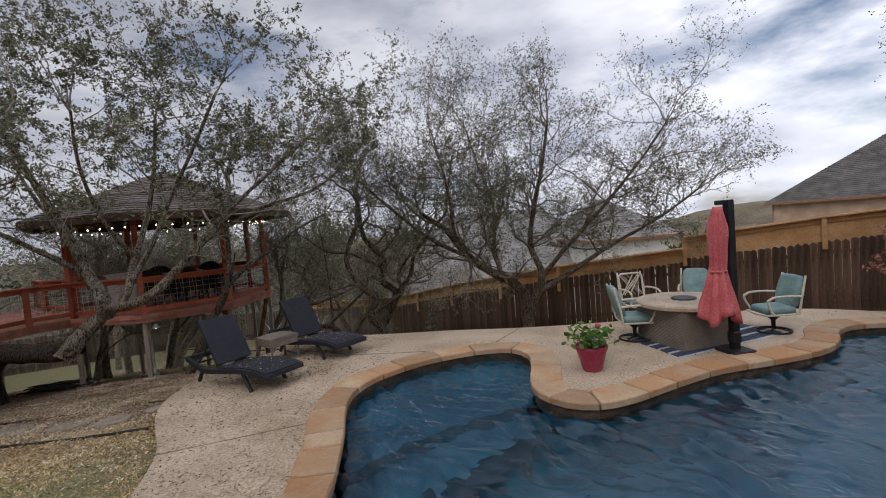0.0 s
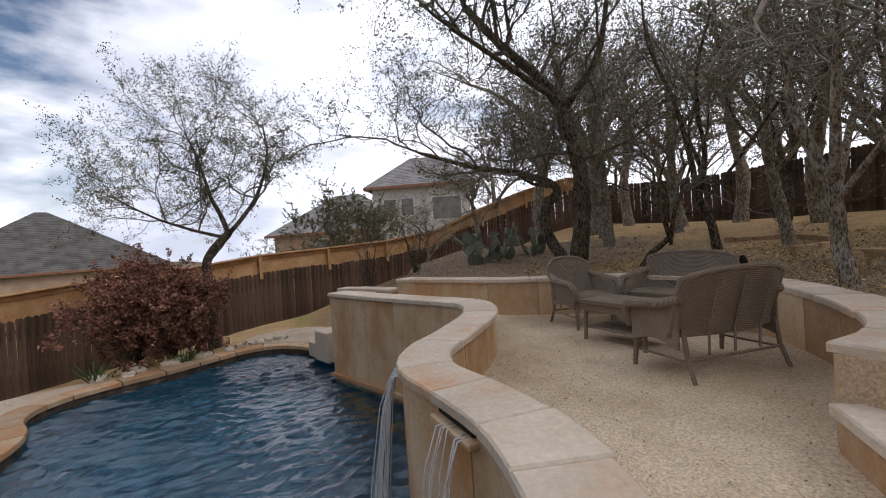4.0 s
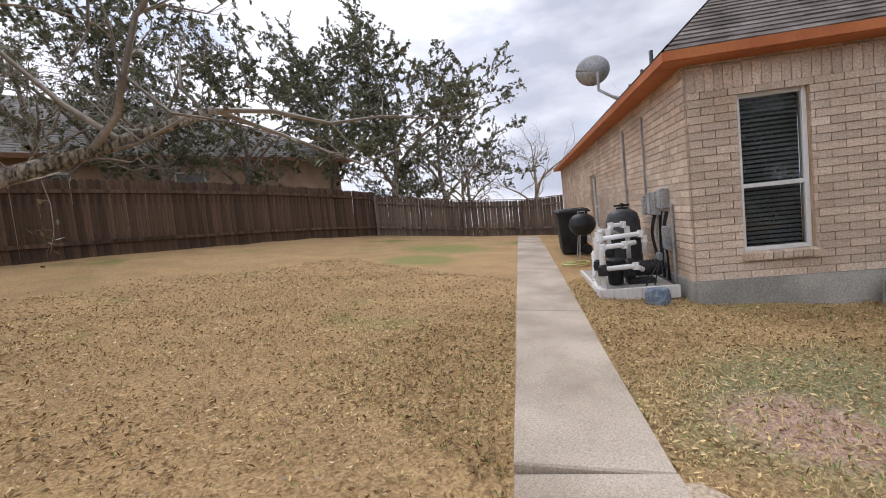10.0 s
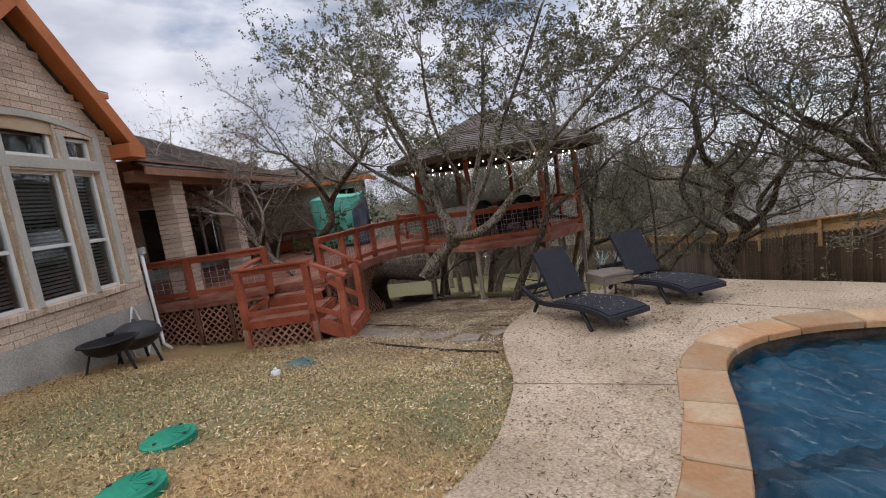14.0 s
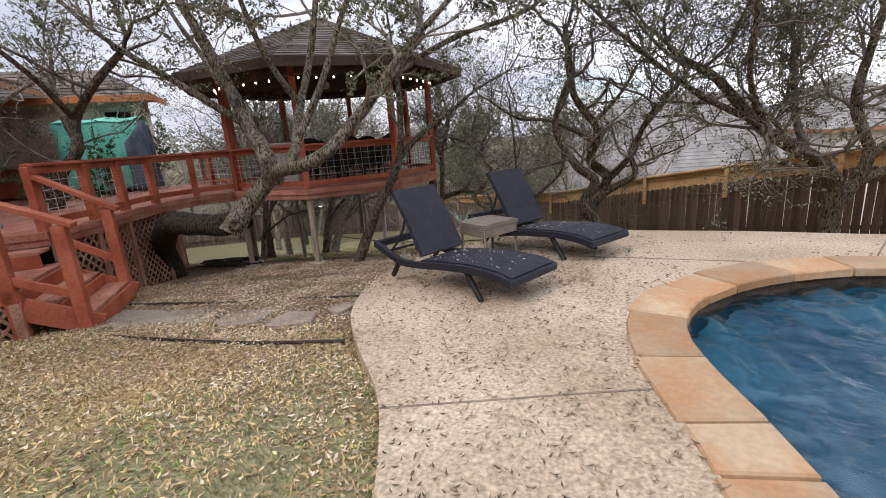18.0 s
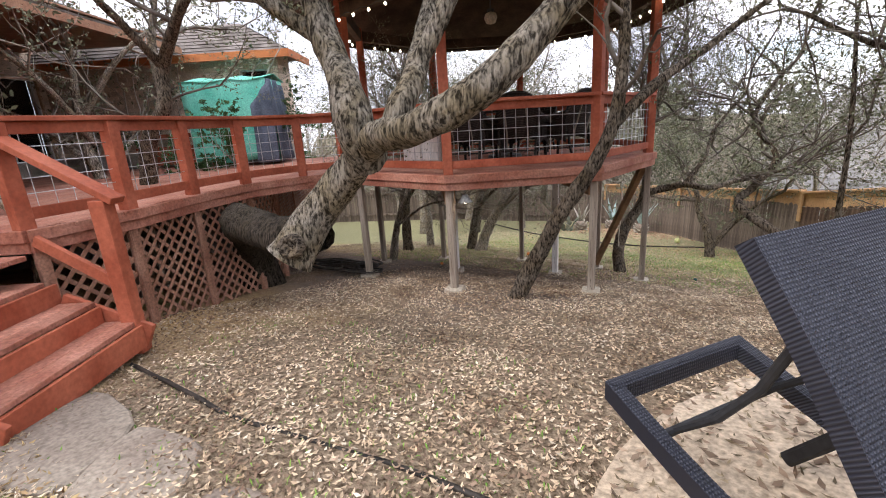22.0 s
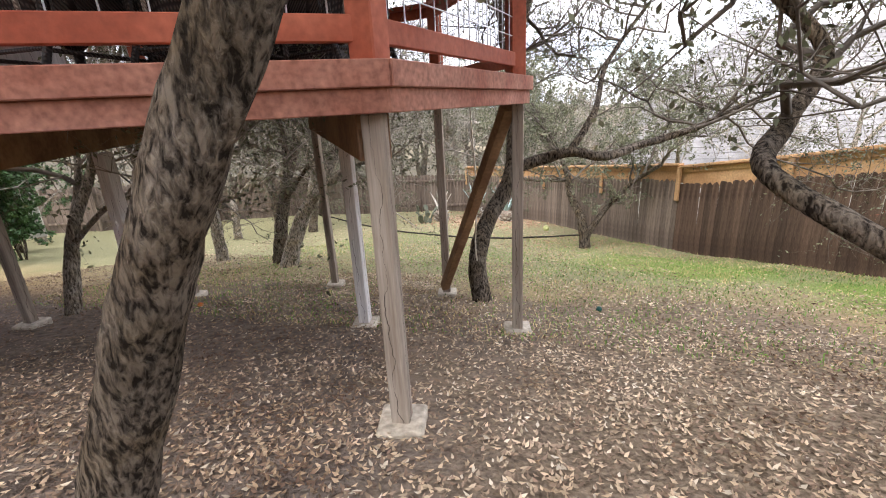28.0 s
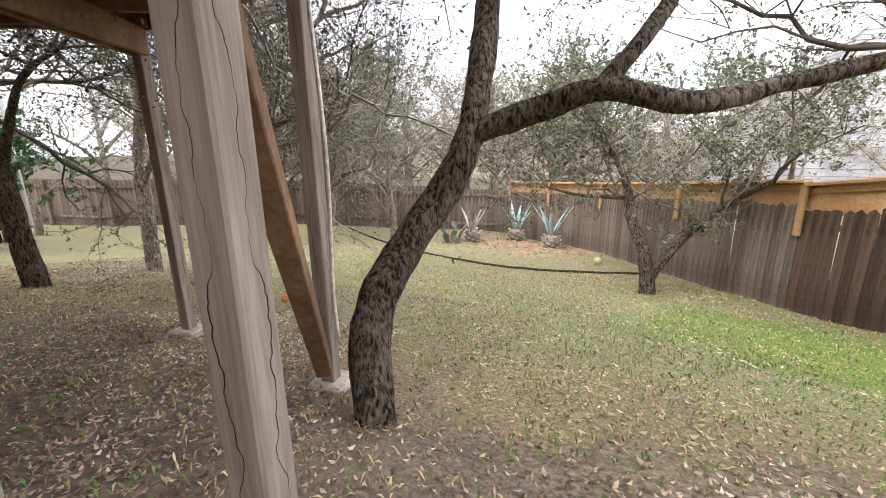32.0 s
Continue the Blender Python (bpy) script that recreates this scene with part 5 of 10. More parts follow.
# chimney with lapped siding, and a small dormer
ch = Shape()
for i in range(24):
    ch.box(house_pose(4.62, -3.2, EAVE + 0.5 + i * 0.14), 1.06 + 0.012 * (i % 2), 0.72 + 0.012 * (i % 2), 0.145, 0.012)
part("chimney", ch, M_SIDING, house, "tall chimney clad in orange lap siding")
part("chimney_cap", Shape().box(house_pose(4.62, -3.2, EAVE + 3.86), 1.16, 0.82, 0.08, 0.01), M_TRIM, house)
part("dormer", Shape().box(house_pose(8.9, -5.2, 5.1), 5.6, 2.0, 1.0, 0.01), M_SIDING, house)
part("dormer_eave", Shape().box(house_pose(8.9, -5.1, 5.66), 6.4, 2.8, 0.14, 0.01), M_TRIM, house)
part("roof", roof_plane([H(5.7, -3.7, 5.74), H(12.1, -3.7, 5.74), H(11.0, -5.1, 6.25), H(6.8, -5.1, 6.25)]), M_SHING, house)

# ---- deck, walkway and octagonal pavilion ----
DECK_TOP = 0.10
OCT = []
v, ang = np.array((-5.22, 10.68)), 82.0
for i in range(8):
    OCT.append(tuple(v))
    v = v + 1.8 * np.array((math.cos(radians(ang)), math.sin(radians(ang))))
    ang += 45
OC = np.mean(np.array(OCT), axis=0)
WALK_EDGE = [H(7.35, 3.22)[:2], H(8.1, 3.5)[:2], (-8.7, 7.75), (-8.97, 8.55), (-8.85, 9.35), OCT[6]]
deck = thing("deck", "weathered red-stained timber deck with octagonal pavilion end", "deck", kind="structure")


def boards(outline, z, along, name="deck_board", width=0.14, th=0.03, parent=None, material=None, clip=None):
    """Deck boards in one direction, each cut to the outline, as one object apiece."""
    o = np.array(outline)
    d = np.array(along) / np.linalg.norm(along)
    w = np.array((-d[1], d[0]))
    s, t = o @ d, o @ w
    n_ = len(o)
    k = t.min()
    while k < t.max():
        mid = k + width / 2
        xs = []
        for i in range(n_):
            j = (i + 1) % n_
            if (t[i] > mid) != (t[j] > mid):
                xs.append(s[i] + (s[j] - s[i]) * (mid - t[i]) / (t[j] - t[i]))
        xs.sort()
        for a, b in zip(xs[::2], xs[1::2]):
            if b - a > 0.05:
                p, q = d * a + w * mid, d * b + w * mid
                part(name, Shape().beam((*p, z - th / 2), (*q, z - th / 2), width - 0.006, th, 0.003), material or M_DECKB, parent or deck)
        k += width


MAIN = [H(6.9, 2.2)[:2], H(7.35, 2.2)[:2]] + WALK_EDGE + [OCT[5], H(13.2, 4.4)[:2], H(14.8, 4.0)[:2], H(14.8, -2.5)[:2], H(6.9, -2.55)[:2]]
boards(MAIN, DECK_TOP, U)
boards(OCT, DECK_TOP, (OCT[1][0] - OCT[0][0], OCT[1][1] - OCT[0][1]))


def fascia(pts, closed=False):
    """Two-board rim: a narrow board over a deeper one set back a little."""
    k = len(pts)
    for i in range(k if closed else k - 1):
        p, q = np.array(pts[i]), np.array(pts[(i + 1) % k])
        d = (q - p) / np.linalg.norm(q - p)
        out = np.array((d[1], -d[0]))
        part("rim_board", Shape().beam((*(p + out * 0.03), DECK_TOP - 0.045), (*(q + out * 0.03), DECK_TOP - 0.045), 0.045, 0.092, 0.004, 0.015), M_DECKB, deck)
        part("rim_joist", Shape().beam((*(p + out * 0.008), DECK_TOP - 0.135), (*(q + out * 0.008), DECK_TOP - 0.135), 0.04, 0.088, 0.004, 0.01), M_DECKB, deck)


fascia([OCT[i] for i in (6, 7, 0, 1, 2, 3, 4, 5)])
fascia(WALK_EDGE)
fascia([H(6.9, -2.5)[:2], H(6.9, 2.2)[:2]])
fascia([H(7.35, 2.2)[:2], H(7.35, 3.2)[:2]])

# joists and beams under the pavilion
e_b = np.array(OCT[2]) - np.array(OCT[1])
e_b /= np.linalg.norm(e_b)
f_b = np.array((-e_b[1], e_b[0]))
for i in range(-5, 6):
    c = OC + e_b * i * 0.41
    half = (2.14 if abs(i * 0.41) < 0.9 else 2.14 - abs(i * 0.41) + 0.9) - 0.03
    part("joist", Shape().beam((*(c - f_b * half), DECK_TOP - 0.105), (*(c + f_b * half), DECK_TOP - 0.105), 0.04, 0.145), M_JOIST, deck)
for p, q in ((OCT[0], OCT[3]), (OCT[7], OCT[4])):
    for sgn in (-1, 1):
        off = f_b * 0.045 * sgn
        a, b = OC + (np.array(p) - OC) * 0.96 + off, OC + (np.array(q) - OC) * 0.96 + off
        part("beam", Shape().beam((*a, DECK_TOP - 0.268), (*b, DECK_TOP - 0.268), 0.038, 0.175), M_JOIST, deck)


def post(x, y, z1, lean=(0, 0), foot=True, size=0.095, wood=M_POST):
    """A grey timber post on a square concrete foot."""
    z0 = float(land(x, y))
    s = Shape()
    p, q = Vector((x, y, z0 + 0.02)), Vector((x + lean[0], y + lean[1], z1))
    d = (q - p).normalized()
    m = d.to_track_quat("Z", "Y").to_matrix().to_4x4() @ pose(0, 0, 0, 0, 0, 10)
    m.translation = (p + q) / 2
    s.box(pose(0, 0, 0), size, size, (q - p).length, 0.006)
    part("post", s, wood, deck, "grey weathered timber post", at=m)
    if foot:
        part("footing", Shape().box(pose(x, y, z0 + 0.015, 0, 0, 15), 0.22, 0.22, 0.09, 0.012), M_ROCK, deck, "square concrete footing")


def pulled(p, k):
    return OC + (np.array(p) - OC) * k


for i, o in enumerate(OCT):
    p = {1: (-5.03, 12.5), 5: (-9.6, 11.54)}.get(i, pulled(o, 0.965))
    post(p[0], p[1], DECK_TOP - 0.18, size=0.085, wood=M_POSTD)
for x, y in ((-6.38, 12.33), (-7.81, 11.42)):
    post(x, y, DECK_TOP - 0.36)
# diagonal brace beside the corner post
p, q = pulled(OCT[2], 0.95), pulled(OCT[1], 0.97)
part("brace", Shape().beam((p[0], p[1], float(land(*p)) + 0.12), (q[0] - 0.06, q[1] + 0.03, DECK_TOP - 0.2), 0.09, 0.09, 0.005), M_JOIST, deck, "slanting brown timber brace")
for x, y in (H(9.2, 2.6)[:2], H(10.2, 2.2)[:2]):
    post(x, y, DECK_TOP - 0.1, wood=M_POSTD)

RAIL = DECK_TOP + 0.90


def railing(p, q, posts=(True, True), mesh=True, z0=DECK_TOP, z1=DECK_TOP, post_h=None, name="railing"):
    """Rail bay from p to q: posts, flat cap, top and bottom rails, and a wire-grid panel."""
    p, q = np.array(p, float), np.array(q, float)
    top0, top1 = z0 + 0.78, z1 + 0.78
    r = thing(name, "red-stained timber railing bay with wire-grid panel", "railing", kind="structure")
    for on, pt, z, t in ((posts[0], p, z0, top0), (posts[1], q, z1, top1)):
        if on:
            part("rail_post", Shape().box(pose(pt[0], pt[1], (z - 0.1 + (post_h or t)) / 2, 0, 0, math.degrees(math.atan2(q[1] - p[1], q[0] - p[0]))), 0.11, 0.11, (post_h or t) - z + 0.1, 0.006), M_RED, r)
    part("cap_rail", Shape().beam((*p, top0 + 0.02), (*q, top1 + 0.02), 0.14, 0.038, 0.004, 0.02), M_RED, r)
    part("top_rail", Shape().beam((*p, top0 - 0.045), (*q, top1 - 0.045), 0.038, 0.09, 0.004), M_RED, r)
    part("bottom_rail", Shape().beam((*p, z0 + 0.11), (*q, z1 + 0.11), 0.038, 0.09, 0.004), M_RED, r)
    if mesh:
        w = Shape()
        L = np.linalg.norm(q - p)
        nv = max(2, int(L / 0.13))
        for i in range(1, nv):
            c = p + (q - p) * i / nv
            zz = z0 + (z1 - z0) * i / nv
            w.tube([(*c, zz + 0.14), (*c, zz + 0.72)], 0.0035, 4, False)
        for j in range(1, 5):
            w.tube([(*p, z0 + 0.14 + j * 0.115), (*q, z1 + 0.14 + j * 0.115)], 0.0035, 4, False)
        part("wire_panel", w, M_WIRE, r, "galvanised wire grid")
    return r


oct_in = [tuple(pulled(o, 0.97)) for o in OCT]
for i in (7, 0, 1, 2, 3, 4):
    railing(oct_in[i - 1] if i == 7 else oct_in[i], oct_in[7] if i == 7 else oct_in[(i + 1) % 8], (False, False))
railing(oct_in[7], oct_in[0], (False, False))
walk_in = [tuple(np.array(p) + np.array((-0.06, 0.0))) for p in WALK_EDGE]
fine_walk = walk_in[0:5] + [oct_in[6]]
for i, (p, q) in enumerate(zip(fine_walk, fine_walk[1:])):
    railing(p, q, (True, False))
# far side of the walkway
for p, q in zip((H(14.8, 3.95)[:2], H(13.2, 4.35)[:2]), (H(13.2, 4.35)[:2], OCT[5])):
    railing(p, q, (True, False))
railing(H(6.96, -1.2)[:2], H(6.96, 0.72)[:2], (False, True))
railing(H(6.96, 0.72)[:2], H(6.96, 2.25)[:2], (False, True))

# landing and steps
LAND_Z0 = -0.30
landing = thing("deck_stair", "red timber stair with landing, lattice skirt and handrails", "stair", kind="structure")
for i in range(8):
    a = 6.12 + i * 0.15
    part("tread_board", Shape().beam(H(a, 2.08, LAND_Z0), H(a, 3.32, LAND_Z0), 0.142, 0.038), M_DECKB, landing)
# a step up to the deck
for k in range(2):
    part("tread_board", Shape().beam(H(7.08 + k * 0.145, 2.12, LAND_Z0 + 0.2), H(7.08 + k * 0.145, 3.2, LAND_Z0 + 0.2), 0.14, 0.038), M_DECKB, landing)
part("riser", Shape().beam(H(7.02, 2.12, LAND_Z0 + 0.1), H(7.02, 3.2, LAND_Z0 + 0.1), 0.03, 0.16), M_RED, landing)
# rims of the landing and the steps down
part("rim_board", Shape().beam(H(6.035, 2.06, LAND_Z0 - 0.055), H(6.035, 3.36, LAND_Z0 - 0.055), 0.045, 0.14), M_RED, landing)
part("rim_board", Shape().beam(H(6.05, 2.055, LAND_Z0 - 0.06), H(6.9, 2.055, LAND_Z0 - 0.06), 0.04, 0.13), M_RED, landing)
part("riser", Shape().beam(H(6.06, 3.345, LAND_Z0 - 0.1), H(7.3, 3.345, LAND_Z0 - 0.1), 0.035, 0.17), M_RED, landing)
for b, z in ((3.44, LAND_Z0 - 0.18), (3.72, LAND_Z0 - 0.35)):
    for k in range(2):
        part("tread_board", Shape().beam(H(6.1, b + k * 0.14, z), H(7.25, b + k * 0.14, z), 0.135, 0.04), M_DECKB, landing)
    part("riser", Shape().beam(H(6.1, b + 0.225, z - 0.11), H(7.25, b + 0.225, z - 0.11), 0.03, 0.18), M_RED, landing)
for a in (6.07, 7.28):
    part("stringer", Shape().beam(H(a, 3.36, LAND_Z0 - 0.2), H(a, 3.98, LAND_Z0 - 0.5), 0.04, 0.24), M_RED, landing)


def stair_post(a, b, z, top):
    part("rail_post", Shape().box(house_pose(a, b, (z + top) / 2), 0.115, 0.115, top - z, 0.006), M_RED, landing)


stair_post(6.07, 2.1, -0.78, 0.6)
stair_post(6.07, 3.3, -0.8, 0.6)
stair_post(6.02, 3.86, -0.86, 0.30)
stair_post(7.27, 3.88, -0.9, 0.30)
part("cap_rail", Shape().beam(H(6.07, 2.0, 0.625), H(6.07, 3.38, 0.625), 0.15, 0.04), M_RED, landing)
part("top_rail", Shape().beam(H(6.07, 2.1, 0.56), H(6.07, 3.3, 0.56), 0.04, 0.09), M_RED, landing)
part("bottom_rail", Shape().beam(H(6.07, 2.1, LAND_Z0 + 0.13), H(6.07, 3.3, LAND_Z0 + 0.13), 0.04, 0.09), M_RED, landing)
part("cap_rail", Shape().beam(H(6.1, 2.1, 0.62), H(6.96, 2.16, 0.72), 0.13, 0.04), M_RED, landing)
part("bottom_rail", Shape().beam(H(6.1, 2.1, LAND_Z0 + 0.13), H(6.96, 2.16, LAND_Z0 + 0.2), 0.04, 0.09), M_RED, landing)
part("hand_rail", Shape().beam(H(6.07, 3.3, 0.61), H(6.02, 3.95, 0.31), 0.13, 0.05, 0.004, 0.04), M_RED, landing)
part("lower_rail", Shape().beam(H(6.07, 3.3, LAND_Z0 + 0.12), H(6.02, 3.86, -0.42), 0.04, 0.09), M_RED, landing)
part("hand_rail", Shape().beam(H(7.34, 3.26, 0.74), H(7.27, 3.97, 0.31), 0.13, 0.05, 0.004, 0.04), M_RED, landing)
part("lower_rail", Shape().beam(H(7.34, 3.26, 0.02), H(7.27, 3.88, -0.36), 0.04, 0.09), M_RED, landing)


def lattice(p, q, z0p, z0q, z1, parent, out=0.0):
    """A diamond lattice panel between two plan points, with an upright at each end."""
    p, q = np.array(p[:2]), np.array(q[:2])
    L = np.linalg.norm(q - p)
    d = (q - p) / L
    o = np.array((d[1], -d[0]))
    s = Shape()
    step = 0.098
    hmax = max(z1 - z0p, z1 - z0q)
    for sg in (1, -1):
        k = -hmax
        while k < L + hmax:
            pts = []
            for i in range(25):
                zz = i / 24 * hmax
                x = k + zz if sg > 0 else k + hmax - zz
                zz = z1 - hmax + zz
                lo = z0p + (z0q - z0p) * x / L
                if 0 <= x <= L and zz >= lo:
                    pts.append((x, zz))
            if len(pts) > 1:
                a, b = pts[0], pts[-1]
                s.beam((*(p + d * a[0] + o * (0.004 * sg)), a[1]), (*(p + d * b[0] + o * (0.004 * sg)), b[1]), 0.007, 0.036, 0.001)
            k += step * 1.4
    part("lattice", s, M_LATTR, parent, "red-brown diamond lattice")
    for pt, z in ((p, z0p), (q, z0q)):
        part("skirt_post", Shape().box(pose(pt[0] + o[0] * 0.02, pt[1] + o[1] * 0.02, (z + z1) / 2, 0, 0, math.degrees(math.atan2(d[1], d[0]))), 0.09, 0.04, z1 - z, 0.004), M_LATTR, parent)


zb = DECK_TOP - 0.18
sk = [H(7.4, 3.2), H(8.1, 3.44), (-8.75, 7.72, 0), (-9.05, 8.55, 0), (-9.6, 9.3, 0), (-10.6, 9.9, 0), (-11.9, 11.3, 0), (-13.4, 13.0, 0)]
for p, q in zip(sk, sk[1:]):
    lattice(p, q, float(land(*p[:2])) - 0.02, float(land(*q[:2])) - 0.02, zb, deck)
for b0, b1 in ((-1.0, -0.1), (-0.1, 0.75), (0.75, 1.4), (1.4, 2.1)):
    lattice(H(6.93, b0), H(6.93, b1), float(land(*H(6.93, b0)[:2])), float(land(*H(6.93, b1)[:2])), zb, deck)
lattice(H(6.05, 2.08), H(6.05, 3.32), float(land(*H(6.05, 2.08)[:2])) - 0.05, float(land(*H(6.05, 3.32)[:2])) - 0.05, LAND_Z0 - 0.12, landing)

# pavilion roof
pavilion = thing("pavilion_roof", "octagonal grey-shingled pavilion roof on red posts", "gazebo roof", kind="structure")
R_E, Z_E, Z_A = 3.05, 2.28, 3.55
ev = [OC + (np.array(o) - OC) / np.linalg.norm(np.array(o) - OC) * R_E for o in OCT]
ap = (*OC, Z_A)
for i in range(8):
    a, b = ev[i], ev[(i + 1) % 8]
    part("roof_face", roof_plane([(*a, Z_E), (*b, Z_E), ap, ap], course=0.15), M_SHING, pavilion)
    # edge, ceiling and ring beam carry the roof's shade in their colour
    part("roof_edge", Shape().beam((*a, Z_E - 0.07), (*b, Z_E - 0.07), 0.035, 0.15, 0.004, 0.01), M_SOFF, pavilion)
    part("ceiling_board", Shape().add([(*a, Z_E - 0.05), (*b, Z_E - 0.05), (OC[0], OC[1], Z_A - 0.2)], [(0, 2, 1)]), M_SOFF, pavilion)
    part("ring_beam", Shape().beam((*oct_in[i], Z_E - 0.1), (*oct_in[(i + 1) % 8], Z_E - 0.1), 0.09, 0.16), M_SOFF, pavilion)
    o = oct_in[i]
    part("roof_post", Shape().box(pose(o[0], o[1], (DECK_TOP + Z_E) / 2, 0, 0, 82 + 45 * i), 0.11, 0.11, Z_E - DECK_TOP + 0.05, 0.006), M_RED, pavilion, "red-stained square roof post")
# string lights along the eaves
bulbs = []
cables = []
for i in range(8):
    a, b = np.array(pulled(OCT[i], 1.02)), np.array(pulled(OCT[(i + 1) % 8], 1.02))
    for k in range(6):
        c = a + (b - a) * (k + 0.5) / 6
        bulbs.append((c[0], c[1], Z_E - 0.24))
    cables.append([(*(a + (b - a) * t), Z_E - 0.2 + 0.02 * math.cos(t * 36)) for t in np.linspace(0, 1, 13)])
lights = thing("string_lights", "string of small warm bulbs hung round the pavilion eaves", "string lights")
for c in cables:
    part("cable", Shape().tube(c, 0.006, 4), M_BLACK, lights)
bulb_me = Shape().lathe([(0.001, 0.02), (0.012, 0.012), (0.016, 0.0), (0.012, -0.014), (0.001, -0.02)], (0, 0, 0), 8).mesh("bulb", M_BULB)
for b in bulbs:
    part("bulb", bulb_me, None, lights, at=pose(*b))

# ---- fences ----
board_mesh = {}


def fence(name, label, path, height, material, cap=None, seed=0, board=0.145, rail_side=1, posts=True, rail_mat=None, trim=0.0):
    """A board fence along a polyline that follows the ground. cap: a band of newer boards showing above, behind it."""
    r = random.Random(seed)
    f = thing(name, label, "fence", kind="structure")
    key = (material.name, height)
    if key not in board_mesh:
        h, w = height, board - 0.002
        me = []
        for v_ in range(4):
            cut = 0.02 + 0.012 * v_
            s = Shape()
            x0, x1, y0, y1 = -w / 2, w / 2, -0.009, 0.009
            out = [(x0, 0), (x1, 0), (x1, h - cut), (x1 - cut * 1.2, h), (x0 + cut * 1.2, h), (x0, h - cut)]
            k = len(out)
            s.add([(x, y0, z) for x, z in out] + [(x, y1, z) for x, z in out], [tuple(range(k)), tuple(range(k, 2 * k))[::-1]] + [(i, i + k, (i + 1) % k + k, (i + 1) % k) for i in range(k)])
            me.append(s.mesh("board", material))
        board_mesh[key] = me
    for p, q in zip(path, path[1:]):
        p, q = np.array(p, float), np.array(q, float)
        L = np.linalg.norm(q - p)
        d = (q - p) / L
        o = np.array((-d[1], d[0])) * rail_side
        turn = math.degrees(math.atan2(d[1], d[0]))
        n_ = int(L / board)
        for i in range(n_):
            c = p + d * (i + 0.5) * L / n_
            z = float(land(*c)) - 0.02 + r.uniform(-0.015, 0.015)
            part("board", r.choice(board_mesh[key]), None, f, at=pose(c[0], c[1], z, r.uniform(-0.5, 0.5), r.uniform(-0.5, 0.5), turn + r.uniform(-1.2, 1.2)))
        np_ = max(1, int(round(L / 2.4)))
        for i in range(np_):
            c0, c1 = p + d * L * i / np_, p + d * L * (i + 1) / np_
            z0, z1 = float(land(*c0)), float(land(*c1))
            for hh in (0.35, height - 0.3):
                part("rail", Shape().beam((*(c0 + o * 0.035), z0 + hh), (*(c1 + o * 0.035), z1 + hh), 0.04, 0.09), rail_mat or material, f)
            if posts:
                part("fence_post", Shape().box(pose(c0[0] + o[0] * 0.09, c0[1] + o[1] * 0.09, z0 + height * 0.46, 0, 0, turn), 0.09, 0.09, height * 1.02, 0.005), rail_mat or material, f)
            if trim:
                part("cap_board", Shape().beam((*c0, z0 + height + 0.01), (*c1, z1 + height + 0.01), 0.12, 0.035), material, f)
            if cap:
                m_ = M_TANF
                lo, hi = cap
                part("upper_band", Shape().beam((*(c0 + o * 0.08), z0 + (lo + hi) / 2), (*(c1 + o * 0.08), z1 + (lo + hi) / 2), 0.025, hi - lo, 0.003), m_, f, "newer tan cedar band")
                part("upper_rail", Shape().beam((*(c0 - o * 0.02), z0 + hi - 0.03), (*(c1 - o * 0.02), z1 + hi - 0.03), 0.14, 0.04), m_, f)
                part("upper_rail", Shape().beam((*(c0 + o * 0.04), z0 + hi - 0.12), (*(c1 + o * 0.04), z1 + hi - 0.12), 0.04, 0.09), m_, f)
                part("upper_post", Shape().box(pose(c0[0] - o[0] * 0.05, c0[1] - o[1] * 0.05, z0 + hi - 0.42, 0, 0, turn), 0.1, 0.05, 0.75, 0.004), m_, f)
    return f


fence("fence_east", "dark stained board fence with a newer tan upper band", [(-2.6, 20.3), (0.2, 16.4), (3.5, 13.6), (6.5, 11.9)], 1.62, M_DARKF, (1.5, 2.0), 1)
fence("fence_hill", "dark stained board fence climbing the hill under a tan band", [(6.5, 11.9), (9, 10.4), (14, 6.6), (18, 1), (20.8, -7)], 1.72, M_DARKF, (1.6, 2.3), 6)
fence("fence_north", "weathered grey-brown board fence with tan band above", [(-9.8, 28.2), (-6.1, 25.3), (-4.2, 22.5), (-2.6, 20.3)], 1.7, M_GREYF, (1.6, 2.05), 2)
fence("fence_far", "weathered brown board fence at the back of the yard", [(-27, 19), (-22.6, 20.8), (-15.6, 25.7), (-9.8, 28.2)], 1.75, M_GREYF, None, 3, rail_side=-1)
fence("fence_south", "dark weathered board fence behind the lawn", [(20.8, -7), (17.5, -10), (9.5, -11.8), (3, -12.7), (-4, -13.3), (-12, -15.3)], 1.85, M_DARKF, None, 4, rail_side=-1, posts=False)
fence("fence_side", "pale weathered board fence with capped rails beside the house", [(-12, -15.3), (-16.2, -14.2), (-18.2, -12.2), (-18.0, -9.9)], 1.7, M_GREYF, None, 5, rail_side=-1, trim=1)

# ---- trees ----
def fast_mesh(name, verts, quads, material, smooth=False):
    """A mesh from arrays of corners and four-sided faces."""
    me = bpy.data.meshes.new(name)
    nv, nq = len(verts), len(quads)
    me.vertices.add(nv)
    me.vertices.foreach_set("co", np.asarray(verts, np.float32).ravel())
    me.loops.add(nq * 4)
    me.loops.foreach_set("vertex_index", np.asarray(quads, np.int32).ravel())
    me.polygons.add(nq)
    me.polygons.foreach_set("loop_start", np.arange(0, nq * 4, 4, dtype=np.int32))
    if smooth:
        me.polygons.foreach_set("use_smooth", np.ones(nq, bool))
    me.materials.append(material)
    me.update(calc_edges=True)
    return me


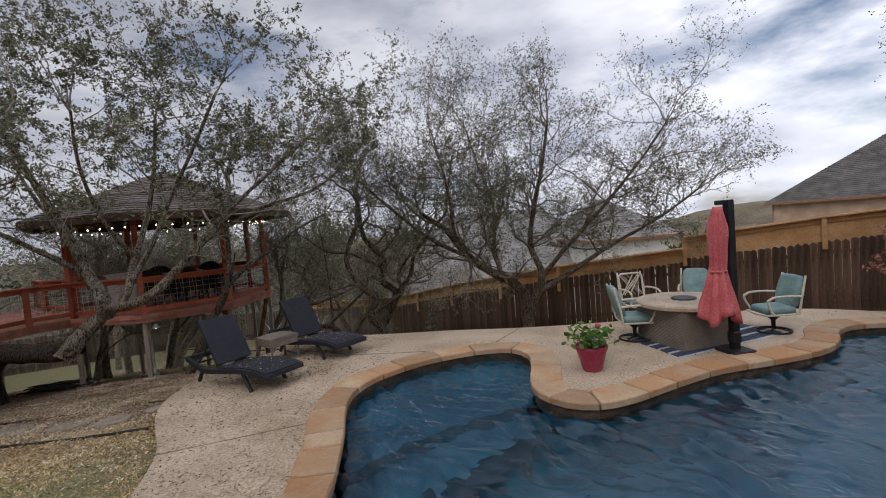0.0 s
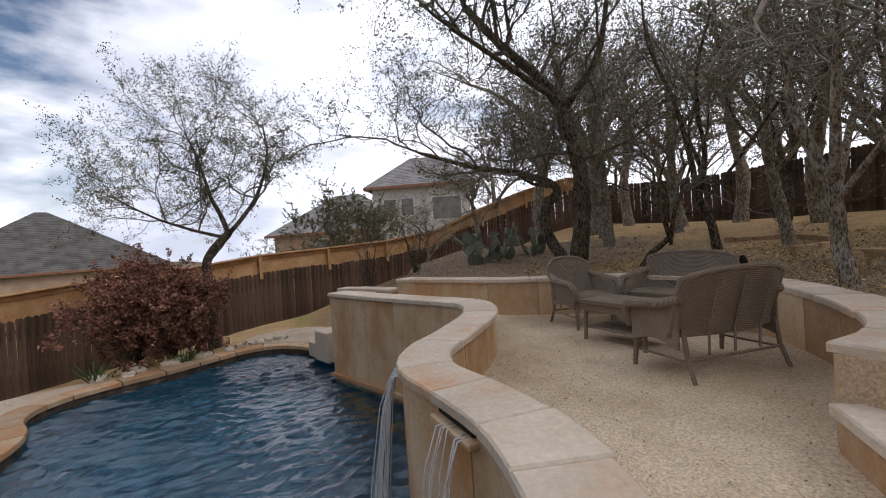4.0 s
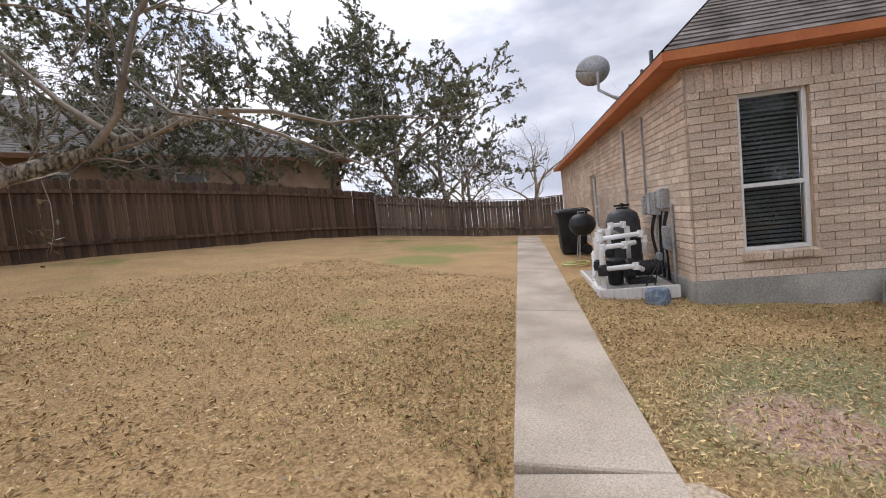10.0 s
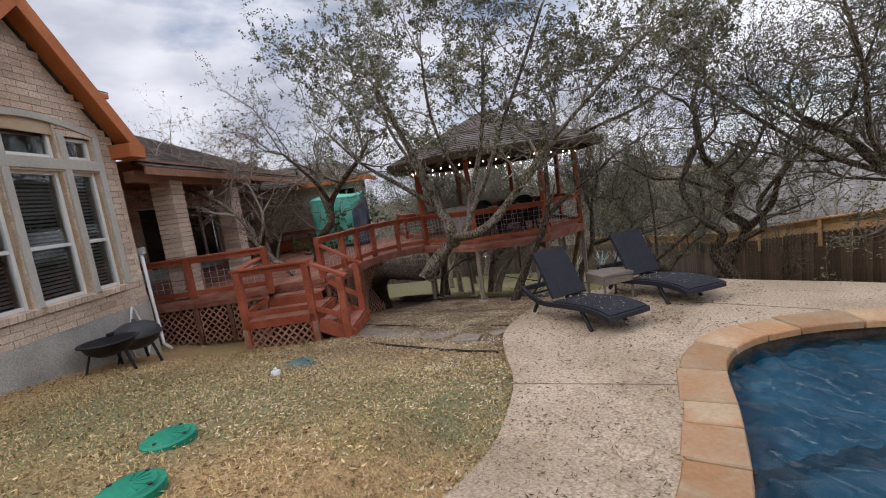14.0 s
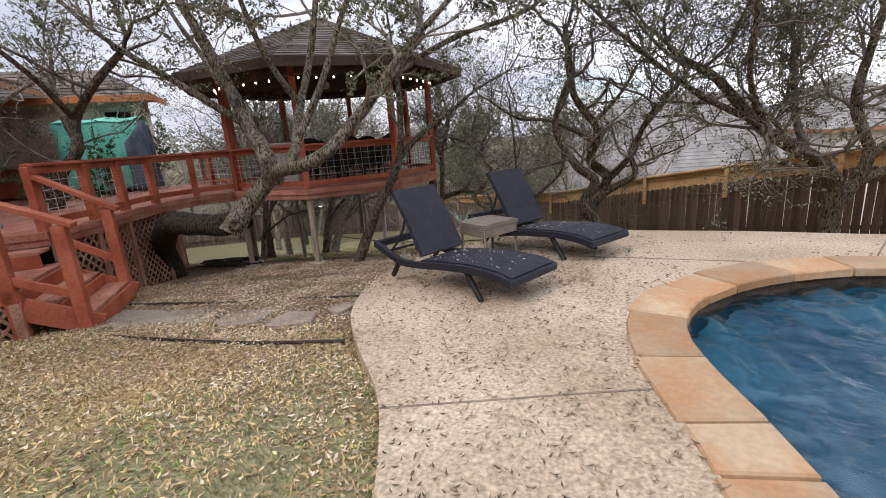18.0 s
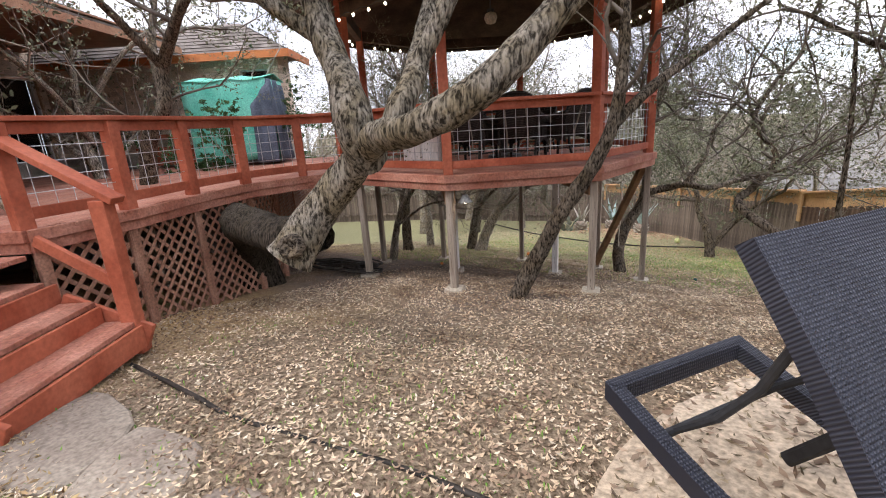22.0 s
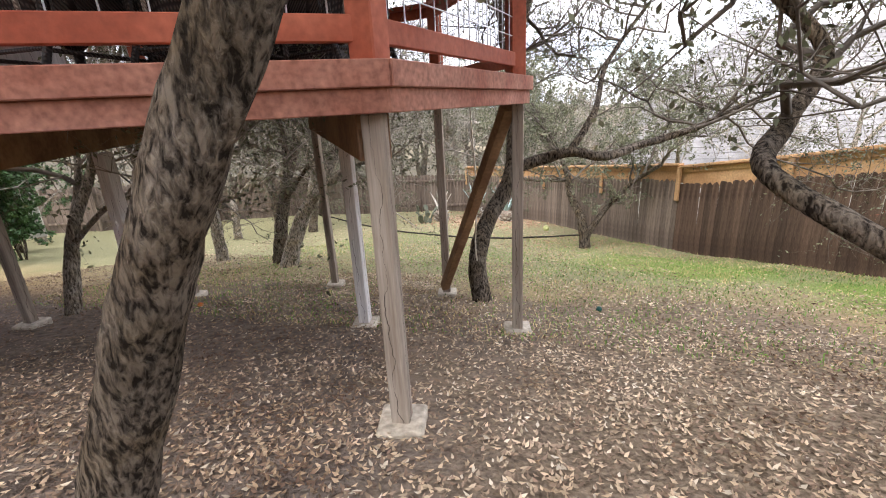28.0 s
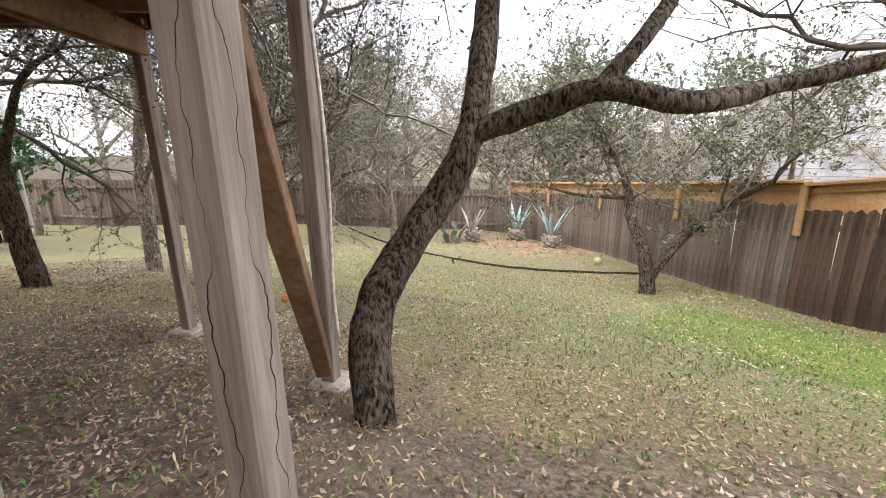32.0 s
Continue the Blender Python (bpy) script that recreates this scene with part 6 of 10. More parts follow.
def sticks(segs, sides=4):
    """Corners and faces of many thin tapered sticks: rows of start, end, two radii."""
    s = np.asarray(segs, float)
    p, q, r0, r1 = s[:, 0:3], s[:, 3:6], s[:, 6], s[:, 7]
    d = q - p
    d /= np.linalg.norm(d, axis=1)[:, None] + 1e-9
    ref = np.where(np.abs(d[:, 2:3]) < 0.8, np.array((0, 0, 1.0)), np.array((1.0, 0, 0)))
    x = np.cross(d, ref)
    x /= np.linalg.norm(x, axis=1)[:, None]
    y = np.cross(d, x)
    n = len(s)
    a = np.arange(sides) * 2 * np.pi / sides
    ring = x[:, None, :] * np.cos(a)[None, :, None] + y[:, None, :] * np.sin(a)[None, :, None]
    v = np.concatenate((p[:, None, :] + ring * r0[:, None, None], q[:, None, :] + ring * r1[:, None, None]), 1).reshape(-1, 3)
    i = np.arange(sides)
    j = (i + 1) % sides
    f = np.stack((i, j, j + sides, i + sides), 1)
    quads = (f[None] + (np.arange(n) * 2 * sides)[:, None, None]).reshape(-1, 4)
    return v, quads


def leaf_quads(centres, size, rng_, flat=0.0, aspect=0.45):
    """Pointed leaves, one four-cornered face apiece, turned at random."""
    n = len(centres)
    a = rng_.normal(size=(n, 3))
    b = rng_.normal(size=(n, 3))
    if flat:
        a[:, 2] *= 1 - flat
        b[:, 2] *= 1 - flat
    a /= np.linalg.norm(a, axis=1)[:, None] + 1e-9
    b -= a * np.sum(a * b, 1)[:, None]
    b /= np.linalg.norm(b, axis=1)[:, None] + 1e-9
    s = (size * rng_.uniform(0.7, 1.3, n))[:, None]
    c = np.asarray(centres)
    v = np.stack((c - a * s / 2, c + b * s * aspect / 2 + a * s * 0.05, c + a * s / 2, c - b * s * aspect / 2 + a * s * 0.05), 1).reshape(-1, 3)
    return v, np.arange(n * 4).reshape(-1, 4)


def bumpy_tube(path, r0, r1, seed, sides=14, knots=0.10, fine=0.07):
    """A trunk or limb with swellings and ridges."""
    pts = spline(path, max(0.06, r0 * 0.55))
    k = len(pts)
    out = []
    ref = Vector((0.31, 0.17, 0.94))
    for i, p in enumerate(pts):
        p = Vector(p)
        d = (Vector(pts[min(i + 1, k - 1)]) - Vector(pts[max(i - 1, 0)])).normalized()
        x = ref - d * ref.dot(d)
        if x.length < 1e-3:
            x = Vector((1, 0, 0)) - d * d.x
        x.normalize()
        ref = x
        y = d.cross(x)
        r = r0 + (r1 - r0) * (i / (k - 1)) ** 0.8
        for s in range(sides):
            a = 2 * math.pi * s / sides
            c, sn = math.cos(a), math.sin(a)
            w = 1 + knots * noise.noise((c * 1.2 + seed, sn * 1.2, i * 0.22)) * 2 + fine * noise.noise((c * 4 + seed, sn * 4, i * 0.6)) * 2
            out.append(p + (x * c + y * sn) * r * w)
    fs = []
    for i in range(k - 1):
        for s in range(sides):
            t = (s + 1) % sides
            fs.append((i * sides + s, i * sides + t, (i + 1) * sides + t, (i + 1) * sides + s))
    return [tuple(v) for v in out], fs, pts


def make_tree(name, label, limbs, seed, bark=None, leaf=None, leaves=10, size=0.045, reach=1.9, density=3.0, twist=0.32, lift=0.25, start=0.35, levels=3, category="tree"):
    """A tree from its main limbs (path, first radius, last radius[, share of side branches[, bark darkened for
    shade]]); branches and twigs grow from them.
    """
    rnd = random.Random(seed)
    rng_ = np.random.default_rng(seed)
    bark = bark or M_BARK
    root = Vector(limbs[0][0][0])
    t = thing(name, label, category, Matrix.Translation(root))
    inv = -np.array(root)
    trunk, dark = Shape(), Shape()
    segs, spots = [], []

    def grow(p, d, length, r, level):
        n = max(3, int(length / (0.22 if level < 2 else 0.18)))
        step = length / n
        pts = [p]
        for i in range(n):
            d = d + Vector((rnd.gauss(0, twist), rnd.gauss(0, twist), rnd.gauss(0, twist) + lift * 0.3 * (1 if level < 3 else 0.4)))
            d.normalize()
            p = p + d * step
            ra, rb = r * (1 - 0.72 * i / n), r * (1 - 0.72 * (i + 1) / n)
            segs.append((*pts[-1], *p, ra, rb))
            pts.append(p)
            if level < levels:
                count = (density * 0.62 if level == 1 else density * 0.5) * (0.4 if i < n * 0.25 else 1.0)
                k = int(count) + (rnd.random() < count - int(count))
                for _ in range(k):
                    side = Vector((rnd.gauss(0, 1), rnd.gauss(0, 1), rnd.gauss(0.25, 0.7))).normalized()
                    grow(p, (d * 0.55 + side).normalized(), length * rnd.uniform(0.28, 0.5), rb * rnd.uniform(0.42, 0.62), level + 1)
        if level >= 2:
            for _ in range(leaves if level == levels else leaves // 3):
                u = rnd.random()
                i = min(n - 1, int(u * n))
                spots.append(tuple(pts[i].lerp(pts[i + 1], rnd.random()) + Vector((rnd.gauss(0, 0.025), rnd.gauss(0, 0.025), rnd.gauss(0, 0.025)))))

    for limb in limbs:
        path, r0, r1 = limb[:3]
        share = limb[3] if len(limb) > 3 else 1.0
        vs, fs, pts = bumpy_tube(path, r0, r1, seed + len(segs) * 0.1, (14 if r0 > 0.05 else 8) if name == "oak_tree" else (7 if name == "woodland_tree" else 4))
        (dark if len(limb) > 4 else trunk).add(np.array(vs) + inv, fs)
        L = len(pts)
        if share <= 0:
            continue
        tip = Vector(pts[-1])
        dend = (tip - Vector(pts[-3])).normalized()
        for _ in range(2):
            grow(tip, (dend + Vector((rnd.gauss(0, 0.4), rnd.gauss(0, 0.4), rnd.gauss(0.15, 0.3)))).normalized(), reach * rnd.uniform(0.7, 1.1), r1 * 0.8, 1)
        total = sum((Vector(b) - Vector(a)).length for a, b in zip(pts, pts[1:]))
        for _ in range(int(total * density * 0.85 * share)):
            i = min(L - 2, int(L * (start + (1 - start) * rnd.random() ** 0.8)))
            rr = r0 + (r1 - r0) * i / L
            d = (Vector(pts[i + 1]) - Vector(pts[i])).normalized()
            side = Vector((rnd.gauss(0, 1), rnd.gauss(0, 1), rnd.gauss(0.35, 0.6))).normalized()
            grow(Vector(pts[i]), (side + d * 0.4).normalized(), reach * rnd.uniform(0.5, 1.1), min(rr * 0.6, 0.014 + 0.016 * rnd.random() * reach), 1)
    part("trunk", trunk, bark, t, smooth=True)
    if dark.v:
        part("fallen_trunk", dark, M_BARKO, t, "lying trunk and added stump, bark coloured for deep shade", True)
    v, q = sticks(np.array(segs), 3)
    part("branchwork", fast_mesh("branchwork", v + inv, q, M_TWIGD if bark == M_BARKD else M_TWIG), None, t)
    if leaves and spots:
        v, q = leaf_quads(np.array(spots), size, rng_)
        part("crown", fast_mesh("crown", v + inv, q, leaf or M_LEAF), None, t)
    return t


def gz(x, y, d=0.03):
    return (x, y, float(land(x, y)) - d)


BARE = "slender crooked oak with nearly bare twigs"

# the old oak beside the deck, its trunk lying along the walkway
old_oak = make_tree("oak_tree", "old leaning oak with sawn stub and trunk lying along the deck", [
    ([(-9.3, 8.6, -1.0), (-8.7, 8.25, -0.5), (-7.9, 7.72, -0.14), (-7.2, 7.5, -0.1), (-6.6, 7.35, -0.08), (-6.2, 7.3, 0.0)], 0.2, 0.15, 0, True),
    # stump added for the black mass of shade and roots under the trunk
    ([(-9.3, 8.75, -1.6), (-9.25, 8.65, -1.1), (-9.1, 8.5, -0.75), (-8.85, 8.35, -0.45)], 0.32, 0.2, 0, True),
    ([(-6.3, 7.12, -0.16), (-6.17, 7.28, 0.1), (-5.98, 7.35, 0.3), (-5.8, 7.35, 0.45), (-5.6, 7.28, 0.57), (-5.4, 7.17, 0.63), (-5.1, 7.03, 0.65)], 0.165, 0.06, 0),
    ([(-5.62, 7.28, 0.55), (-5.38, 7.14, 0.63), (-5.12, 7.03, 0.65), (-4.88, 6.96, 0.69), (-4.63, 7.0, 0.82), (-4.4, 7.2, 1.1), (-4.0, 7.5, 1.6), (-3.7, 7.9, 2.1)], 0.095, 0.04, 0.7),
    ([(-5.64, 7.32, 0.48), (-5.6, 7.2, 0.66), (-5.62, 7.2, 0.79), (-5.75, 7.28, 0.97), (-5.95, 7.4, 1.16), (-6.2, 7.4, 1.8), (-6.5, 7.3, 2.6), (-6.8, 7.1, 3.6)], 0.115, 0.035, 1.0),
    ([(-5.3, 7.12, 0.6), (-5.2, 7.1, 0.74), (-5.2, 7.25, 0.9), (-5.3, 7.45, 1.06), (-5.35, 7.7, 1.4), (-5.3, 8.0, 2.0), (-5.2, 8.2, 2.8), (-5.1, 8.3, 3.9)], 0.07, 0.025, 1.0),
    ([(-6.0, 7.42, 1.2), (-6.5, 7.0, 1.7), (-7.0, 6.6, 2.2), (-7.5, 6.4, 2.8)], 0.055, 0.02, 0.6),
    ([(-5.22, 7.3, 0.95), (-4.9, 7.5, 1.6), (-4.6, 7.7, 2.4), (-4.0, 7.5, 3.2), (-3.5, 7.4, 4.0)], 0.05, 0.02, 1.0),
    ([(-6.1, 7.41, 1.5), (-6.9, 7.9, 2.2), (-7.6, 8.2, 3.0), (-8.0, 8.4, 3.9)], 0.05, 0.02, 0.7),
    ([(-4.4, 7.2, 1.1), (-3.8, 7.6, 1.9), (-3.0, 8.0, 2.7), (-2.3, 8.4, 3.4)], 0.05, 0.02, 1.0),
    ([(-4.0, 7.5, 1.6), (-3.4, 8.4, 2.1), (-2.5, 9.2, 2.5), (-1.8, 9.8, 3.2)], 0.045, 0.02, 1.0),
    ([(-5.35, 7.7, 1.4), (-5.5, 7.3, 2.0), (-5.4, 6.8, 2.8), (-5.2, 6.5, 3.6)], 0.045, 0.018, 1.0),
], 11, bark=M_BARKM, leaves=22, size=0.052, reach=2.0, density=2.9, start=0.55)
stub = Shape().lathe([(0.0, 0.0), (0.035, 0.0), (0.045, 0.02), (0.06, 0.028), (0.075, 0.02), (0.085, -0.06)], (0, 0, 0), 18)
part("sawn_stub", stub, M_BARKD, old_oak, "weathered sawn stub", True, Matrix.Translation(-Vector((-9.3, 8.6, -1.0))) @ look((-6.14, 7.03, -0.03), (-6.65, 7.75, -0.2)))

make_tree("oak_tree", "leaning oak trunk rising in front of the pavilion", [
    ([gz(-5.88, 9.76), (-5.62, 9.8, -0.8), (-5.33, 9.82, -0.25), (-5.05, 9.85, 0.2), (-4.88, 9.9, 0.62), (-4.86, 10.05, 1.3), (-4.95, 10.3, 2.2)], 0.105, 0.04, 0.8),
    ([(-4.88, 9.9, 0.58), (-4.6, 10.4, 0.95), (-4.25, 11.1, 1.3), (-3.8, 11.8, 1.75), (-3.2, 12.3, 2.1)], 0.06, 0.02, 1.0),
], 12, bark=M_BARKD, leaves=4, reach=1.6, density=1.7, start=0.6)

make_tree("oak_tree", "crooked oak with a snaking trunk beside the edged bed", [
    ([gz(-2.63, 11.04), (-2.72, 11.1, -1.15), (-2.88, 11.14, -0.87), (-3.3, 11.0, -0.72), (-3.6, 11.0, -0.55), (-3.85, 11.2, -0.36), (-3.7, 11.5, -0.2), (-3.55, 11.7, 0.1), (-3.8, 11.9, 0.5), (-3.6, 12.2, 1.0)], 0.068, 0.022),
    ([(-3.1, 11.05, -0.78), (-2.6, 11.3, -0.4), (-2.1, 11.8, 0.1), (-2.2, 12.3, 0.8)], 0.05, 0.02),
    ([(-2.95, 11.25, -1.35), (-2.98, 11.3, -0.6), (-3.0, 11.35, 0.4), (-3.1, 11.4, 1.5)], 0.04, 0.015, 0.6),
], 13, bark=M_BARKD, leaves=5, reach=1.8, density=3.3, start=0.5, twist=0.4)
make_tree("oak_tree", "thick twisting dark oak behind the sun loungers", [
    ([gz(-1.97, 11.1), (-1.8, 11.2, -1.1), (-1.5, 11.33, -0.58), (-1.3, 11.3, -0.1), (-1.6, 11.2, 0.25), (-1.5, 11.0, 0.8), (-1.9, 10.8, 1.4), (-2.0, 10.9, 2.2)], 0.13, 0.05),
    ([(-1.35, 11.3, -0.2), (-0.9, 11.2, 0.3), (-0.7, 10.9, 0.9), (-0.2, 10.8, 1.5)], 0.07, 0.03),
    ([(-1.55, 11.05, 0.6), (-2.3, 11.0, 1.0), (-2.9, 11.1, 1.1), (-3.5, 11.3, 1.5)], 0.05, 0.02),
], 14, bark=M_BARKD, leaves=5, reach=2.1, density=2.8, start=0.4, twist=0.4)
make_tree("oak_tree", "dark oak with a long low limb beside the pavilion corner", [
    ([gz(-5.6, 13.6), (-5.66, 13.65, -1.9), (-5.66, 13.75, -1.6), (-5.6, 14.0, -1.33), (-5.45, 14.15, -1.05), (-5.38, 14.25, -0.8), (-5.4, 14.5, -0.3), (-5.45, 14.8, 0.4), (-5.3, 15.2, 1.2)], 0.115, 0.045),
    ([(-5.4, 14.25, -0.82), (-5.0, 14.3, -0.68), (-4.7, 14.25, -0.62), (-4.35, 14.4, -0.68), (-4.0, 14.7, -0.6), (-3.4, 15.0, -0.45), (-2.8, 15.4, -0.2)], 0.07, 0.025),
    ([(-4.75, 14.25, -0.63), (-4.5, 14.6, -0.2), (-4.4, 15.0, 0.3), (-4.0, 15.3, 0.9)], 0.045, 0.02),
], 15, bark=M_BARKD, leaves=7, reach=2.7, density=4.1, start=0.56, size=0.036, lift=0.45)
make_tree("oak_tree", "forked oak on the lower lawn", [
    ([gz(-4.57, 20.22), (-4.7, 20.3, -2.9), (-5.0, 20.5, -2.3), (-5.1, 20.6, -1.8), (-5.4, 20.9, -1.2)], 0.15, 0.05),
    ([(-4.6, 20.25, -3.4), (-4.2, 20.6, -2.8), (-3.6, 20.7, -2.1), (-3.0, 20.4, -1.6)], 0.09, 0.04),
    ([(-5.05, 20.6, -2.0), (-5.9, 20.6, -2.0), (-6.6, 20.8, -1.9)], 0.05, 0.02),
], 16, bark=M_BARKD, leaves=16, reach=2.2, density=3.3, size=0.06)
for i, (x, y, lx, ly, h, r) in enumerate(((-9.75, 15.5, 1.3, 1.0, 3.2, 0.16), (-10.3, 15.95, 0.5, 0.8, 3.6, 0.15), (-9.8, 12.0, 0.2, 0.6, 2.2, 0.09), (-11.4, 14.4, 0.5, -0.4, 4.2, 0.15), (-11.9, 16.1, -0.3, 0.4, 4.0, 0.13),
                                       (-14.9, 21.7, -0.6, 0.5, 3.6, 0.18), (-16.0, 25.0, 0.8, 0.2, 3.8, 0.2), (-13.5, 21.6, 0.6, 0.6, 3.6, 0.17))):
    z = float(land(x, y))
    make_tree("oak_tree", "leaning oak on the shaded lower lawn", [
        ([gz(x, y), (x + lx * 0.2, y + ly * 0.2, z + h * 0.25), (x + lx * 0.5, y + ly * 0.4, z + h * 0.45), (x + lx * 0.7, y + ly * 0.9, z + h * 0.7), (x + lx, y + ly, z + h)], r, r * 0.35),
        ([(x + lx * 0.5, y + ly * 0.4, z + h * 0.45), (x + lx * 0.1, y + ly * 0.8, z + h * 0.7), (x - lx * 0.6, y + ly, z + h * 0.95)], r * 0.55, r * 0.2),
        ([(x + lx * 0.3, y + ly * 0.25, z + h * 0.33), (x + lx * 0.4 + 0.8, y + ly * 0.2, z + h * 0.55), (x + lx * 0.5 + 1.6, y + ly * 0.1, z + h * 0.62)], r * 0.4, r * 0.15),
    ], 20 + i, bark=M_BARKD if i % 2 else M_BARK, leaves=7, reach=2.6, density=3.4, size=0.038, start=0.48)

# oak beyond the pool and its neighbour
make_tree("oak_tree", "spreading dark oak with a bent trunk beyond the pool terrace", [
    ([gz(1.9, 10.4), (1.85, 10.35, -0.6), (1.8, 10.25, -0.2), (1.5, 10.05, 0.1), (1.15, 9.9, 0.32), (0.75, 9.9, 0.6), (0.42, 9.95, 0.95), (0.1, 10.1, 1.4), (-0.4, 10.3, 1.8)], 0.15, 0.05),
    ([(1.88, 10.4, -0.7), (2.15, 10.5, -0.3), (2.3, 10.5, 0.2), (2.1, 10.6, 0.9), (2.3, 10.8, 1.8), (2.6, 11, 2.8), (2.8, 11, 3.8)], 0.10, 0.03),
    ([(2.1, 10.5, -0.3), (2.7, 10.5, 0.0), (3.4, 10.5, 0.4), (4.2, 10.6, 0.8), (5.2, 10.5, 1.3), (6.1, 10.4, 1.9)], 0.075, 0.02),
    ([(2.3, 10.5, 0.1), (3.0, 10.3, 0.9), (3.8, 10.2, 1.7), (4.6, 10.1, 2.6), (5.2, 10.0, 3.4)], 0.065, 0.02),
    ([(1.3, 9.98, 0.22), (1.2, 10.3, 0.9), (1.3, 10.8, 1.9), (1.0, 11.0, 3.0), (0.8, 11, 3.8)], 0.06, 0.02),
    ([(0.6, 9.9, 0.75), (-0.2, 9.8, 1.2), (-1.0, 9.9, 1.9), (-1.8, 10.0, 2.7)], 0.055, 0.02),
    ([(0.75, 9.9, 0.6), (0.3, 9.4, 1.3), (0.2, 9.1, 2.2), (0.0, 9.0, 3.2)], 0.05, 0.02),
], 31, bark=M_BARKD, leaves=5, reach=2.0, density=5.0, start=0.3, size=0.045)
make_tree("oak_tree", "low twisting oak behind the sun loungers", [
    ([gz(-1.3, 10.2), (-1.5, 10.1, -0.8), (-1.75, 10.0, -0.4), (-1.6, 9.9, 0.0), (-1.9, 9.9, 0.3), (-2.2, 10.0, 0.9), (-2.0, 10.2, 1.6)], 0.11, 0.04),
    ([(-1.65, 9.95, -0.3), (-1.2, 9.9, -0.05), (-1.0, 9.9, 0.1), (-1.05, 10.0, 0.5), (-0.7, 10.1, 1.0)], 0.07, 0.025),
], 32, bark=M_BARKD, leaves=6, reach=1.6, density=2.6, start=0.45, twist=0.4)
# east tree over the red-leaved shrub
make_tree("oak_tree", "small open-crowned tree with bent trunk above the pool", [
    ([gz(9.75, 5.85, 0.2), (9.66, 5.93, 0.5), (9.66, 5.92, 1.06), (9.69, 5.86, 1.53), (9.9, 5.47, 2.06)], 0.13, 0.09, 0),
    ([(9.9, 5.47, 2.04), (9.85, 5.6, 2.5), (9.78, 5.75, 2.9), (9.72, 5.9, 3.6), (9.7, 6.1, 4.2)], 0.06, 0.02, 1.2),
    ([(9.9, 5.47, 2.04), (10.05, 5.1, 2.5), (10.2, 4.84, 2.98), (10.29, 4.6, 3.8), (10.2, 4.6, 4.5)], 0.06, 0.02, 1.2),
    ([(9.88, 5.5, 1.95), (9.6, 6.2, 2.2), (9.3, 6.8, 2.5), (9.1, 7.4, 2.9)], 0.045, 0.015, 1.2),
], 33, bark=M_BARKD, leaves=8, reach=1.8, density=4.8, start=0.25)
# dark oak behind the patio
make_tree("oak_tree", "tall dark oak leaning over the patio wall", [
    ([(7.6, -1.8, 0.8), (7.54, -1.91, 1.61), (7.53, -1.95, 2.51), (7.57, -1.79, 3.41), (7.65, -1.49, 4.14), (7.78, -0.73, 4.99), (7.83, -0.17, 5.7)], 0.17, 0.06),
    ([(7.75, -1.78, 0.85), (7.9, -1.43, 1.5), (7.89, -1.39, 1.95), (7.83, -1.6, 2.35), (7.94, -1.1, 2.64), (8.05, -0.24, 2.85), (8.1, 0.8, 3.2)], 0.11, 0.03),
    ([(7.6, -1.7, 3.6), (7.3, -2.3, 4.5), (7.2, -2.5, 5.6)], 0.07, 0.03),
    ([(7.6, -1.6, 3.9), (7.0, -0.6, 4.4), (6.6, 0.4, 5.0)], 0.06, 0.025),
], 34, bark=M_BARKD, leaves=12, reach=2.6, density=3.1, start=0.35)
for i, (x, y, lx, ly, h, r) in enumerate(((6.8, -2.6, -0.6, -1.1, 2.2, 0.07), (7.05, -3.93, 0.3, 0.5, 4.5, 0.10), (7.2, -5.2, 0.3, 0.5, 4.6, 0.13), (4.3, -3.63, 0.2, 0.2, 4.6, 0.11), (4.85, -4.85, 0.5, -0.6, 4.6, 0.10),
                                       (4.6, -4.75, -0.4, -0.2, 4.4, 0.09), (11.7, -3.7, 0.4, 0.3, 4.5, 0.16), (3.6, -7.7, -1.1, -0.5, 4.2, 0.16), (3.9, -10.5, -1.2, -0.4, 4.4, 0.17), (9.2, -6.6, 0.3, -0.6, 4.6, 0.13),
                                       (6.2, -8.6, 0.6, 0.3, 4.8, 0.14), (9.6, -9.4, -0.6, 0.4, 5.0, 0.15), (13.5, -6.8, 0.4, 0.6, 5.2, 0.16), (1.2, -10.2, 0.8, 0.3, 4.8, 0.16))):
    z = float(land(x, y))
    rt = random.Random(200 + i)
    r *= 0.8
    fork = z + h * rt.uniform(0.2, 0.3)
    fx, fy = x + lx * 0.35, y + ly * 0.35
    kink = rt.uniform(-0.12, 0.12)
    limbs = [([gz(x, y), (x + lx * 0.08 + kink, y + ly * 0.1, z + (fork - z) * 0.45), (fx, fy, fork)], r, r * 0.78, 0)]
    turn0 = math.atan2(ly, lx)
    for k in range(4):
        a = turn0 + (0.0, 1.9, -1.8, 3.1)[k] + rt.gauss(0, 0.3)
        out_, up = h * (0.16 + 0.05 * k) * rt.uniform(0.8, 1.2), h * (0.72 - 0.12 * k) * rt.uniform(0.9, 1.15)
        pts_ = [(fx, fy, fork - 0.04 * k)]
        for u in (0.25, 0.5, 0.75, 1.0):
            pts_.append((fx + math.cos(a) * out_ * u ** 0.8 + rt.gauss(0, 0.09), fy + math.sin(a) * out_ * u ** 0.8 + rt.gauss(0, 0.09), fork + up * u))
        limbs.append((pts_, r * (0.72 - 0.1 * k), r * 0.2, 1.0))
    make_tree("oak_tree", BARE, limbs, 40 + i, bark=M_BARKD if i in (0, 1, 9) else M_BARK, leaves=6, size=0.04, reach=1.9, density=2.5, start=0.35)
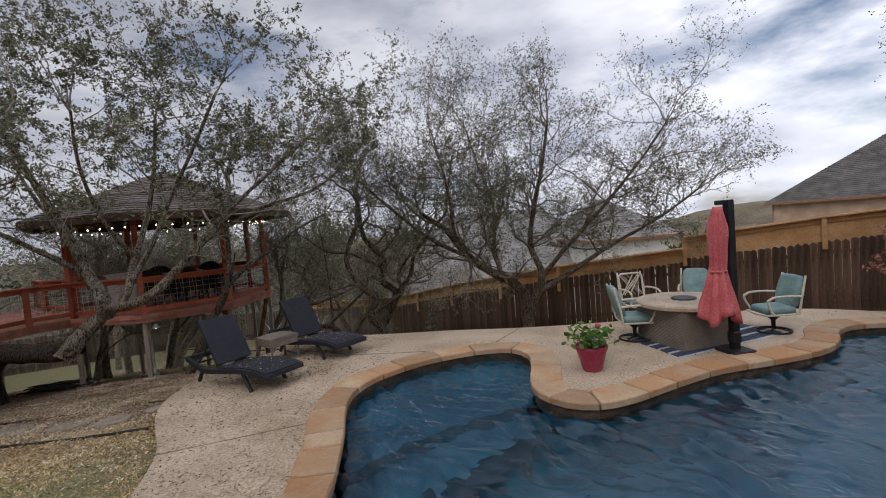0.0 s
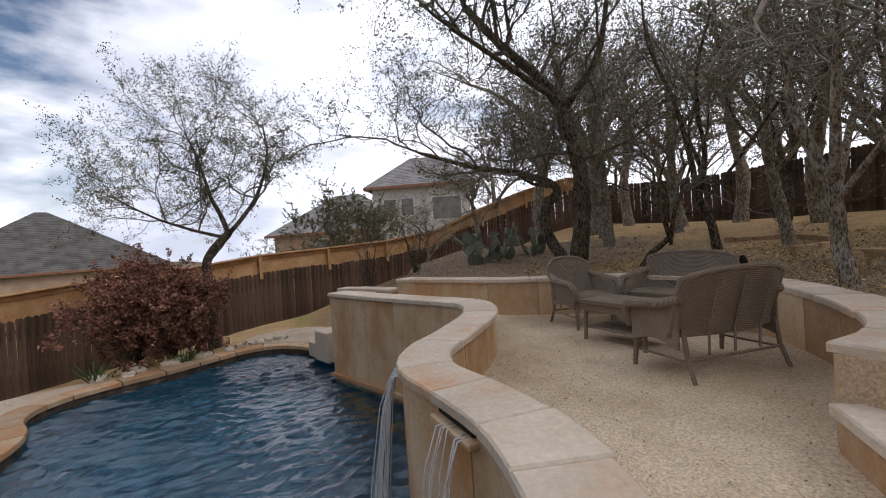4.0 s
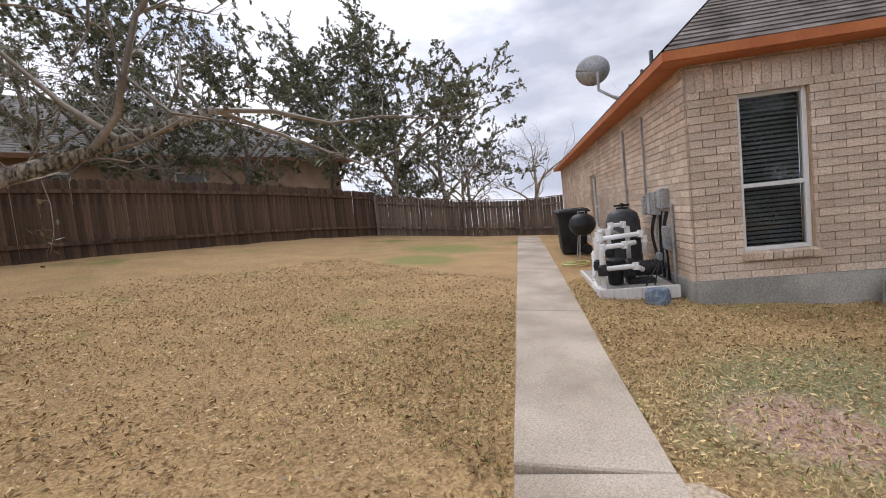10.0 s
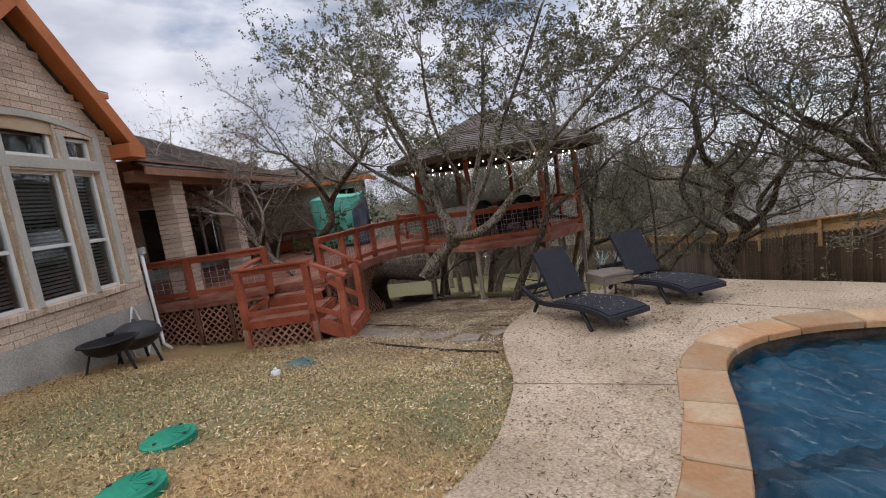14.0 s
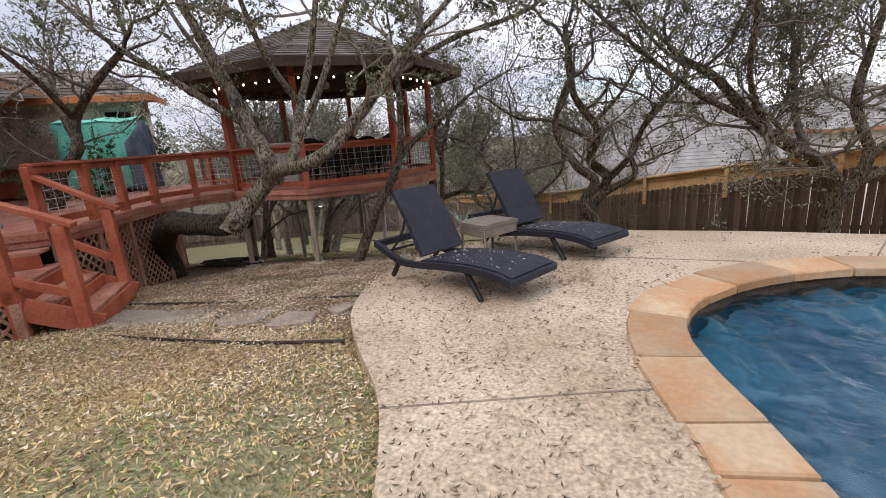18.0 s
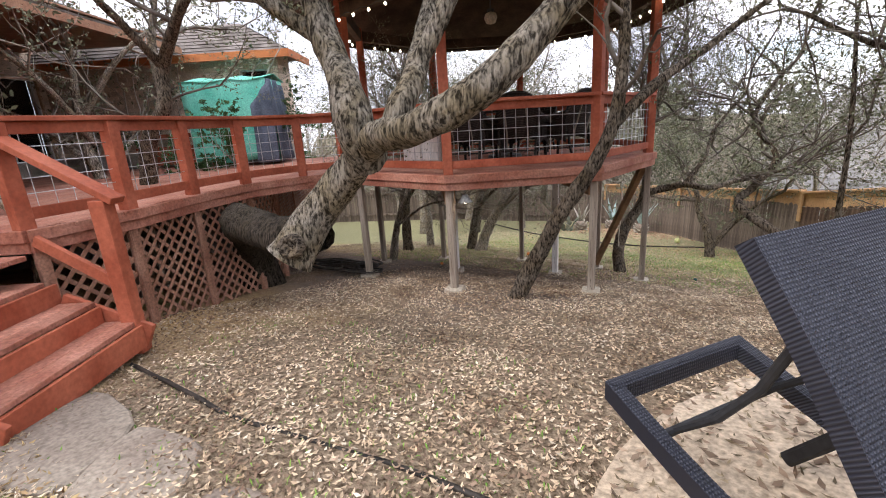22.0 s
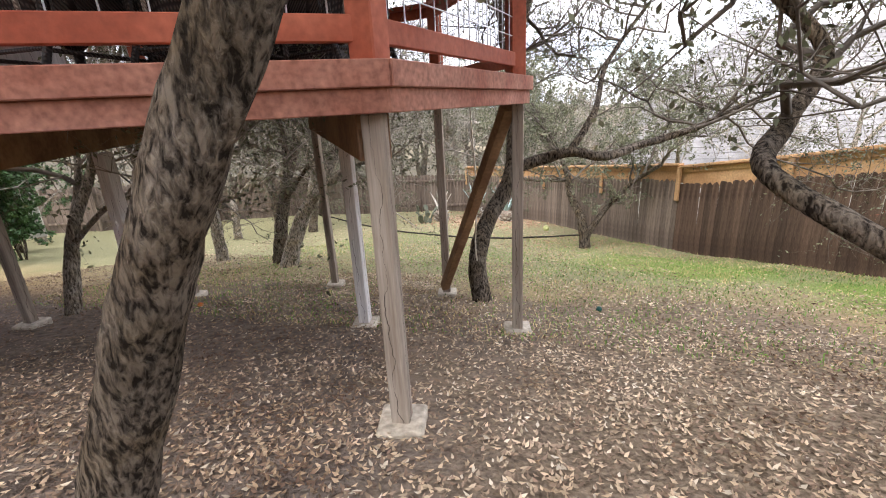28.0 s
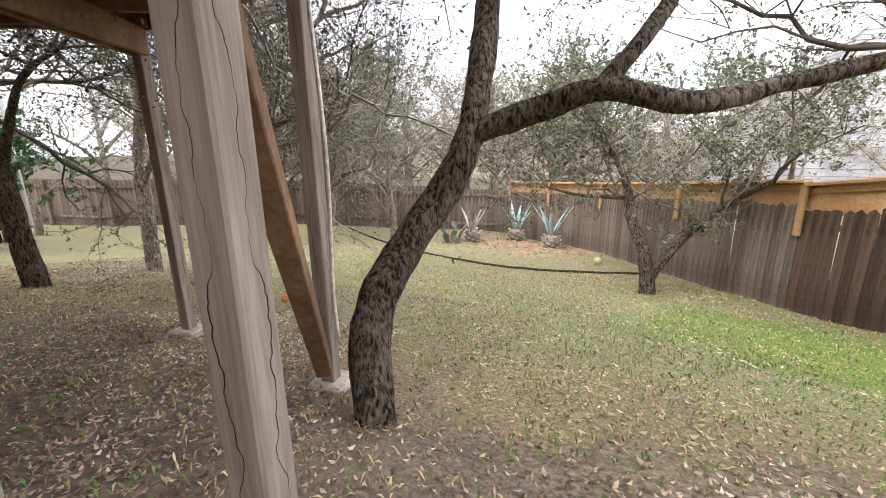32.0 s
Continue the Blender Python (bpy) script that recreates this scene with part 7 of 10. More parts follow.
# trees in the stone-edged bed
make_tree("oak_tree", "leaning grey-barked oak in the stone-edged bed", [
    ([(0.9, -3.0, 0.55), (1.02, -2.95, 1.1), (1.38, -2.75, 1.57), (1.65, -2.6, 1.85), (1.8, -2.5, 2.2), (1.98, -2.36, 2.5), (2.2, -2.15, 3.05), (2.3, -2.05, 3.6), (2.6, -1.9, 4.4)], 0.095, 0.035),
    ([(1.2, -2.85, 1.35), (1.1, -3.0, 2.0), (1.2, -3.1, 2.9), (1.1, -3.3, 3.9)], 0.055, 0.02),
    ([(1.7, -2.56, 1.95), (2.3, -2.9, 2.5), (2.8, -3.2, 2.8), (3.3, -3.3, 3.3)], 0.05, 0.02),
], 61, leaves=3, reach=1.8, density=3.3, start=0.42, lift=0.4)
make_tree("oak_tree", "forked grey-barked oak at the front of the stone-edged bed", [
    ([(0.03, -2.42, 0.5), (0.03, -2.42, 0.9), (0.0, -2.43, 1.2)], 0.088, 0.08, 0),
    ([(0.02, -2.43, 1.1), (0.03, -2.42, 1.45), (-0.03, -2.43, 1.85), (-0.12, -2.45, 2.3), (-0.2, -2.5, 3.0), (-0.2, -2.5, 3.8)], 0.055, 0.028, 0.8),
    ([(0.0, -2.43, 1.1), (-0.14, -2.44, 1.42), (-0.35, -2.45, 1.66), (-0.58, -2.46, 1.84), (-1.0, -2.4, 2.0), (-1.5, -2.3, 2.2)], 0.06, 0.02, 1.0),
    ([(-0.08, -2.44, 1.3), (-0.22, -2.45, 1.78), (-0.35, -2.47, 2.2), (-0.6, -2.5, 2.55), (-0.95, -2.5, 2.9), (-1.3, -2.6, 3.4)], 0.06, 0.025, 1.0),
], 62, leaves=2, reach=1.3, density=3.0, start=0.4)
make_tree("oak_tree", "grey-barked oak at the back of the stone-edged bed", [
    ([(0.85, -4.3, 0.6), (0.95, -4.3, 1.1), (0.93, -4.3, 1.6), (0.7, -4.35, 2.15), (0.7, -4.35, 2.4), (0.86, -4.3, 3.0), (0.9, -4.3, 3.7)], 0.10, 0.04),
    ([(0.75, -4.35, 2.3), (0.2, -4.6, 2.8), (-0.4, -4.9, 3.3)], 0.05, 0.02),
], 63, bark=M_BARK, leaves=4, reach=1.9, density=2.6, start=0.4)
make_tree("oak_tree", "low leaning oak trunk behind the stone-edged bed", [
    ([(1.9, -4.3, 0.6), (2.05, -4.2, 1.1), (2.45, -4.0, 1.7), (2.3, -4.1, 2.6), (2.4, -4.05, 3.5), (2.4, -4.1, 4.2)], 0.09, 0.035),
    ([(2.4, -4.0, 1.65), (2.9, -3.8, 2.2), (3.3, -3.7, 2.9)], 0.05, 0.02),
], 64, leaves=4, reach=2.1, density=3.2, start=0.4)
# trees through and behind the deck
make_tree("oak_tree", "small crooked tree growing up through the deck", [
    ([(-9.6, 6.5, -0.8), (-9.5, 6.5, 0.0), (-9.7, 6.3, 0.35), (-10.1, 6.1, 0.8), (-10.2, 6.0, 1.3), (-10.8, 5.8, 1.9), (-11.6, 5.4, 2.4)], 0.10, 0.03),
    ([(-10.1, 6.1, 0.9), (-9.9, 6.2, 1.5), (-10.2, 6.2, 2.2)], 0.045, 0.02),
], 71, leaves=4, reach=1.9, density=3.6, start=0.4, leaf=M_LEAFR, size=0.035)
make_tree("oak_tree", "dark oak leaning out of the deck beside the tarp", [
    ([(-11.2, 8.2, -1.2), (-10.9, 8.2, 0.1), (-10.6, 8.2, 0.7), (-10.2, 8.3, 1.1), (-10.2, 8.4, 1.6), (-9.6, 8.4, 2.1), (-8.9, 8.5, 2.6)], 0.15, 0.05),
    ([(-10.2, 8.35, 1.3), (-10.8, 8.6, 2.0), (-11.2, 9.0, 2.8)], 0.09, 0.03),
    ([(-10.2, 8.4, 1.6), (-10.0, 7.8, 2.2), (-10.2, 7.2, 2.9)], 0.06, 0.025),
], 72, bark=M_BARKD, leaves=9, reach=1.9, density=2.8, start=0.45)


# evergreen shrubs by the far wall, and the woods beyond the fences
def copies(src, spots, group):
    """Copies of a tree, turned and standing on the ground at the given plan places."""
    for i, (x, y, s) in enumerate(spots):
        m = pose(x, y, float(land(x, y)) - 0.05, 0, 0, (i * 137) % 360)
        c = copy_thing(src, m)
        c.scale = (s, s, s)
        tagged(c, group=group)


def seed_tree(seed, h, leaf, leaves, label, size=0.09, density=1.55, reach=2.3, bark=None, where=(-18, 30)):
    x, y = where
    z = float(land(x, y))
    rr = random.Random(seed)
    limbs = [([gz(x, y), (x + 0.1, y, z + h * 0.2), (x - 0.1, y + 0.1, z + h * 0.45), (x, y, z + h * 0.75)], 0.17, 0.05, 1.0)]
    for k in range(4):
        a = k * 1.57 + rr.random()
        limbs.append(([(x, y, z + h * (0.25 + 0.1 * k)), (x + math.cos(a) * h * 0.15, y + math.sin(a) * h * 0.15, z + h * (0.4 + 0.1 * k)), (x + math.cos(a) * h * 0.32, y + math.sin(a) * h * 0.32, z + h * (0.5 + 0.1 * k))], 0.08, 0.03, 1.0))
    return make_tree("woodland_tree", label, limbs, seed, bark=bark or M_BARK, leaf=leaf, leaves=leaves, size=size, density=density, reach=reach, levels=3)


wood_a = seed_tree(81, 6.0, M_LEAF, 5, "thin-leaved oak beyond the fence", where=(-16, 31))
wood_b = seed_tree(82, 6.5, M_LEAF, 14, "leafy live oak beyond the fence", 0.10, where=(-11, 33))
wood_c = seed_tree(83, 5.5, M_LEAF, 0, "bare winter tree beyond the fence", where=(-23, 27))
wood_g = seed_tree(84, 4.5, M_LEAFG, 20, "dense evergreen tree beside the fence", 0.10, 2.1, 1.5, where=(10.5, -14.5))
copies(wood_a, [(-6, 31, 1.1), (-2, 27.5, 1.0), (-21, 30, 1.2), (-27, 25, 1.1), (-31, 19, 1.1), (-13, 37, 1.3), (-13.5, 8.5, 0.9), (-15, 11.5, 1.0), (-17, 14.5, 1.0), (-3, 38, 1.2), (6, -16, 1.0), (-1.5, -16, 1.0), (14, -14.5, 1.0)], "trees beyond the fences")
wood_d = seed_tree(85, 6.5, M_LEAF, 30, "broad leafy live oak behind the corner fence", 0.11, 1.75, 2.5, where=(-7.6, -17.2))
copies(wood_d, [(-15.2, -17.6, 1.45), (-17.4, -16.4, 1.15), (-3.5, -17.4, 1.15), (-12, -18.4, 1.2), (-1.5, 34, 1.2), (-9, 36, 1.2), (-20, 34, 1.2), (18.6, 5.4, 0.68), (20.2, 4.0, 0.62)], "trees beyond the fences")
copies(wood_d, [(22, 21, 0.55), (26, 17.5, 0.55), (18.5, 23.5, 0.6), (28, 23, 0.6), (24, 26, 0.6)], "trees beyond the fences")
copies(wood_b, [(-21, -18, 0.9), (-24, 28, 1.2), (-26, 31, 1.1), (-19, 22.8, 0.75), (22, 4, 0.8), (18.5, 7.5, 0.6), (-13, 30.5, 0.9)], "trees beyond the fences")
copies(wood_c, [(-19.5, -22, 1.0), (-23, -20, 1.1), (-27, -17, 1.2), (-30, -10, 1.2), (16.5, -12.5, 0.9), (12, -15.5, 1.0), (3.5, -17, 1.0), (-17.5, 27.5, 1.0), (20, -11, 0.9)], "trees beyond the fences")
copies(wood_g, [(-15.5, -18.8, 0.6), (-13.0, 11.0, 0.7), (-23.0, 17.6, 0.7), (-21.6, 18.2, 0.75), (17, 9.6, 0.55), (8.2, 13.4, 0.55)], "evergreens by the fences")
copies(wood_c, [(-5.5, 26.8, 0.8), (-8.0, 30.0, 0.9), (-11.5, 30.5, 0.9), (-14.5, 28.6, 0.85), (-20.0, 25.8, 0.9), (-2.0, 24.5, 0.8), (1.0, 21.5, 0.8)], "trees beyond the fences")
copies(wood_a, [(-9.5, 33.5, 1.0), (-15.0, 33.0, 1.1), (-4.0, 29.0, 0.9), (-17.0, 29.8, 0.9), (-23.5, 23.6, 0.9)], "trees beyond the fences")

wood_t = seed_tree(86, 5.4, M_LEAF, 7, "grey twiggy winter oak near the fence", 0.055, 2.25, 2.2, where=(11.2, -5.4))
copies(wood_t, [(9.6, -3.1, 0.85), (13.2, -2.4, 1.25), (12.9, -0.4, 0.6), (15.0, -4.6, 1.35), (14.6, 1.2, 0.5), (7.6, -7.4, 0.95), (10.2, -8.2, 1.3), (13.4, -8.4, 1.35), (3.0, -9.4, 0.9), (19.5, -1.5, 1.1), (22.5, -4.5, 1.4), (17.2, -6.6, 1.4), (6.2, -10.2, 1.25),
                (20.5, -9.5, 1.1), (16.5, -11.8, 1.1), (8.0, -14.5, 1.1), (0.5, -14.8, 1.0), (-4.5, -15.5, 1.0)], "twiggy oaks behind the patio")
copies(wood_t, [(-11.0, 29.6, 1.15), (-14.2, 27.9, 1.1), (-17.6, 26.0, 1.1), (-20.8, 23.6, 1.1), (-24.0, 21.6, 1.1), (-7.2, 28.0, 1.1), (-4.6, 25.2, 0.9), (-13.0, 31.5, 1.35), (-18.5, 29.0, 1.3), (-9.0, 33.0, 1.3), (-3.0, 30.0, 1.0),
                (-27.0, 18.5, 1.1), (0.6, 24.5, 0.75), (-15.4, 20.2, 0.85), (-12.4, 24.0, 0.8)], "twiggy oaks round the lower yard")

# ---- neighbours beyond the fences ----
def far_house(label, cx, cy, turn, w, d, z0, eave, peak, wall_m, roof_m, ridge=0.4, windows=(), over=0.5):
    """A neighbour's house: four walls, hipped roof, windows on its front (x along the front, which faces -y in its own axes)."""
    h = thing("house", label, "house", pose(cx, cy, 0, 0, 0, turn))
    for x, y, sx, sy in ((0, -d / 2, w, 0.2), (0, d / 2, w, 0.2), (-w / 2, 0, 0.2, d - 0.2), (w / 2, 0, 0.2, d - 0.2)):
        part("wall", Shape().box(pose(x, y, (z0 + eave) / 2), sx, sy, eave - z0, 0.01), wall_m, h)
    W, D, r = w / 2 + over, d / 2 + over, w / 2 * ridge
    a, b, c, e = (-W, -D, eave), (W, -D, eave), (W, D, eave), (-W, D, eave)
    p, q = (-r, 0, peak), (r, 0, peak)
    for f in ([a, b, q, p], [b, c, q, q], [c, e, p, q], [e, a, p, p]):
        part("roof", roof_plane(f, course=0.3), roof_m, h)
    for s, t in ((a, b), (b, c), (c, e), (e, a)):
        part("fascia", Shape().beam((*s[:2], eave - 0.05), (*t[:2], eave - 0.05), 0.04, 0.16), M_LATT, h)
    for x, z, ww, hh in windows:
        fr = Shape()
        for sx in (-1, 1):
            fr.box(pose(x + sx * ww / 2, -d / 2 - 0.1, z), 0.07, 0.06, hh)
            fr.box(pose(x, -d / 2 - 0.1, z + sx * hh / 2), ww, 0.06, 0.07)
        wn_ = part("window", fr, M_WHITE, h)
        part("pane", Shape().box(pose(x, -d / 2 - 0.11, z), ww - 0.06, 0.012, hh - 0.06, 0.0), M_BLIND, wn_)
    return h


far_house("brick neighbour house with grey shingle roof behind the south fence", -1.5, -24.0, 180, 22, 11, 1.0, 4.7, 8.0, M_FARBRK, M_FARROOF, 0.6, ((4.5, 3.7, 1.0, 0.9), (0.5, 3.7, 1.0, 0.9), (-4.0, 3.7, 1.2, 0.9), (-7.5, 3.7, 1.0, 0.9)))
far_house("grey-roofed neighbour house low behind the tan fence", 4.0, 32.0, 5, 15, 10, -8, -2.6, 2.2, M_FARWALL, M_FARROOF, 0.45)
far_house("white gable end of a neighbour house", 10.5, 29.0, 5, 4.5, 8, -8, 0.0, 2.4, M_FARWALL, M_FARROOF, 0.1, ((0.5, -1.6, 0.9, 1.2),))
far_house("white neighbour house with grey roof up the slope", 31.0, 1.9, 267, 5.8, 8, -2, 5.0, 7.4, M_FARWALL, M_FARROOF, 0.35, ((-1.9, 3.7, 0.8, 1.1), (-0.8, 3.7, 0.8, 1.1), (1.6, 3.5, 1.8, 1.4)))
far_house("tan neighbour house with plain grey roof", 33.0, 8.0, 250, 7, 8, -4, 2.6, 5.4, M_FARBRK, M_FARROOF, 0.3, ((0.5, 1.7, 0.9, 0.9),))
far_house("large neighbour roof beyond the dark fence", 32.5, 31.1, -45, 13, 12, -9, 1.2, 5.7, M_FARBRK, M_FARROOFD, 0.05)
part("wall_side", Shape().box(pose(-21.6, 15.0, -1.4, 0, 0, 60), 6.0, 0.25, 3.6, 0.01), M_STUCCO)
tagged(scene.collection.objects[-1], "pale stuccoed wall at the side of the lower yard", "wall", kind="structure")

# hills on the horizon
hs_ = Shape()
hn = 90
for ring, (dist_, base, amp) in enumerate(((190, -14, 15), (330, -18, 24))):
    top, bot = [], []
    for i in range(hn + 1):
        a = radians(-20 + 160 * i / hn)
        h = base + amp * (0.55 + 0.6 * noise.noise((i * 0.11, ring * 3.0, 0)) + 0.12 * noise.noise((i * 0.7, ring, 1)))
        top.append((dist_ * math.cos(a) * 1.15, dist_ * math.sin(a) * 1.15, h))
        bot.append((dist_ * math.cos(a) * 0.8, dist_ * math.sin(a) * 0.8, -22))
    hs_.add(bot + top, [(i, i + hn + 1, i + hn + 2, i + 1) for i in range(hn)])
tagged(part("backdrop", hs_, M_HILL, smooth=True), "brushy hills on the horizon", "hills", kind="structure")

# ---- furniture and fittings ----
def weave_mat(name, dark, light, scale, rough=0.7):
    m = bpy.data.materials.new(name)
    m.use_nodes = True
    n, l = m.node_tree.nodes, m.node_tree.links
    b = n["Principled BSDF"]
    b.inputs["Roughness"].default_value, b.inputs["Specular IOR Level"].default_value = rough, 0.3
    tc = n.new("ShaderNodeTexCoord")
    waves = []
    dt = n.new("ShaderNodeVectorMath")
    dt.operation = "DOT_PRODUCT"
    dt.inputs[1].default_value = (0.75, 0.0, 0.75)
    l.new(tc.outputs["Object"], dt.inputs[0])
    sx = n.new("ShaderNodeSeparateXYZ")
    l.new(tc.outputs["Object"], sx.inputs["Vector"])
    co = n.new("ShaderNodeCombineXYZ")
    l.new(dt.outputs["Value"], co.inputs["X"])
    l.new(sx.outputs["Y"], co.inputs["Y"])
    for axis in ("X", "Y", "Z"):
        w = n.new("ShaderNodeTexWave")
        w.bands_direction = axis
        w.inputs["Scale"].default_value, w.inputs["Distortion"].default_value = scale, 0.4
        w.inputs["Detail Scale"].default_value = 3
        l.new(co.outputs["Vector"], w.inputs["Vector"])
        waves.append(w)
    a = n.new("ShaderNodeMath")
    a.operation = "MULTIPLY"
    l.new(waves[0].outputs["Fac"], a.inputs[0])
    l.new(waves[1].outputs["Fac"], a.inputs[1])
    c = n.new("ShaderNodeMath")
    c.operation = "MULTIPLY_ADD"
    l.new(waves[2].outputs["Fac"], c.inputs[0])
    c.inputs[1].default_value = 0.5
    l.new(a.outputs["Value"], c.inputs[2])
    no = n.new("ShaderNodeTexNoise")
    no.inputs["Scale"].default_value, no.inputs["Detail"].default_value = 6, 4
    l.new(tc.outputs["Object"], no.inputs["Vector"])
    d = n.new("ShaderNodeMath")
    d.operation = "MULTIPLY"
    l.new(c.outputs["Value"], d.inputs[0])
    l.new(no.outputs["Fac"], d.inputs[1])
    ra = n.new("ShaderNodeValToRGB")
    ra.color_ramp.elements[0].position, ra.color_ramp.elements[1].position = 0.05, 0.5
    ra.color_ramp.elements[0].color, ra.color_ramp.elements[1].color = (*dark, 1), (*light, 1)
    l.new(d.outputs["Value"], ra.inputs["Fac"])
    l.new(ra.outputs["Color"], b.inputs["Base Color"])
    bp = n.new("ShaderNodeBump")
    bp.inputs["Strength"].default_value, bp.inputs["Distance"].default_value = 0.8, 0.006
    l.new(c.outputs["Value"], bp.inputs["Height"])
    l.new(bp.outputs["Normal"], b.inputs["Normal"])
    return m


M_WICKER = weave_mat("weathered_wicker", (0.18, 0.14, 0.10), (0.45, 0.365, 0.28), 34)
M_CHARC = weave_mat("charcoal_wicker_weave", (0.016, 0.017, 0.025), (0.075, 0.078, 0.10), 30, 0.5)
M_DKWICK = weave_mat("dark_brown_wicker", (0.012, 0.009, 0.008), (0.075, 0.058, 0.048), 16, 0.6)
M_CREAMW = weave_mat("cream_wicker", (0.17, 0.14, 0.11), (0.40, 0.345, 0.28), 20)


def panel(fn, nu, nv, thick, shape=None):
    """A curved board: fn(u, v) gives its middle, for u and v from 0 to 1."""
    g = np.array([[fn(i / nu, j / nv) for j in range(nv + 1)] for i in range(nu + 1)], float)
    du, dv = np.gradient(g, axis=0), np.gradient(g, axis=1)
    nn = np.cross(du, dv)
    nn /= np.linalg.norm(nn, axis=2)[:, :, None] + 1e-9
    k = (nu + 1) * (nv + 1)
    vs = np.concatenate(((g + nn * thick / 2).reshape(-1, 3), (g - nn * thick / 2).reshape(-1, 3)))
    q = lambda i, j: i * (nv + 1) + j
    fs = []
    for i in range(nu):
        for j in range(nv):
            fs.append((q(i, j), q(i + 1, j), q(i + 1, j + 1), q(i, j + 1)))
            fs.append((k + q(i, j + 1), k + q(i + 1, j + 1), k + q(i + 1, j), k + q(i, j)))
    for i in range(nu):
        fs.append((q(i + 1, 0), q(i, 0), k + q(i, 0), k + q(i + 1, 0)))
        fs.append((q(i, nv), q(i + 1, nv), k + q(i + 1, nv), k + q(i, nv)))
    for j in range(nv):
        fs.append((q(0, j), q(0, j + 1), k + q(0, j + 1), k + q(0, j)))
        fs.append((q(nu, j + 1), q(nu, j), k + q(nu, j), k + q(nu, j + 1)))
    return (shape or Shape()).add(vs, fs)


def puff(sx, sy, sz, centre=(0, 0, 0), tilt=0.0):
    """A soft cushion, leaning back by tilt degrees about y."""
    vs, fs = [], []
    nu, nv = 16, 10
    m = pose(*centre, 0, tilt, 0)
    for j in range(nv + 1):
        p = math.pi * (j / nv - 0.5)
        for i in range(nu):
            a = 2 * math.pi * i / nu
            e = lambda c, k: math.copysign(abs(c) ** k, c)
            vs.append(m @ Vector((sx / 2 * e(math.cos(p), 0.35) * e(math.cos(a), 0.35), sy / 2 * e(math.cos(p), 0.35) * e(math.sin(a), 0.35), sz / 2 * e(math.sin(p), 0.7))))
    for j in range(nv):
        for i in range(nu):
            t = (i + 1) % nu
            fs.append((j * nu + i, j * nu + t, (j + 1) * nu + t, (j + 1) * nu + i))
    return Shape().add([tuple(v) for v in vs], fs)


M_LITPALE = mat("pale_dry_leaf", (0.46, 0.39, 0.29), (0.72, 0.64, 0.52), 2, 20, 0.8, 0, island=0.25, grain=0.15)


# sun loungers: x from foot to head, y across
def lounger(label, x, y, turn):
    t = thing("sun_lounger", label, "sun lounger", pose(x, y, slab_z(x, y) - 0.02, 0, 0, turn), "loungers by the pool")

    def wave(u):
        return 0.24 + 0.035 * math.sin(u * 3.6 - 0.4) - 0.025 * max(0, 0.16 - u) / 0.16 + 0.045 * max(0, 0.7 - u) / 0.7 + 0.10 * max(0, u - 1.45) / 0.42
    for s in (-1, 1):
        path = [(u, s * 0.3, wave(u) - 0.02) for u in np.linspace(0, 1.88, 21)]
        rail = panel(lambda u, v, s=s: (1.88 * u, s * 0.3, wave(1.88 * u) - 0.045 + 0.062 * v), 24, 2, 0.05)
        part("side_rail", rail, M_CHARC, t)
        for u, w in ((0.56, 0.36), (1.5, 1.64)):
            part("leg", Shape().beam((u, s * 0.27, wave(u) - 0.02), (w, s * 0.28, 0.0), 0.045, 0.05, 0.012), M_BLACK, t)
    part("seat", panel(lambda u, v: (0.02 + 1.12 * u, -0.285 + 0.57 * v, wave(0.02 + 1.12 * u) + 0.012), 22, 4, 0.035), M_CHARC, t)
    part("foot_rail", Shape().beam((0.01, -0.32, wave(0) - 0.012), (0.01, 0.32, wave(0) - 0.012), 0.05, 0.062, 0.014), M_CHARC, t)
    part("backrest", panel(lambda u, v: (1.13 + 0.40 * u, -0.275 + 0.55 * v, 0.29 + 0.61 * u + 0.02 * math.sin(u * 3.1)), 12, 4, 0.05), M_CHARC, t)
    cb = Shape()
    cb.beam((1.87, -0.32, wave(1.87) - 0.02), (1.87, 0.32, wave(1.87) - 0.02), 0.05, 0.08, 0.014)
    part("head_rail", cb, M_CHARC, t)
    for u in (1.2, 1.7):
        part("cross_bar", Shape().tube([(u, -0.29, wave(u) - 0.02), (u, 0.29, wave(u) - 0.02)], 0.014, 8), M_BLACK, t)
    for s in (-1, 1):
        part("back_stay", Shape().tube([(1.42, s * 0.2, 0.70), (1.49, s * 0.2, 0.52), (1.58, s * 0.21, 0.38), (1.7, s * 0.22, wave(1.7) - 0.02)], 0.013, 8), M_BLACK, t)
    rr = random.Random(int(x * 100))
    lv = np.array([(rr.uniform(0.08, 1.1), rr.uniform(-0.24, 0.24), 0) for _ in range(60)])
    lv[:, 2] = [wave(p[0]) + 0.036 for p in lv]
    v, q = leaf_quads(lv, 0.036, np.random.default_rng(3), 0.85, 0.26)
    tagged(part("fallen_leaves", fast_mesh("fallen_leaves", v, q, M_LITPALE), None, None, at=t.matrix_basis.copy()), "dry tan oak leaves scattered on the lounger seat", "fallen leaves", kind="stuff")
    return t


lounger("charcoal wicker sun lounger, back raised, leaves on seat", -2.29, 5.95, 148)
lounger("charcoal wicker sun lounger with back raised, beside a side table", -1.6, 7.07, 142)

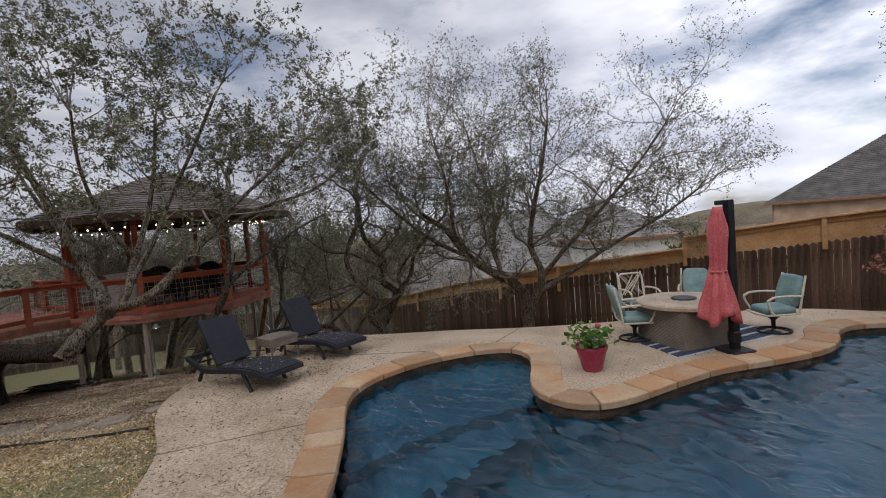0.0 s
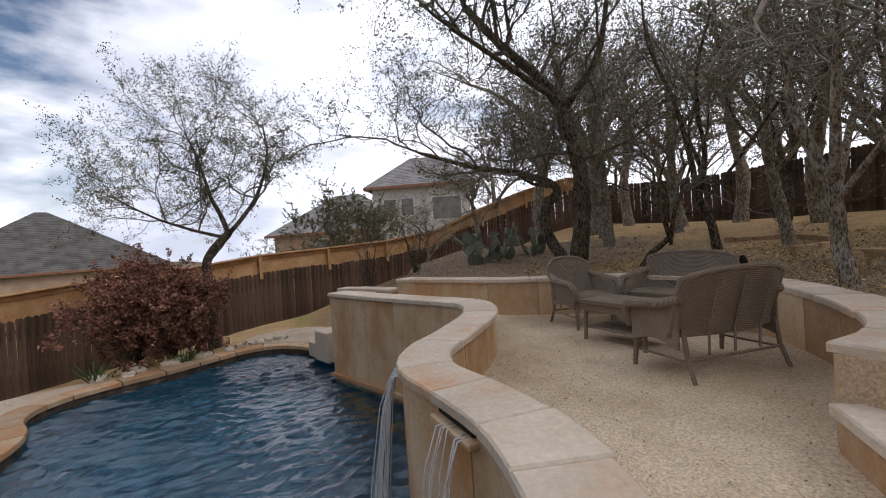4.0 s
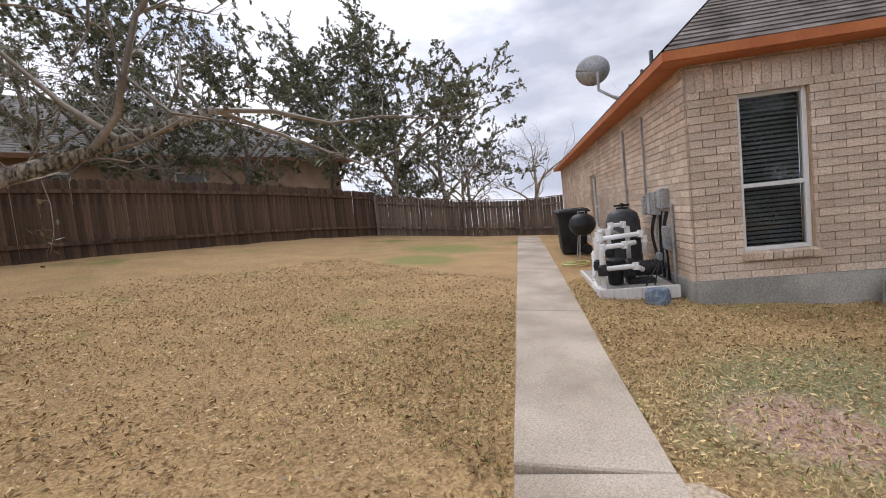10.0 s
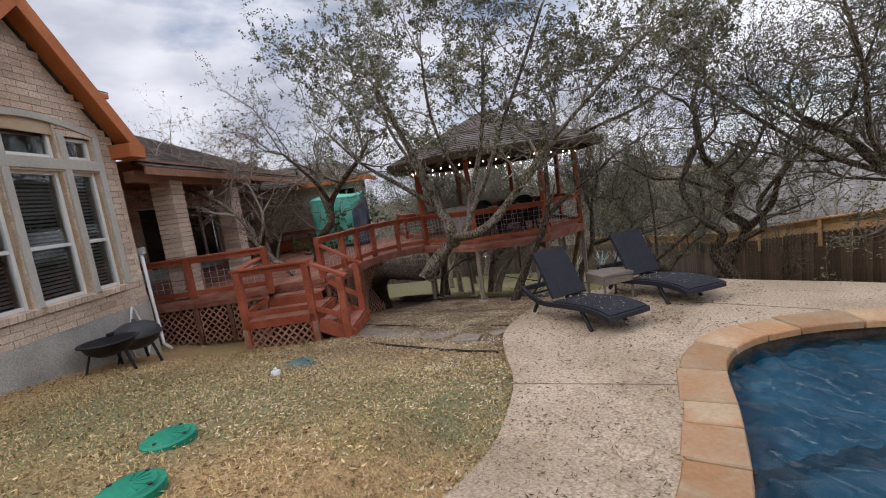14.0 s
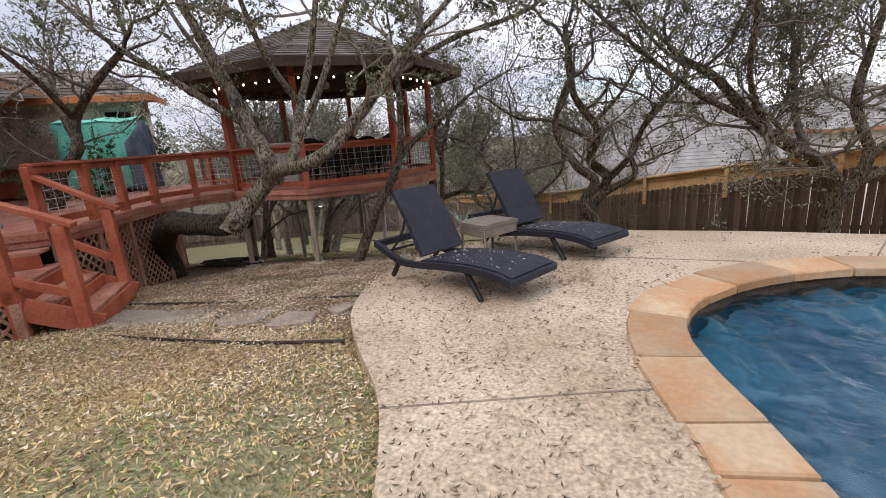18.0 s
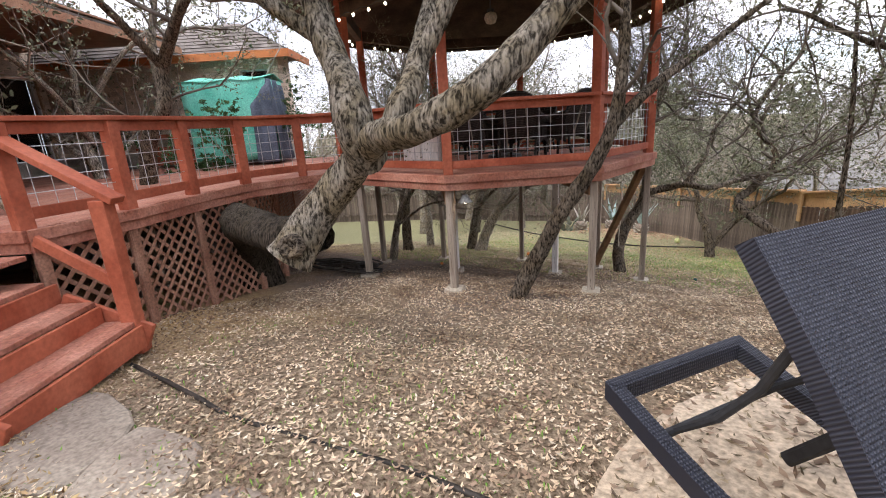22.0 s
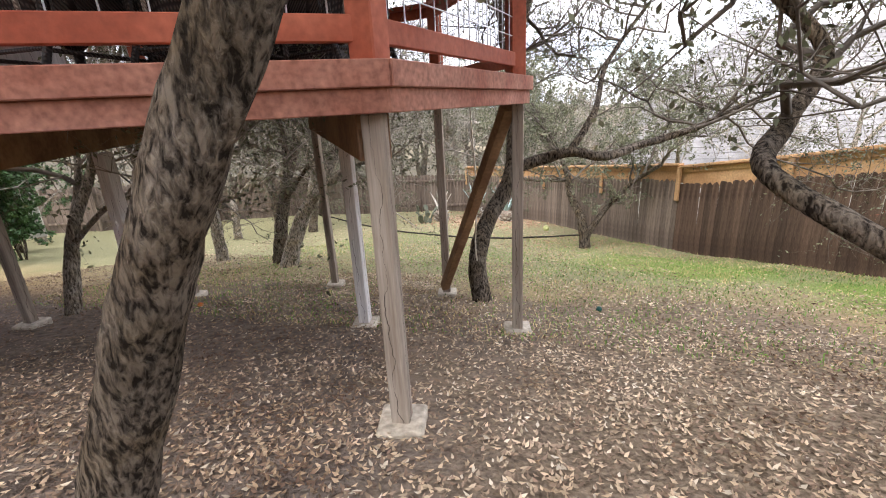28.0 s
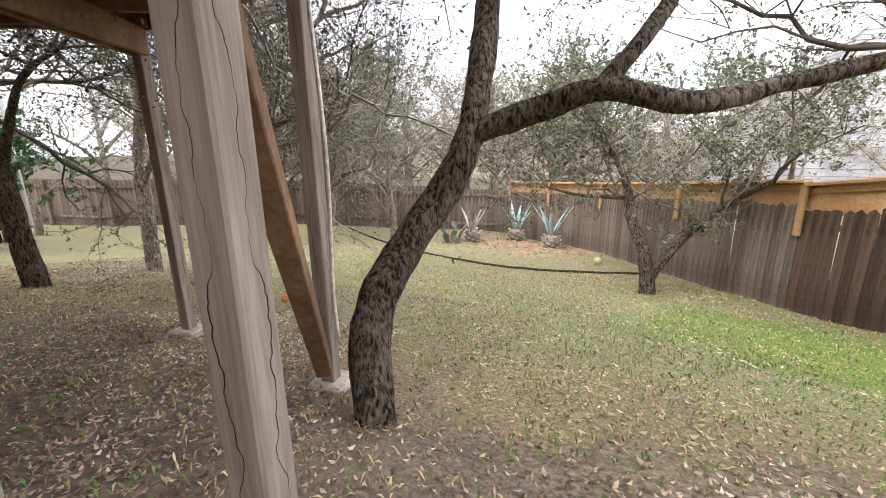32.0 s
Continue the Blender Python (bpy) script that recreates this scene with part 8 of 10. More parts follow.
tb = thing("side_table", "cream wicker side table between the sun loungers", "side table", pose(-2.92, 7.42, slab_z(-2.92, 7.42) - 0.05, 0, 0, 52))
part("top", panel(lambda u, v: (-0.265 + 0.53 * u, -0.225 + 0.45 * v, 0.46 + 0.012 * math.sin(3.14 * u)), 8, 6, 0.04), M_CREAMW, tb)
for sx in (-1, 1):
    part("apron", Shape().box(pose(sx * 0.24, 0, 0.39), 0.03, 0.42, 0.11, 0.01), M_CREAMW, tb)
    part("apron", Shape().box(pose(0, sx * 0.2, 0.39), 0.5, 0.03, 0.11, 0.01), M_CREAMW, tb)
    for sy in (-1, 1):
        part("leg", Shape().beam((sx * 0.24, sy * 0.2, 0.44), (sx * 0.245, sy * 0.205, 0), 0.035, 0.035, 0.008), M_CREAMW, tb)
    part("stretcher", Shape().tube([(sx * 0.24, -0.2, 0.13), (sx * 0.24, 0.2, 0.13)], 0.012, 8), M_CREAMW, tb)


# terrace: fire table, chairs, umbrella
def swivel_chair(label, x, y, turn, lattice_back=False):
    t = thing("patio_chair", label, "chair", pose(x, y, DECK_Z + 0.004, 0, 0, turn), "chairs round the fire table")
    t.scale = (0.86, 0.86, 0.86)
    if not lattice_back:
        part("seat_cushion", puff(0.52, 0.52, 0.15, (0.0, 0, 0.40)), M_TEAL, t, "teal cushion", True)
        part("back_cushion", puff(0.13, 0.5, 0.58, (-0.29, 0, 0.70), -16), M_TEAL, t, "teal cushion", True)
    else:
        part("seat_cushion", puff(0.5, 0.5, 0.10, (0.0, 0, 0.40)), M_TEAL, t, "teal cushion", True)
        fr = Shape().tube([(-0.24, -0.25, 0.38), (-0.33, -0.26, 0.9), (-0.34, -0.2, 0.95), (-0.35, 0.2, 0.95), (-0.33, 0.26, 0.9), (-0.24, 0.25, 0.38)], 0.02, 8)
        part("back_frame", fr, M_CREAM, t)
        for k in range(4):
            o = -0.18 + 0.12 * k
            a = Shape().beam((-0.26, max(-0.23, o - 0.24), 0.5), (-0.33, min(0.23, o + 0.24), 0.92), 0.022, 0.01, 0.002)
            part("lattice_bar", a, M_CREAM, t)
            part("lattice_bar", Shape().beam((-0.26, min(0.23, o + 0.24), 0.5), (-0.33, max(-0.23, o - 0.24), 0.92), 0.022, 0.01, 0.002), M_CREAM, t)
    part("seat_frame", Shape().tube([(0.27, -0.27, 0.34), (0.29, 0, 0.33), (0.27, 0.27, 0.34), (-0.25, 0.27, 0.34), (-0.25, -0.27, 0.34), (0.27, -0.27, 0.34)], 0.018, 8), M_CREAM, t)
    for s in (-1, 1):
        part("arm", Shape().tube(spline([(-0.27, s * 0.29, 0.64), (-0.05, s * 0.31, 0.66), (0.2, s * 0.31, 0.65), (0.29, s * 0.31, 0.6), (0.25, s * 0.3, 0.47), (0.18, s * 0.28, 0.34)], 0.08), 0.02, 8), M_CREAM, t)
        part("back_post", Shape().tube([(-0.25, s * 0.27, 0.34), (-0.29, s * 0.28, 0.6), (-0.38, s * 0.26, 0.98)], 0.018, 8), M_CREAM, t)
    part("swivel_post", Shape().lathe([(0.03, 0.04), (0.035, 0.2), (0.09, 0.26), (0.15, 0.33)], (0, 0, 0), 14), M_BLACK, t)
    part("base_ring", Shape().tube([(0.26 * math.cos(a), 0.26 * math.sin(a), 0.018) for a in np.linspace(0, 2 * math.pi, 25)], 0.017, 8), M_BLACK, t)
    for k in range(4):
        a = k * math.pi / 2 + 0.78
        part("base_spoke", Shape().tube([(0.02 * math.cos(a), 0.02 * math.sin(a), 0.07), (0.26 * math.cos(a), 0.26 * math.sin(a), 0.02)], 0.014, 6), M_BLACK, t)
    return t


swivel_chair("cream metal swivel chair with teal cushions at fire table", 2.85, 6.75, -8)
swivel_chair("cream metal swivel chair with teal cushions, back to the fence", 4.85, 6.55, 178)
swivel_chair("cream metal chair with lattice back at the fire table", 3.45, 7.9, -85, True)
swivel_chair("cream metal chair half hidden behind the fire table", 4.4, 7.75, -120)
ft = thing("fire_table", "round stone-topped fire table on a woven square base", "table", pose(3.5, 6.5, DECK_Z + 0.004, 0, 0, 14))
fb = Shape().prism([(-0.46, -0.46), (0.46, -0.46), (0.46, 0.46), (-0.46, 0.46)], 0.0, 0.54, 0.02)
part("base", fb, M_CREAMW, ft)
part("top", Shape().lathe([(0.0, 0.54), (0.63, 0.54), (0.66, 0.555), (0.66, 0.595), (0.64, 0.61), (0.2, 0.615), (0.0, 0.615)], (0, 0, 0), 44), M_TABLE, ft)
part("burner_lid", Shape().lathe([(0.17, 0.615), (0.17, 0.635), (0.15, 0.64), (0.0, 0.64)], (0, 0, 0), 24), M_DKGREY, ft)
rug_q = [np.array(p) for p in ((2.74, 6.8), (3.0, 5.7), (4.95, 6.4), (4.55, 7.7))]
rug = thing("outdoor_rug", "dark blue outdoor rug with pale stripes under the table", "rug")
for k in range(22):
    a, b = k / 22, (k + 1) / 22
    c = lambda s, e: rug_q[0] * (1 - s) * (1 - e) + rug_q[1] * e * (1 - s) + rug_q[2] * s * e + rug_q[3] * s * (1 - e)
    band = Shape().prism([tuple(c(0, a)), tuple(c(0, b)), tuple(c(1, b)), tuple(c(1, a))], DECK_Z + 0.001, DECK_Z + 0.007)
    part("stripe", band, M_RUGL if k % 4 == 1 else M_RUG, rug)
um = thing("cantilever_umbrella", "folded coral cantilever umbrella on a black pole", "umbrella", pose(3.77, 5.8, DECK_Z, 0, 0, 10))
part("base_plate", Shape().box(pose(0, 0, 0.02), 0.34, 0.34, 0.04, 0.01), M_BLACK, um)
part("pole", Shape().prism([(-0.045, -0.045), (0.045, -0.045), (0.045, 0.045), (-0.045, 0.045)], 0.03, 2.02, 0.01), M_BLACK, um)
part("collar", Shape().box(pose(0, 0, 0.2), 0.13, 0.13, 0.16, 0.02), M_BLACK, um)
part("crank_box", Shape().box(pose(-0.05, 0, 0.95), 0.09, 0.08, 0.16, 0.015), M_BLACK, um)
part("top_bracket", Shape().box(pose(-0.06, 0, 1.99), 0.26, 0.06, 0.06, 0.01), M_BLACK, um)


def furl(u, v):
    a = 2 * math.pi * u
    r = float(np.interp(v, (0, 0.12, 0.35, 0.45, 0.8, 1), (0.22, 0.19, 0.11, 0.08, 0.10, 0.04)))
    r *= 1 + 0.22 * math.sin(a * 7 + 2 * v) + 0.08 * math.sin(a * 13)
    return (-0.17 - 0.06 * (1 - v) + r * math.cos(a), r * math.sin(a), 0.48 + 1.46 * v + 0.08 * math.sin(a * 3) * (1 - v))


part("canopy", panel(furl, 56, 22, 0.006), M_UMB, um, "folded coral cloth", True)
part("tie_strap", Shape().tube([(-0.205 + 0.1 * math.cos(a), 0.1 * math.sin(a), 1.1) for a in np.linspace(0, 2 * math.pi, 17)], 0.014, 6), M_UMB, um)


def leafy(centre, spread, count, size, seed, material, stem=None, tall=1.0):
    """Loose leaves on stems around a centre."""
    r = np.random.default_rng(seed)
    d = r.normal(size=(count, 3))
    d /= np.linalg.norm(d, axis=1)[:, None]
    d[:, 2] = np.abs(d[:, 2]) * tall
    p = np.array(centre) + d * spread * r.uniform(0.35, 1.0, (count, 1))
    return leaf_quads(p, size, r, 0.3, 0.6), p


pot = thing("flower_pot", "magenta glazed pot with a leafy geranium by the pool", "potted plant", pose(1.78, 5.55, slab_z(1.78, 5.55)))
part("pot", Shape().lathe([(0.0, 0.0), (0.11, 0.0), (0.125, 0.03), (0.18, 0.24), (0.2, 0.28), (0.205, 0.32), (0.185, 0.32), (0.17, 0.27), (0.0, 0.26)], (0, 0, 0), 28), M_POT, pot, smooth=True)
M_GERAN = mat("geranium_leaf", (0.07, 0.16, 0.03), (0.20, 0.32, 0.09), 3, 20, 0.6, 0, island=0.35, grain=0.2)
(v, q), tips = leafy((0, 0, 0.36), np.array((0.36, 0.36, 0.28)), 150, 0.10, 5, None)
part("foliage", fast_mesh("foliage", v, q, M_GERAN), None, pot)
part("stems", fast_mesh("stems", *sticks([(0, 0, 0.26, *p, 0.005, 0.003) for p in tips[:50]], 3), M_BLADEG), None, pot)
part("red_flower", puff(0.06, 0.06, 0.05, (0.06, -0.12, 0.6)), M_UMB, pot, smooth=True)


# patio wicker set: x is the way the seat faces
def wicker_seat(name, label, category, width, m, wick=None, tall=0.93, group="wicker set on the patio"):
    wick = wick or M_WICKER
    t = thing(name, label, category, m, group)
    t.scale = (0.9, 0.9, 0.9)
    w = width / 2
    part("seat", panel(lambda u, v: (-0.24 + 0.54 * u, -w + 0.06 + (width - 0.12) * v, 0.40 + 0.025 * math.sin(3.14 * u)), 6, 8, 0.06), wick, t)

    def back(u, v):
        y = (u - 0.5) * 2
        h = tall - (tall - 0.83) * abs(y) ** 3 * (1 if width < 0.9 else 0.7)
        z = 0.36 + (h - 0.36) * v
        return (-0.26 - 0.16 * v + 0.10 * abs(y) ** 2.5, y * (w - 0.01), z)
    part("backrest", panel(back, 18, 10, 0.035), wick, t)
    rim = [back(0, v) for v in np.linspace(0, 1, 8)] + [back(u, 1) for u in np.linspace(0.06, 0.94, 16)] + [back(1, v) for v in np.linspace(1, 0, 8)]
    part("back_rim", Shape().tube(rim, 0.028, 8), wick, t, smooth=True)
    part("apron", panel(lambda u, v: (0.29, -w + 0.05 + (width - 0.1) * u, 0.38 - (0.05 + 0.10 * abs(2 * u - 1) ** 2) * v), 14, 3, 0.025), wick, t)
    for s in (-1, 1):
        arm = spline([(-0.3, s * (w - 0.02), 0.70), (-0.1, s * (w + 0.02), 0.645), (0.15, s * (w + 0.03), 0.62), (0.3, s * (w + 0.03), 0.60), (0.35, s * (w + 0.01), 0.53), (0.33, s * (w - 0.02), 0.38)], 0.06)
        part("arm", Shape().tube(arm, 0.045, 10), wick, t, smooth=True)
        part("side_panel", panel(lambda u, v: (-0.26 + 0.56 * u, s * (w - 0.01), 0.26 + 0.06 * math.sin(3.14 * u) + (0.36 - 0.06 * u) * v), 8, 5, 0.022), wick, t)
        part("leg", Shape().tube([(0.29, s * (w - 0.05), 0.4), (0.30, s * (w - 0.04), 0.2), (0.32, s * (w - 0.03), 0.0)], [0.034, 0.028, 0.02], 10), wick, t)
        part("leg", Shape().tube([(-0.27, s * (w - 0.05), 0.42), (-0.30, s * (w - 0.05), 0.2), (-0.38, s * (w - 0.04), 0.0)], [0.022, 0.02, 0.018], 10), wick, t)
        part("stretcher", Shape().tube([(0.3, s * (w - 0.05), 0.16), (-0.31, s * (w - 0.05), 0.17)], 0.012, 6), wick, t)
    part("stretcher", Shape().tube([(-0.31, -w + 0.05, 0.18), (-0.31, w - 0.05, 0.18)], 0.013, 6), wick, t)
    for k in range(3 if width > 0.9 else 2):
        y = -w * 0.5 + w * k * (0.5 if width > 0.9 else 1.0)
        part("back_pole", Shape().tube([(-0.30, y, 0.2), (-0.31, y, 0.42), (-0.45, y, 0.86)], 0.012, 6), M_CREAMW, t)
    return t


def facing(x, y, tx, ty, z=PATIO_Z):
    return pose(x, y, z, 0, 0, math.degrees(math.atan2(ty - y, tx - x)))


wicker_seat("wicker_armchair", "weathered brown wicker armchair beside the coffee table", "armchair", 0.68, pose(5.45, -1.27, PATIO_Z, 0, 0, 198))
wicker_seat("wicker_loveseat", "weathered brown wicker loveseat against the patio wall", "loveseat", 1.2, pose(5.1, -2.3, PATIO_Z, 0, 0, 124))
wicker_seat("wicker_loveseat", "weathered brown wicker loveseat with its back to the walk", "loveseat", 1.12, pose(3.52, -1.72, PATIO_Z, 0, 0, 17))
ct = thing("coffee_table", "weathered wicker coffee table with a lower shelf", "coffee table", pose(4.42, -1.42, PATIO_Z, 0, 0, 28), "wicker set on the patio")
part("top", panel(lambda u, v: (-0.42 + 0.84 * u, -0.25 + 0.5 * v, 0.42), 10, 6, 0.04), M_WICKER, ct)
part("apron", Shape().box(pose(0, 0, 0.355), 0.76, 0.43, 0.09, 0.01), M_WICKER, ct)
part("shelf", Shape().box(pose(0, 0, 0.14), 0.72, 0.4, 0.025, 0.006), M_WICKER, ct)
for sx in (-1, 1):
    for sy in (-1, 1):
        part("leg", Shape().tube([(sx * 0.37, sy * 0.2, 0.4), (sx * 0.38, sy * 0.21, 0.0)], 0.022, 10), M_WICKER, ct)

# water spouts in the fall wall
M_FALL = bpy.data.materials.new("falling_water")
M_FALL.use_nodes = True
fb = M_FALL.node_tree.nodes["Principled BSDF"]
fb.inputs["Base Color"].default_value = (0.95, 0.98, 1.0, 1)
fb.inputs["Transmission Weight"].default_value, fb.inputs["Roughness"].default_value, fb.inputs["IOR"].default_value = 0.6, 0.12, 1.33
M_FOAM = mat("white_foam", (0.62, 0.70, 0.75), (0.85, 0.90, 0.92), 20, 60, 0.5, 0.3)


def spout(label, x, y, turn, strands, fall_to, wide, lift=0.0):
    t = thing("water_spout", label, "water spout", pose(x, y, lift, 0, 0, turn))
    if strands < 30:
        part("lip", Shape().box(pose(0, -0.02, 0.675), wide + 0.06, 0.14, 0.03, 0.01), M_STONE, t)
        # solid block on the face, its black put in for the slot's shade
        part("hollow", Shape().box(pose(0, -0.002, 0.728), wide, 0.03, 0.06, 0.005), M_DARK, t, "black block standing for shade in the spout slot")
    rr = random.Random(int(x * 10))
    fall = Shape()
    for _ in range(strands):
        u = rr.uniform(-wide / 2, wide / 2)
        d = rr.uniform(0.05, 0.085)
        k = rr.uniform(0.12, 0.22)
        fall.tube([(u, d - 0.05, 0.69), (u, d, 0.685), (u + rr.gauss(0, 0.006), d + k * 0.35, 0.5), (u + rr.gauss(0, 0.012), d + k * 0.75, 0.0), (u + rr.gauss(0, 0.02), d + k, fall_to - lift)], [0.004, 0.004, 0.0035, 0.003, 0.0025], 5)
    tagged(part("falling_water", fall, M_FALL, t, "clear falling water", True), "clear falling water", kind="stuff")
    foam = Shape()
    for _ in range(420 if strands > 30 else 120):
        a, r = rr.uniform(0, 6.28), abs(rr.gauss(0, 0.22))
        p = (math.cos(a) * r * 1.5, 0.36 + math.sin(a) * r, WATER_Z + 0.022 - lift)
        e = rr.uniform(0.004, 0.016)
        foam.lathe([(e, -0.006), (e * 0.8, 0.0), (0.001, 0.003)], p, 6)
    part("foam", foam, M_FOAM, t, "white bubbles on the water", True)


spout("stone spout pouring a clear sheet of water into the pool", 2.62, 0.70, 0, 34, WATER_Z, 0.2, 0.06)
spout("stone spout with a thin trickle under the wall cap", 1.84, 0.372, 26, 7, WATER_Z, 0.36, 0.02)

# covers set in the lawn and the pool surround
def lid(label, x, y, r, h, material, z=None, cat="cover"):
    z = float(land(x, y)) if z is None else z
    t = thing("ground_cover_lid", label, cat, pose(x, y, z - 0.02))
    part("rim", Shape().lathe([(r + 0.02, 0), (r + 0.02, h + 0.015), (r, h + 0.022), (r - 0.01, h + 0.02)], (0, 0, 0), 32), material, t)
    part("plate", Shape().lathe([(r - 0.01, h + 0.02), (r * 0.85, h + 0.034), (r * 0.2, h + 0.045), (0.001, h + 0.046)], (0, 0, 0), 32), material, t)
    for k in range(4 if h > 0.02 else 0):
        a = k * math.pi / 2 + 0.5
        part("screw", Shape().lathe([(0.014, 0.0), (0.014, 0.012), (0.001, 0.014)], (math.cos(a) * r * 0.82, math.sin(a) * r * 0.82, h + 0.03), 8), M_DKGREY, t)
    for k in range(6):
        a = k * math.pi / 6
        part("rib", Shape().beam((math.cos(a) * r * 0.12, math.sin(a) * r * 0.12, h + 0.046), (math.cos(a) * r * 0.7, math.sin(a) * r * 0.7, h + 0.039), 0.012, 0.008, 0.002), material, t)


lid("round green plastic septic lid in the lawn", -4.47, 1.77, 0.16, 0.05, M_LIDG)
lid("round green plastic septic lid in the lawn", -3.87, 1.34, 0.16, 0.05, M_LIDG)
lid("weathered grey-green round lid in the grass", -6.1, 3.95, 0.18, 0.03, mat("grey_green_lid", (0.10, 0.17, 0.15), (0.19, 0.26, 0.24), 3, 40, 0.8, 0.2))
lid("round skimmer lid flush in the pool surround", -1.7, 3.56, 0.13, 0.012, M_CONC, slab_z(-1.7, 3.56) - 0.006)
for sk in (-1, 1):
    part("finger_slot", Shape().box(pose(0.05 * sk, 0.05 * sk, 0.033, 0, 0, 45), 0.03, 0.014, 0.004), M_BLACK, scene.collection.objects.get("ground_cover_lid.003"))
wc = thing("pipe_cap", "white plastic cleanout cap in the grass", "pipe cap", pose(-5.7, 3.38, float(land(-5.7, 3.38)) - 0.02))
part("cap", Shape().lathe([(0.055, 0), (0.06, 0.05), (0.055, 0.09), (0.03, 0.1), (0.001, 0.1)], (0, 0, 0), 18), M_PVC, wc, smooth=True)
part("square_nut", Shape().box(pose(0, 0, 0.112), 0.035, 0.035, 0.03, 0.004), M_PVC, wc)
for k, poly in enumerate(([(-7.08, 6.08), (-6.7, 5.48), (-6.1, 5.62), (-6.42, 6.06)], [(-6.35, 6.05), (-6.05, 5.65), (-5.5, 5.72), (-5.85, 6.15)], [(-5.5, 6.05), (-5.35, 5.6), (-4.95, 5.7), (-5.03, 6.14)],
                          [(-4.8, 6.02), (-4.75, 5.6), (-4.36, 5.75), (-4.45, 6.02)], [(-4.4, 6.12), (-4.2, 5.98), (-4.15, 6.3), (-4.33, 6.37)])):
    p = spline([(q[0] + 0.0, q[1]) for q in poly], 0.2, True)
    p = [tuple(0.72 * np.array(a) + 0.28 * np.array(min(poly, key=lambda c: math.hypot(c[0] - a[0], c[1] - a[1])))) for a in p]
    zt = float(land(*np.mean(poly, 0))) + 0.035
    fs_ = Shape().prism(p, lambda x, y: float(land(x, y)) - 0.05, lambda x, y: float(land(x, y)) + 0.03 + 0.006 * noise.noise((x * 9, y * 9, 0)), 0.012)
    tagged(part("flagstone", fs_, M_SLAB), "grey-brown flagstone step set in leafy gravel", "flagstone", "stepping stones by the deck")


def strip(name, label, cat, pts, r, material, lift=0.0, group="", w=0.0):
    c = spline(pts, 0.15)
    path = [(p[0], p[1], float(land(p[0], p[1])) + lift + 0.012 * noise.noise((p[0] * 3, p[1] * 3, 1))) for p in c]
    s = Shape()
    if w:
        for a, b in zip(path, path[1:]):
            s.beam(a, b, r, w, 0.004, 0.004)
    else:
        s.tube(path, r, 7)
    return tagged(part(name, s, material, smooth=not w), label, cat, group)


strip("bed_edging", "black plastic landscape edging half buried in leaves", "edging", [(-6.3, 5.3), (-5.5, 5.24), (-4.6, 5.22), (-3.77, 5.3)], 0.016, M_HOSE, 0.012)
strip("bed_edging", "black plastic landscape edging half buried in leaves", "edging", [(-7.4, 6.4), (-6.5, 6.4), (-5.9, 6.4), (-5.0, 6.55), (-4.2, 6.6)], 0.016, M_HOSE, 0.012)
strip("bed_edging", "long black edging hose round the agave bed", "edging", [(-15, 24.9), (-12.5, 23.2), (-10.2, 21.9), (-7.2, 21.2), (-4.72, 22.2)], 0.026, M_HOSE, 0.03)


# stone-edged bed on the upper lawn
def block_ring(label, pts, material, h, wid, seed, courses=lambda p: 1, closed=False, cat="bed edging", length=(0.26, 0.46)):
    r = random.Random(seed)
    t = thing("bed_edging", label, cat, kind="structure")
    c = np.array(spline(pts, 0.05, closed))
    d = np.concatenate(([0], np.cumsum(np.linalg.norm(np.diff(c, axis=0), axis=1))))
    s0 = 0.0
    while s0 < d[-1] - 0.1:
        s1 = min(s0 + r.uniform(*length), d[-1])
        a, b = [np.array([np.interp(s, d, c[:, k]) for k in (0, 1)]) for s in (s0 + 0.008, s1 - 0.008)]
        mid_ = (a + b) / 2
        z = float(land(*mid_)) - 0.03
        for k in range(courses(mid_)):
            hh = h * r.uniform(0.9, 1.12)
            ang = math.degrees(math.atan2(*(b - a)[::-1])) + r.gauss(0, 2)
            blk = Shape().box(pose(0, 0, 0), np.linalg.norm(b - a), wid * r.uniform(0.9, 1.1), hh, 0.010)
            vv = blk.v[0]
            for i in range(len(vv)):
                vv[i] += 0.006 * np.array(noise.noise_vector((vv[i][0] * 6 + s0, vv[i][1] * 6, vv[i][2] * 6 + seed)))
            part("block", blk, material, t, at=pose(mid_[0] + r.gauss(0, 0.01), mid_[1] + r.gauss(0, 0.01), z + hh / 2, r.gauss(0, 2), r.gauss(0, 2), ang))
            z += hh + 0.004
        s0 = s1
    return t


RING = [(0.93, -2.49), (0.45, -2.31), (0.12, -2.29), (-0.19, -2.4), (-0.34, -2.73), (-0.22, -3.2), (0.1, -3.7), (0.6, -4.05), (1.2, -4.0), (1.68, -3.3), (1.5, -2.8)]
block_ring("ring of rough tan limestone blocks round the tree bed", RING, M_LIME, 0.108, 0.15, 5, lambda p: 2 if p[1] > -2.75 and p[0] < 0.75 else 1, True)
block_ring("curved limestone edging round lawn trees", [(6.4, -4.6), (6.6, -5.4), (7.2, -5.8), (8.0, -5.5), (8.3, -4.8)], M_LIME, 0.12, 0.15, 6)
block_ring("curved limestone edging round lawn trees", [(3.7, -4.4), (4.0, -5.2), (4.8, -5.5), (5.5, -5.1), (5.5, -4.4), (4.8, -4.1)], M_LIME, 0.12, 0.15, 7)
block_ring("low concrete edging of the planted bed", [(-3.16, 11.05), (-3.24, 10.37), (-3.13, 9.79), (-2.91, 9.52), (-2.6, 9.4), (-2.1, 9.35), (-1.5, 9.3)], M_SLAB, 0.085, 0.09, 8, length=(0.5, 0.7))
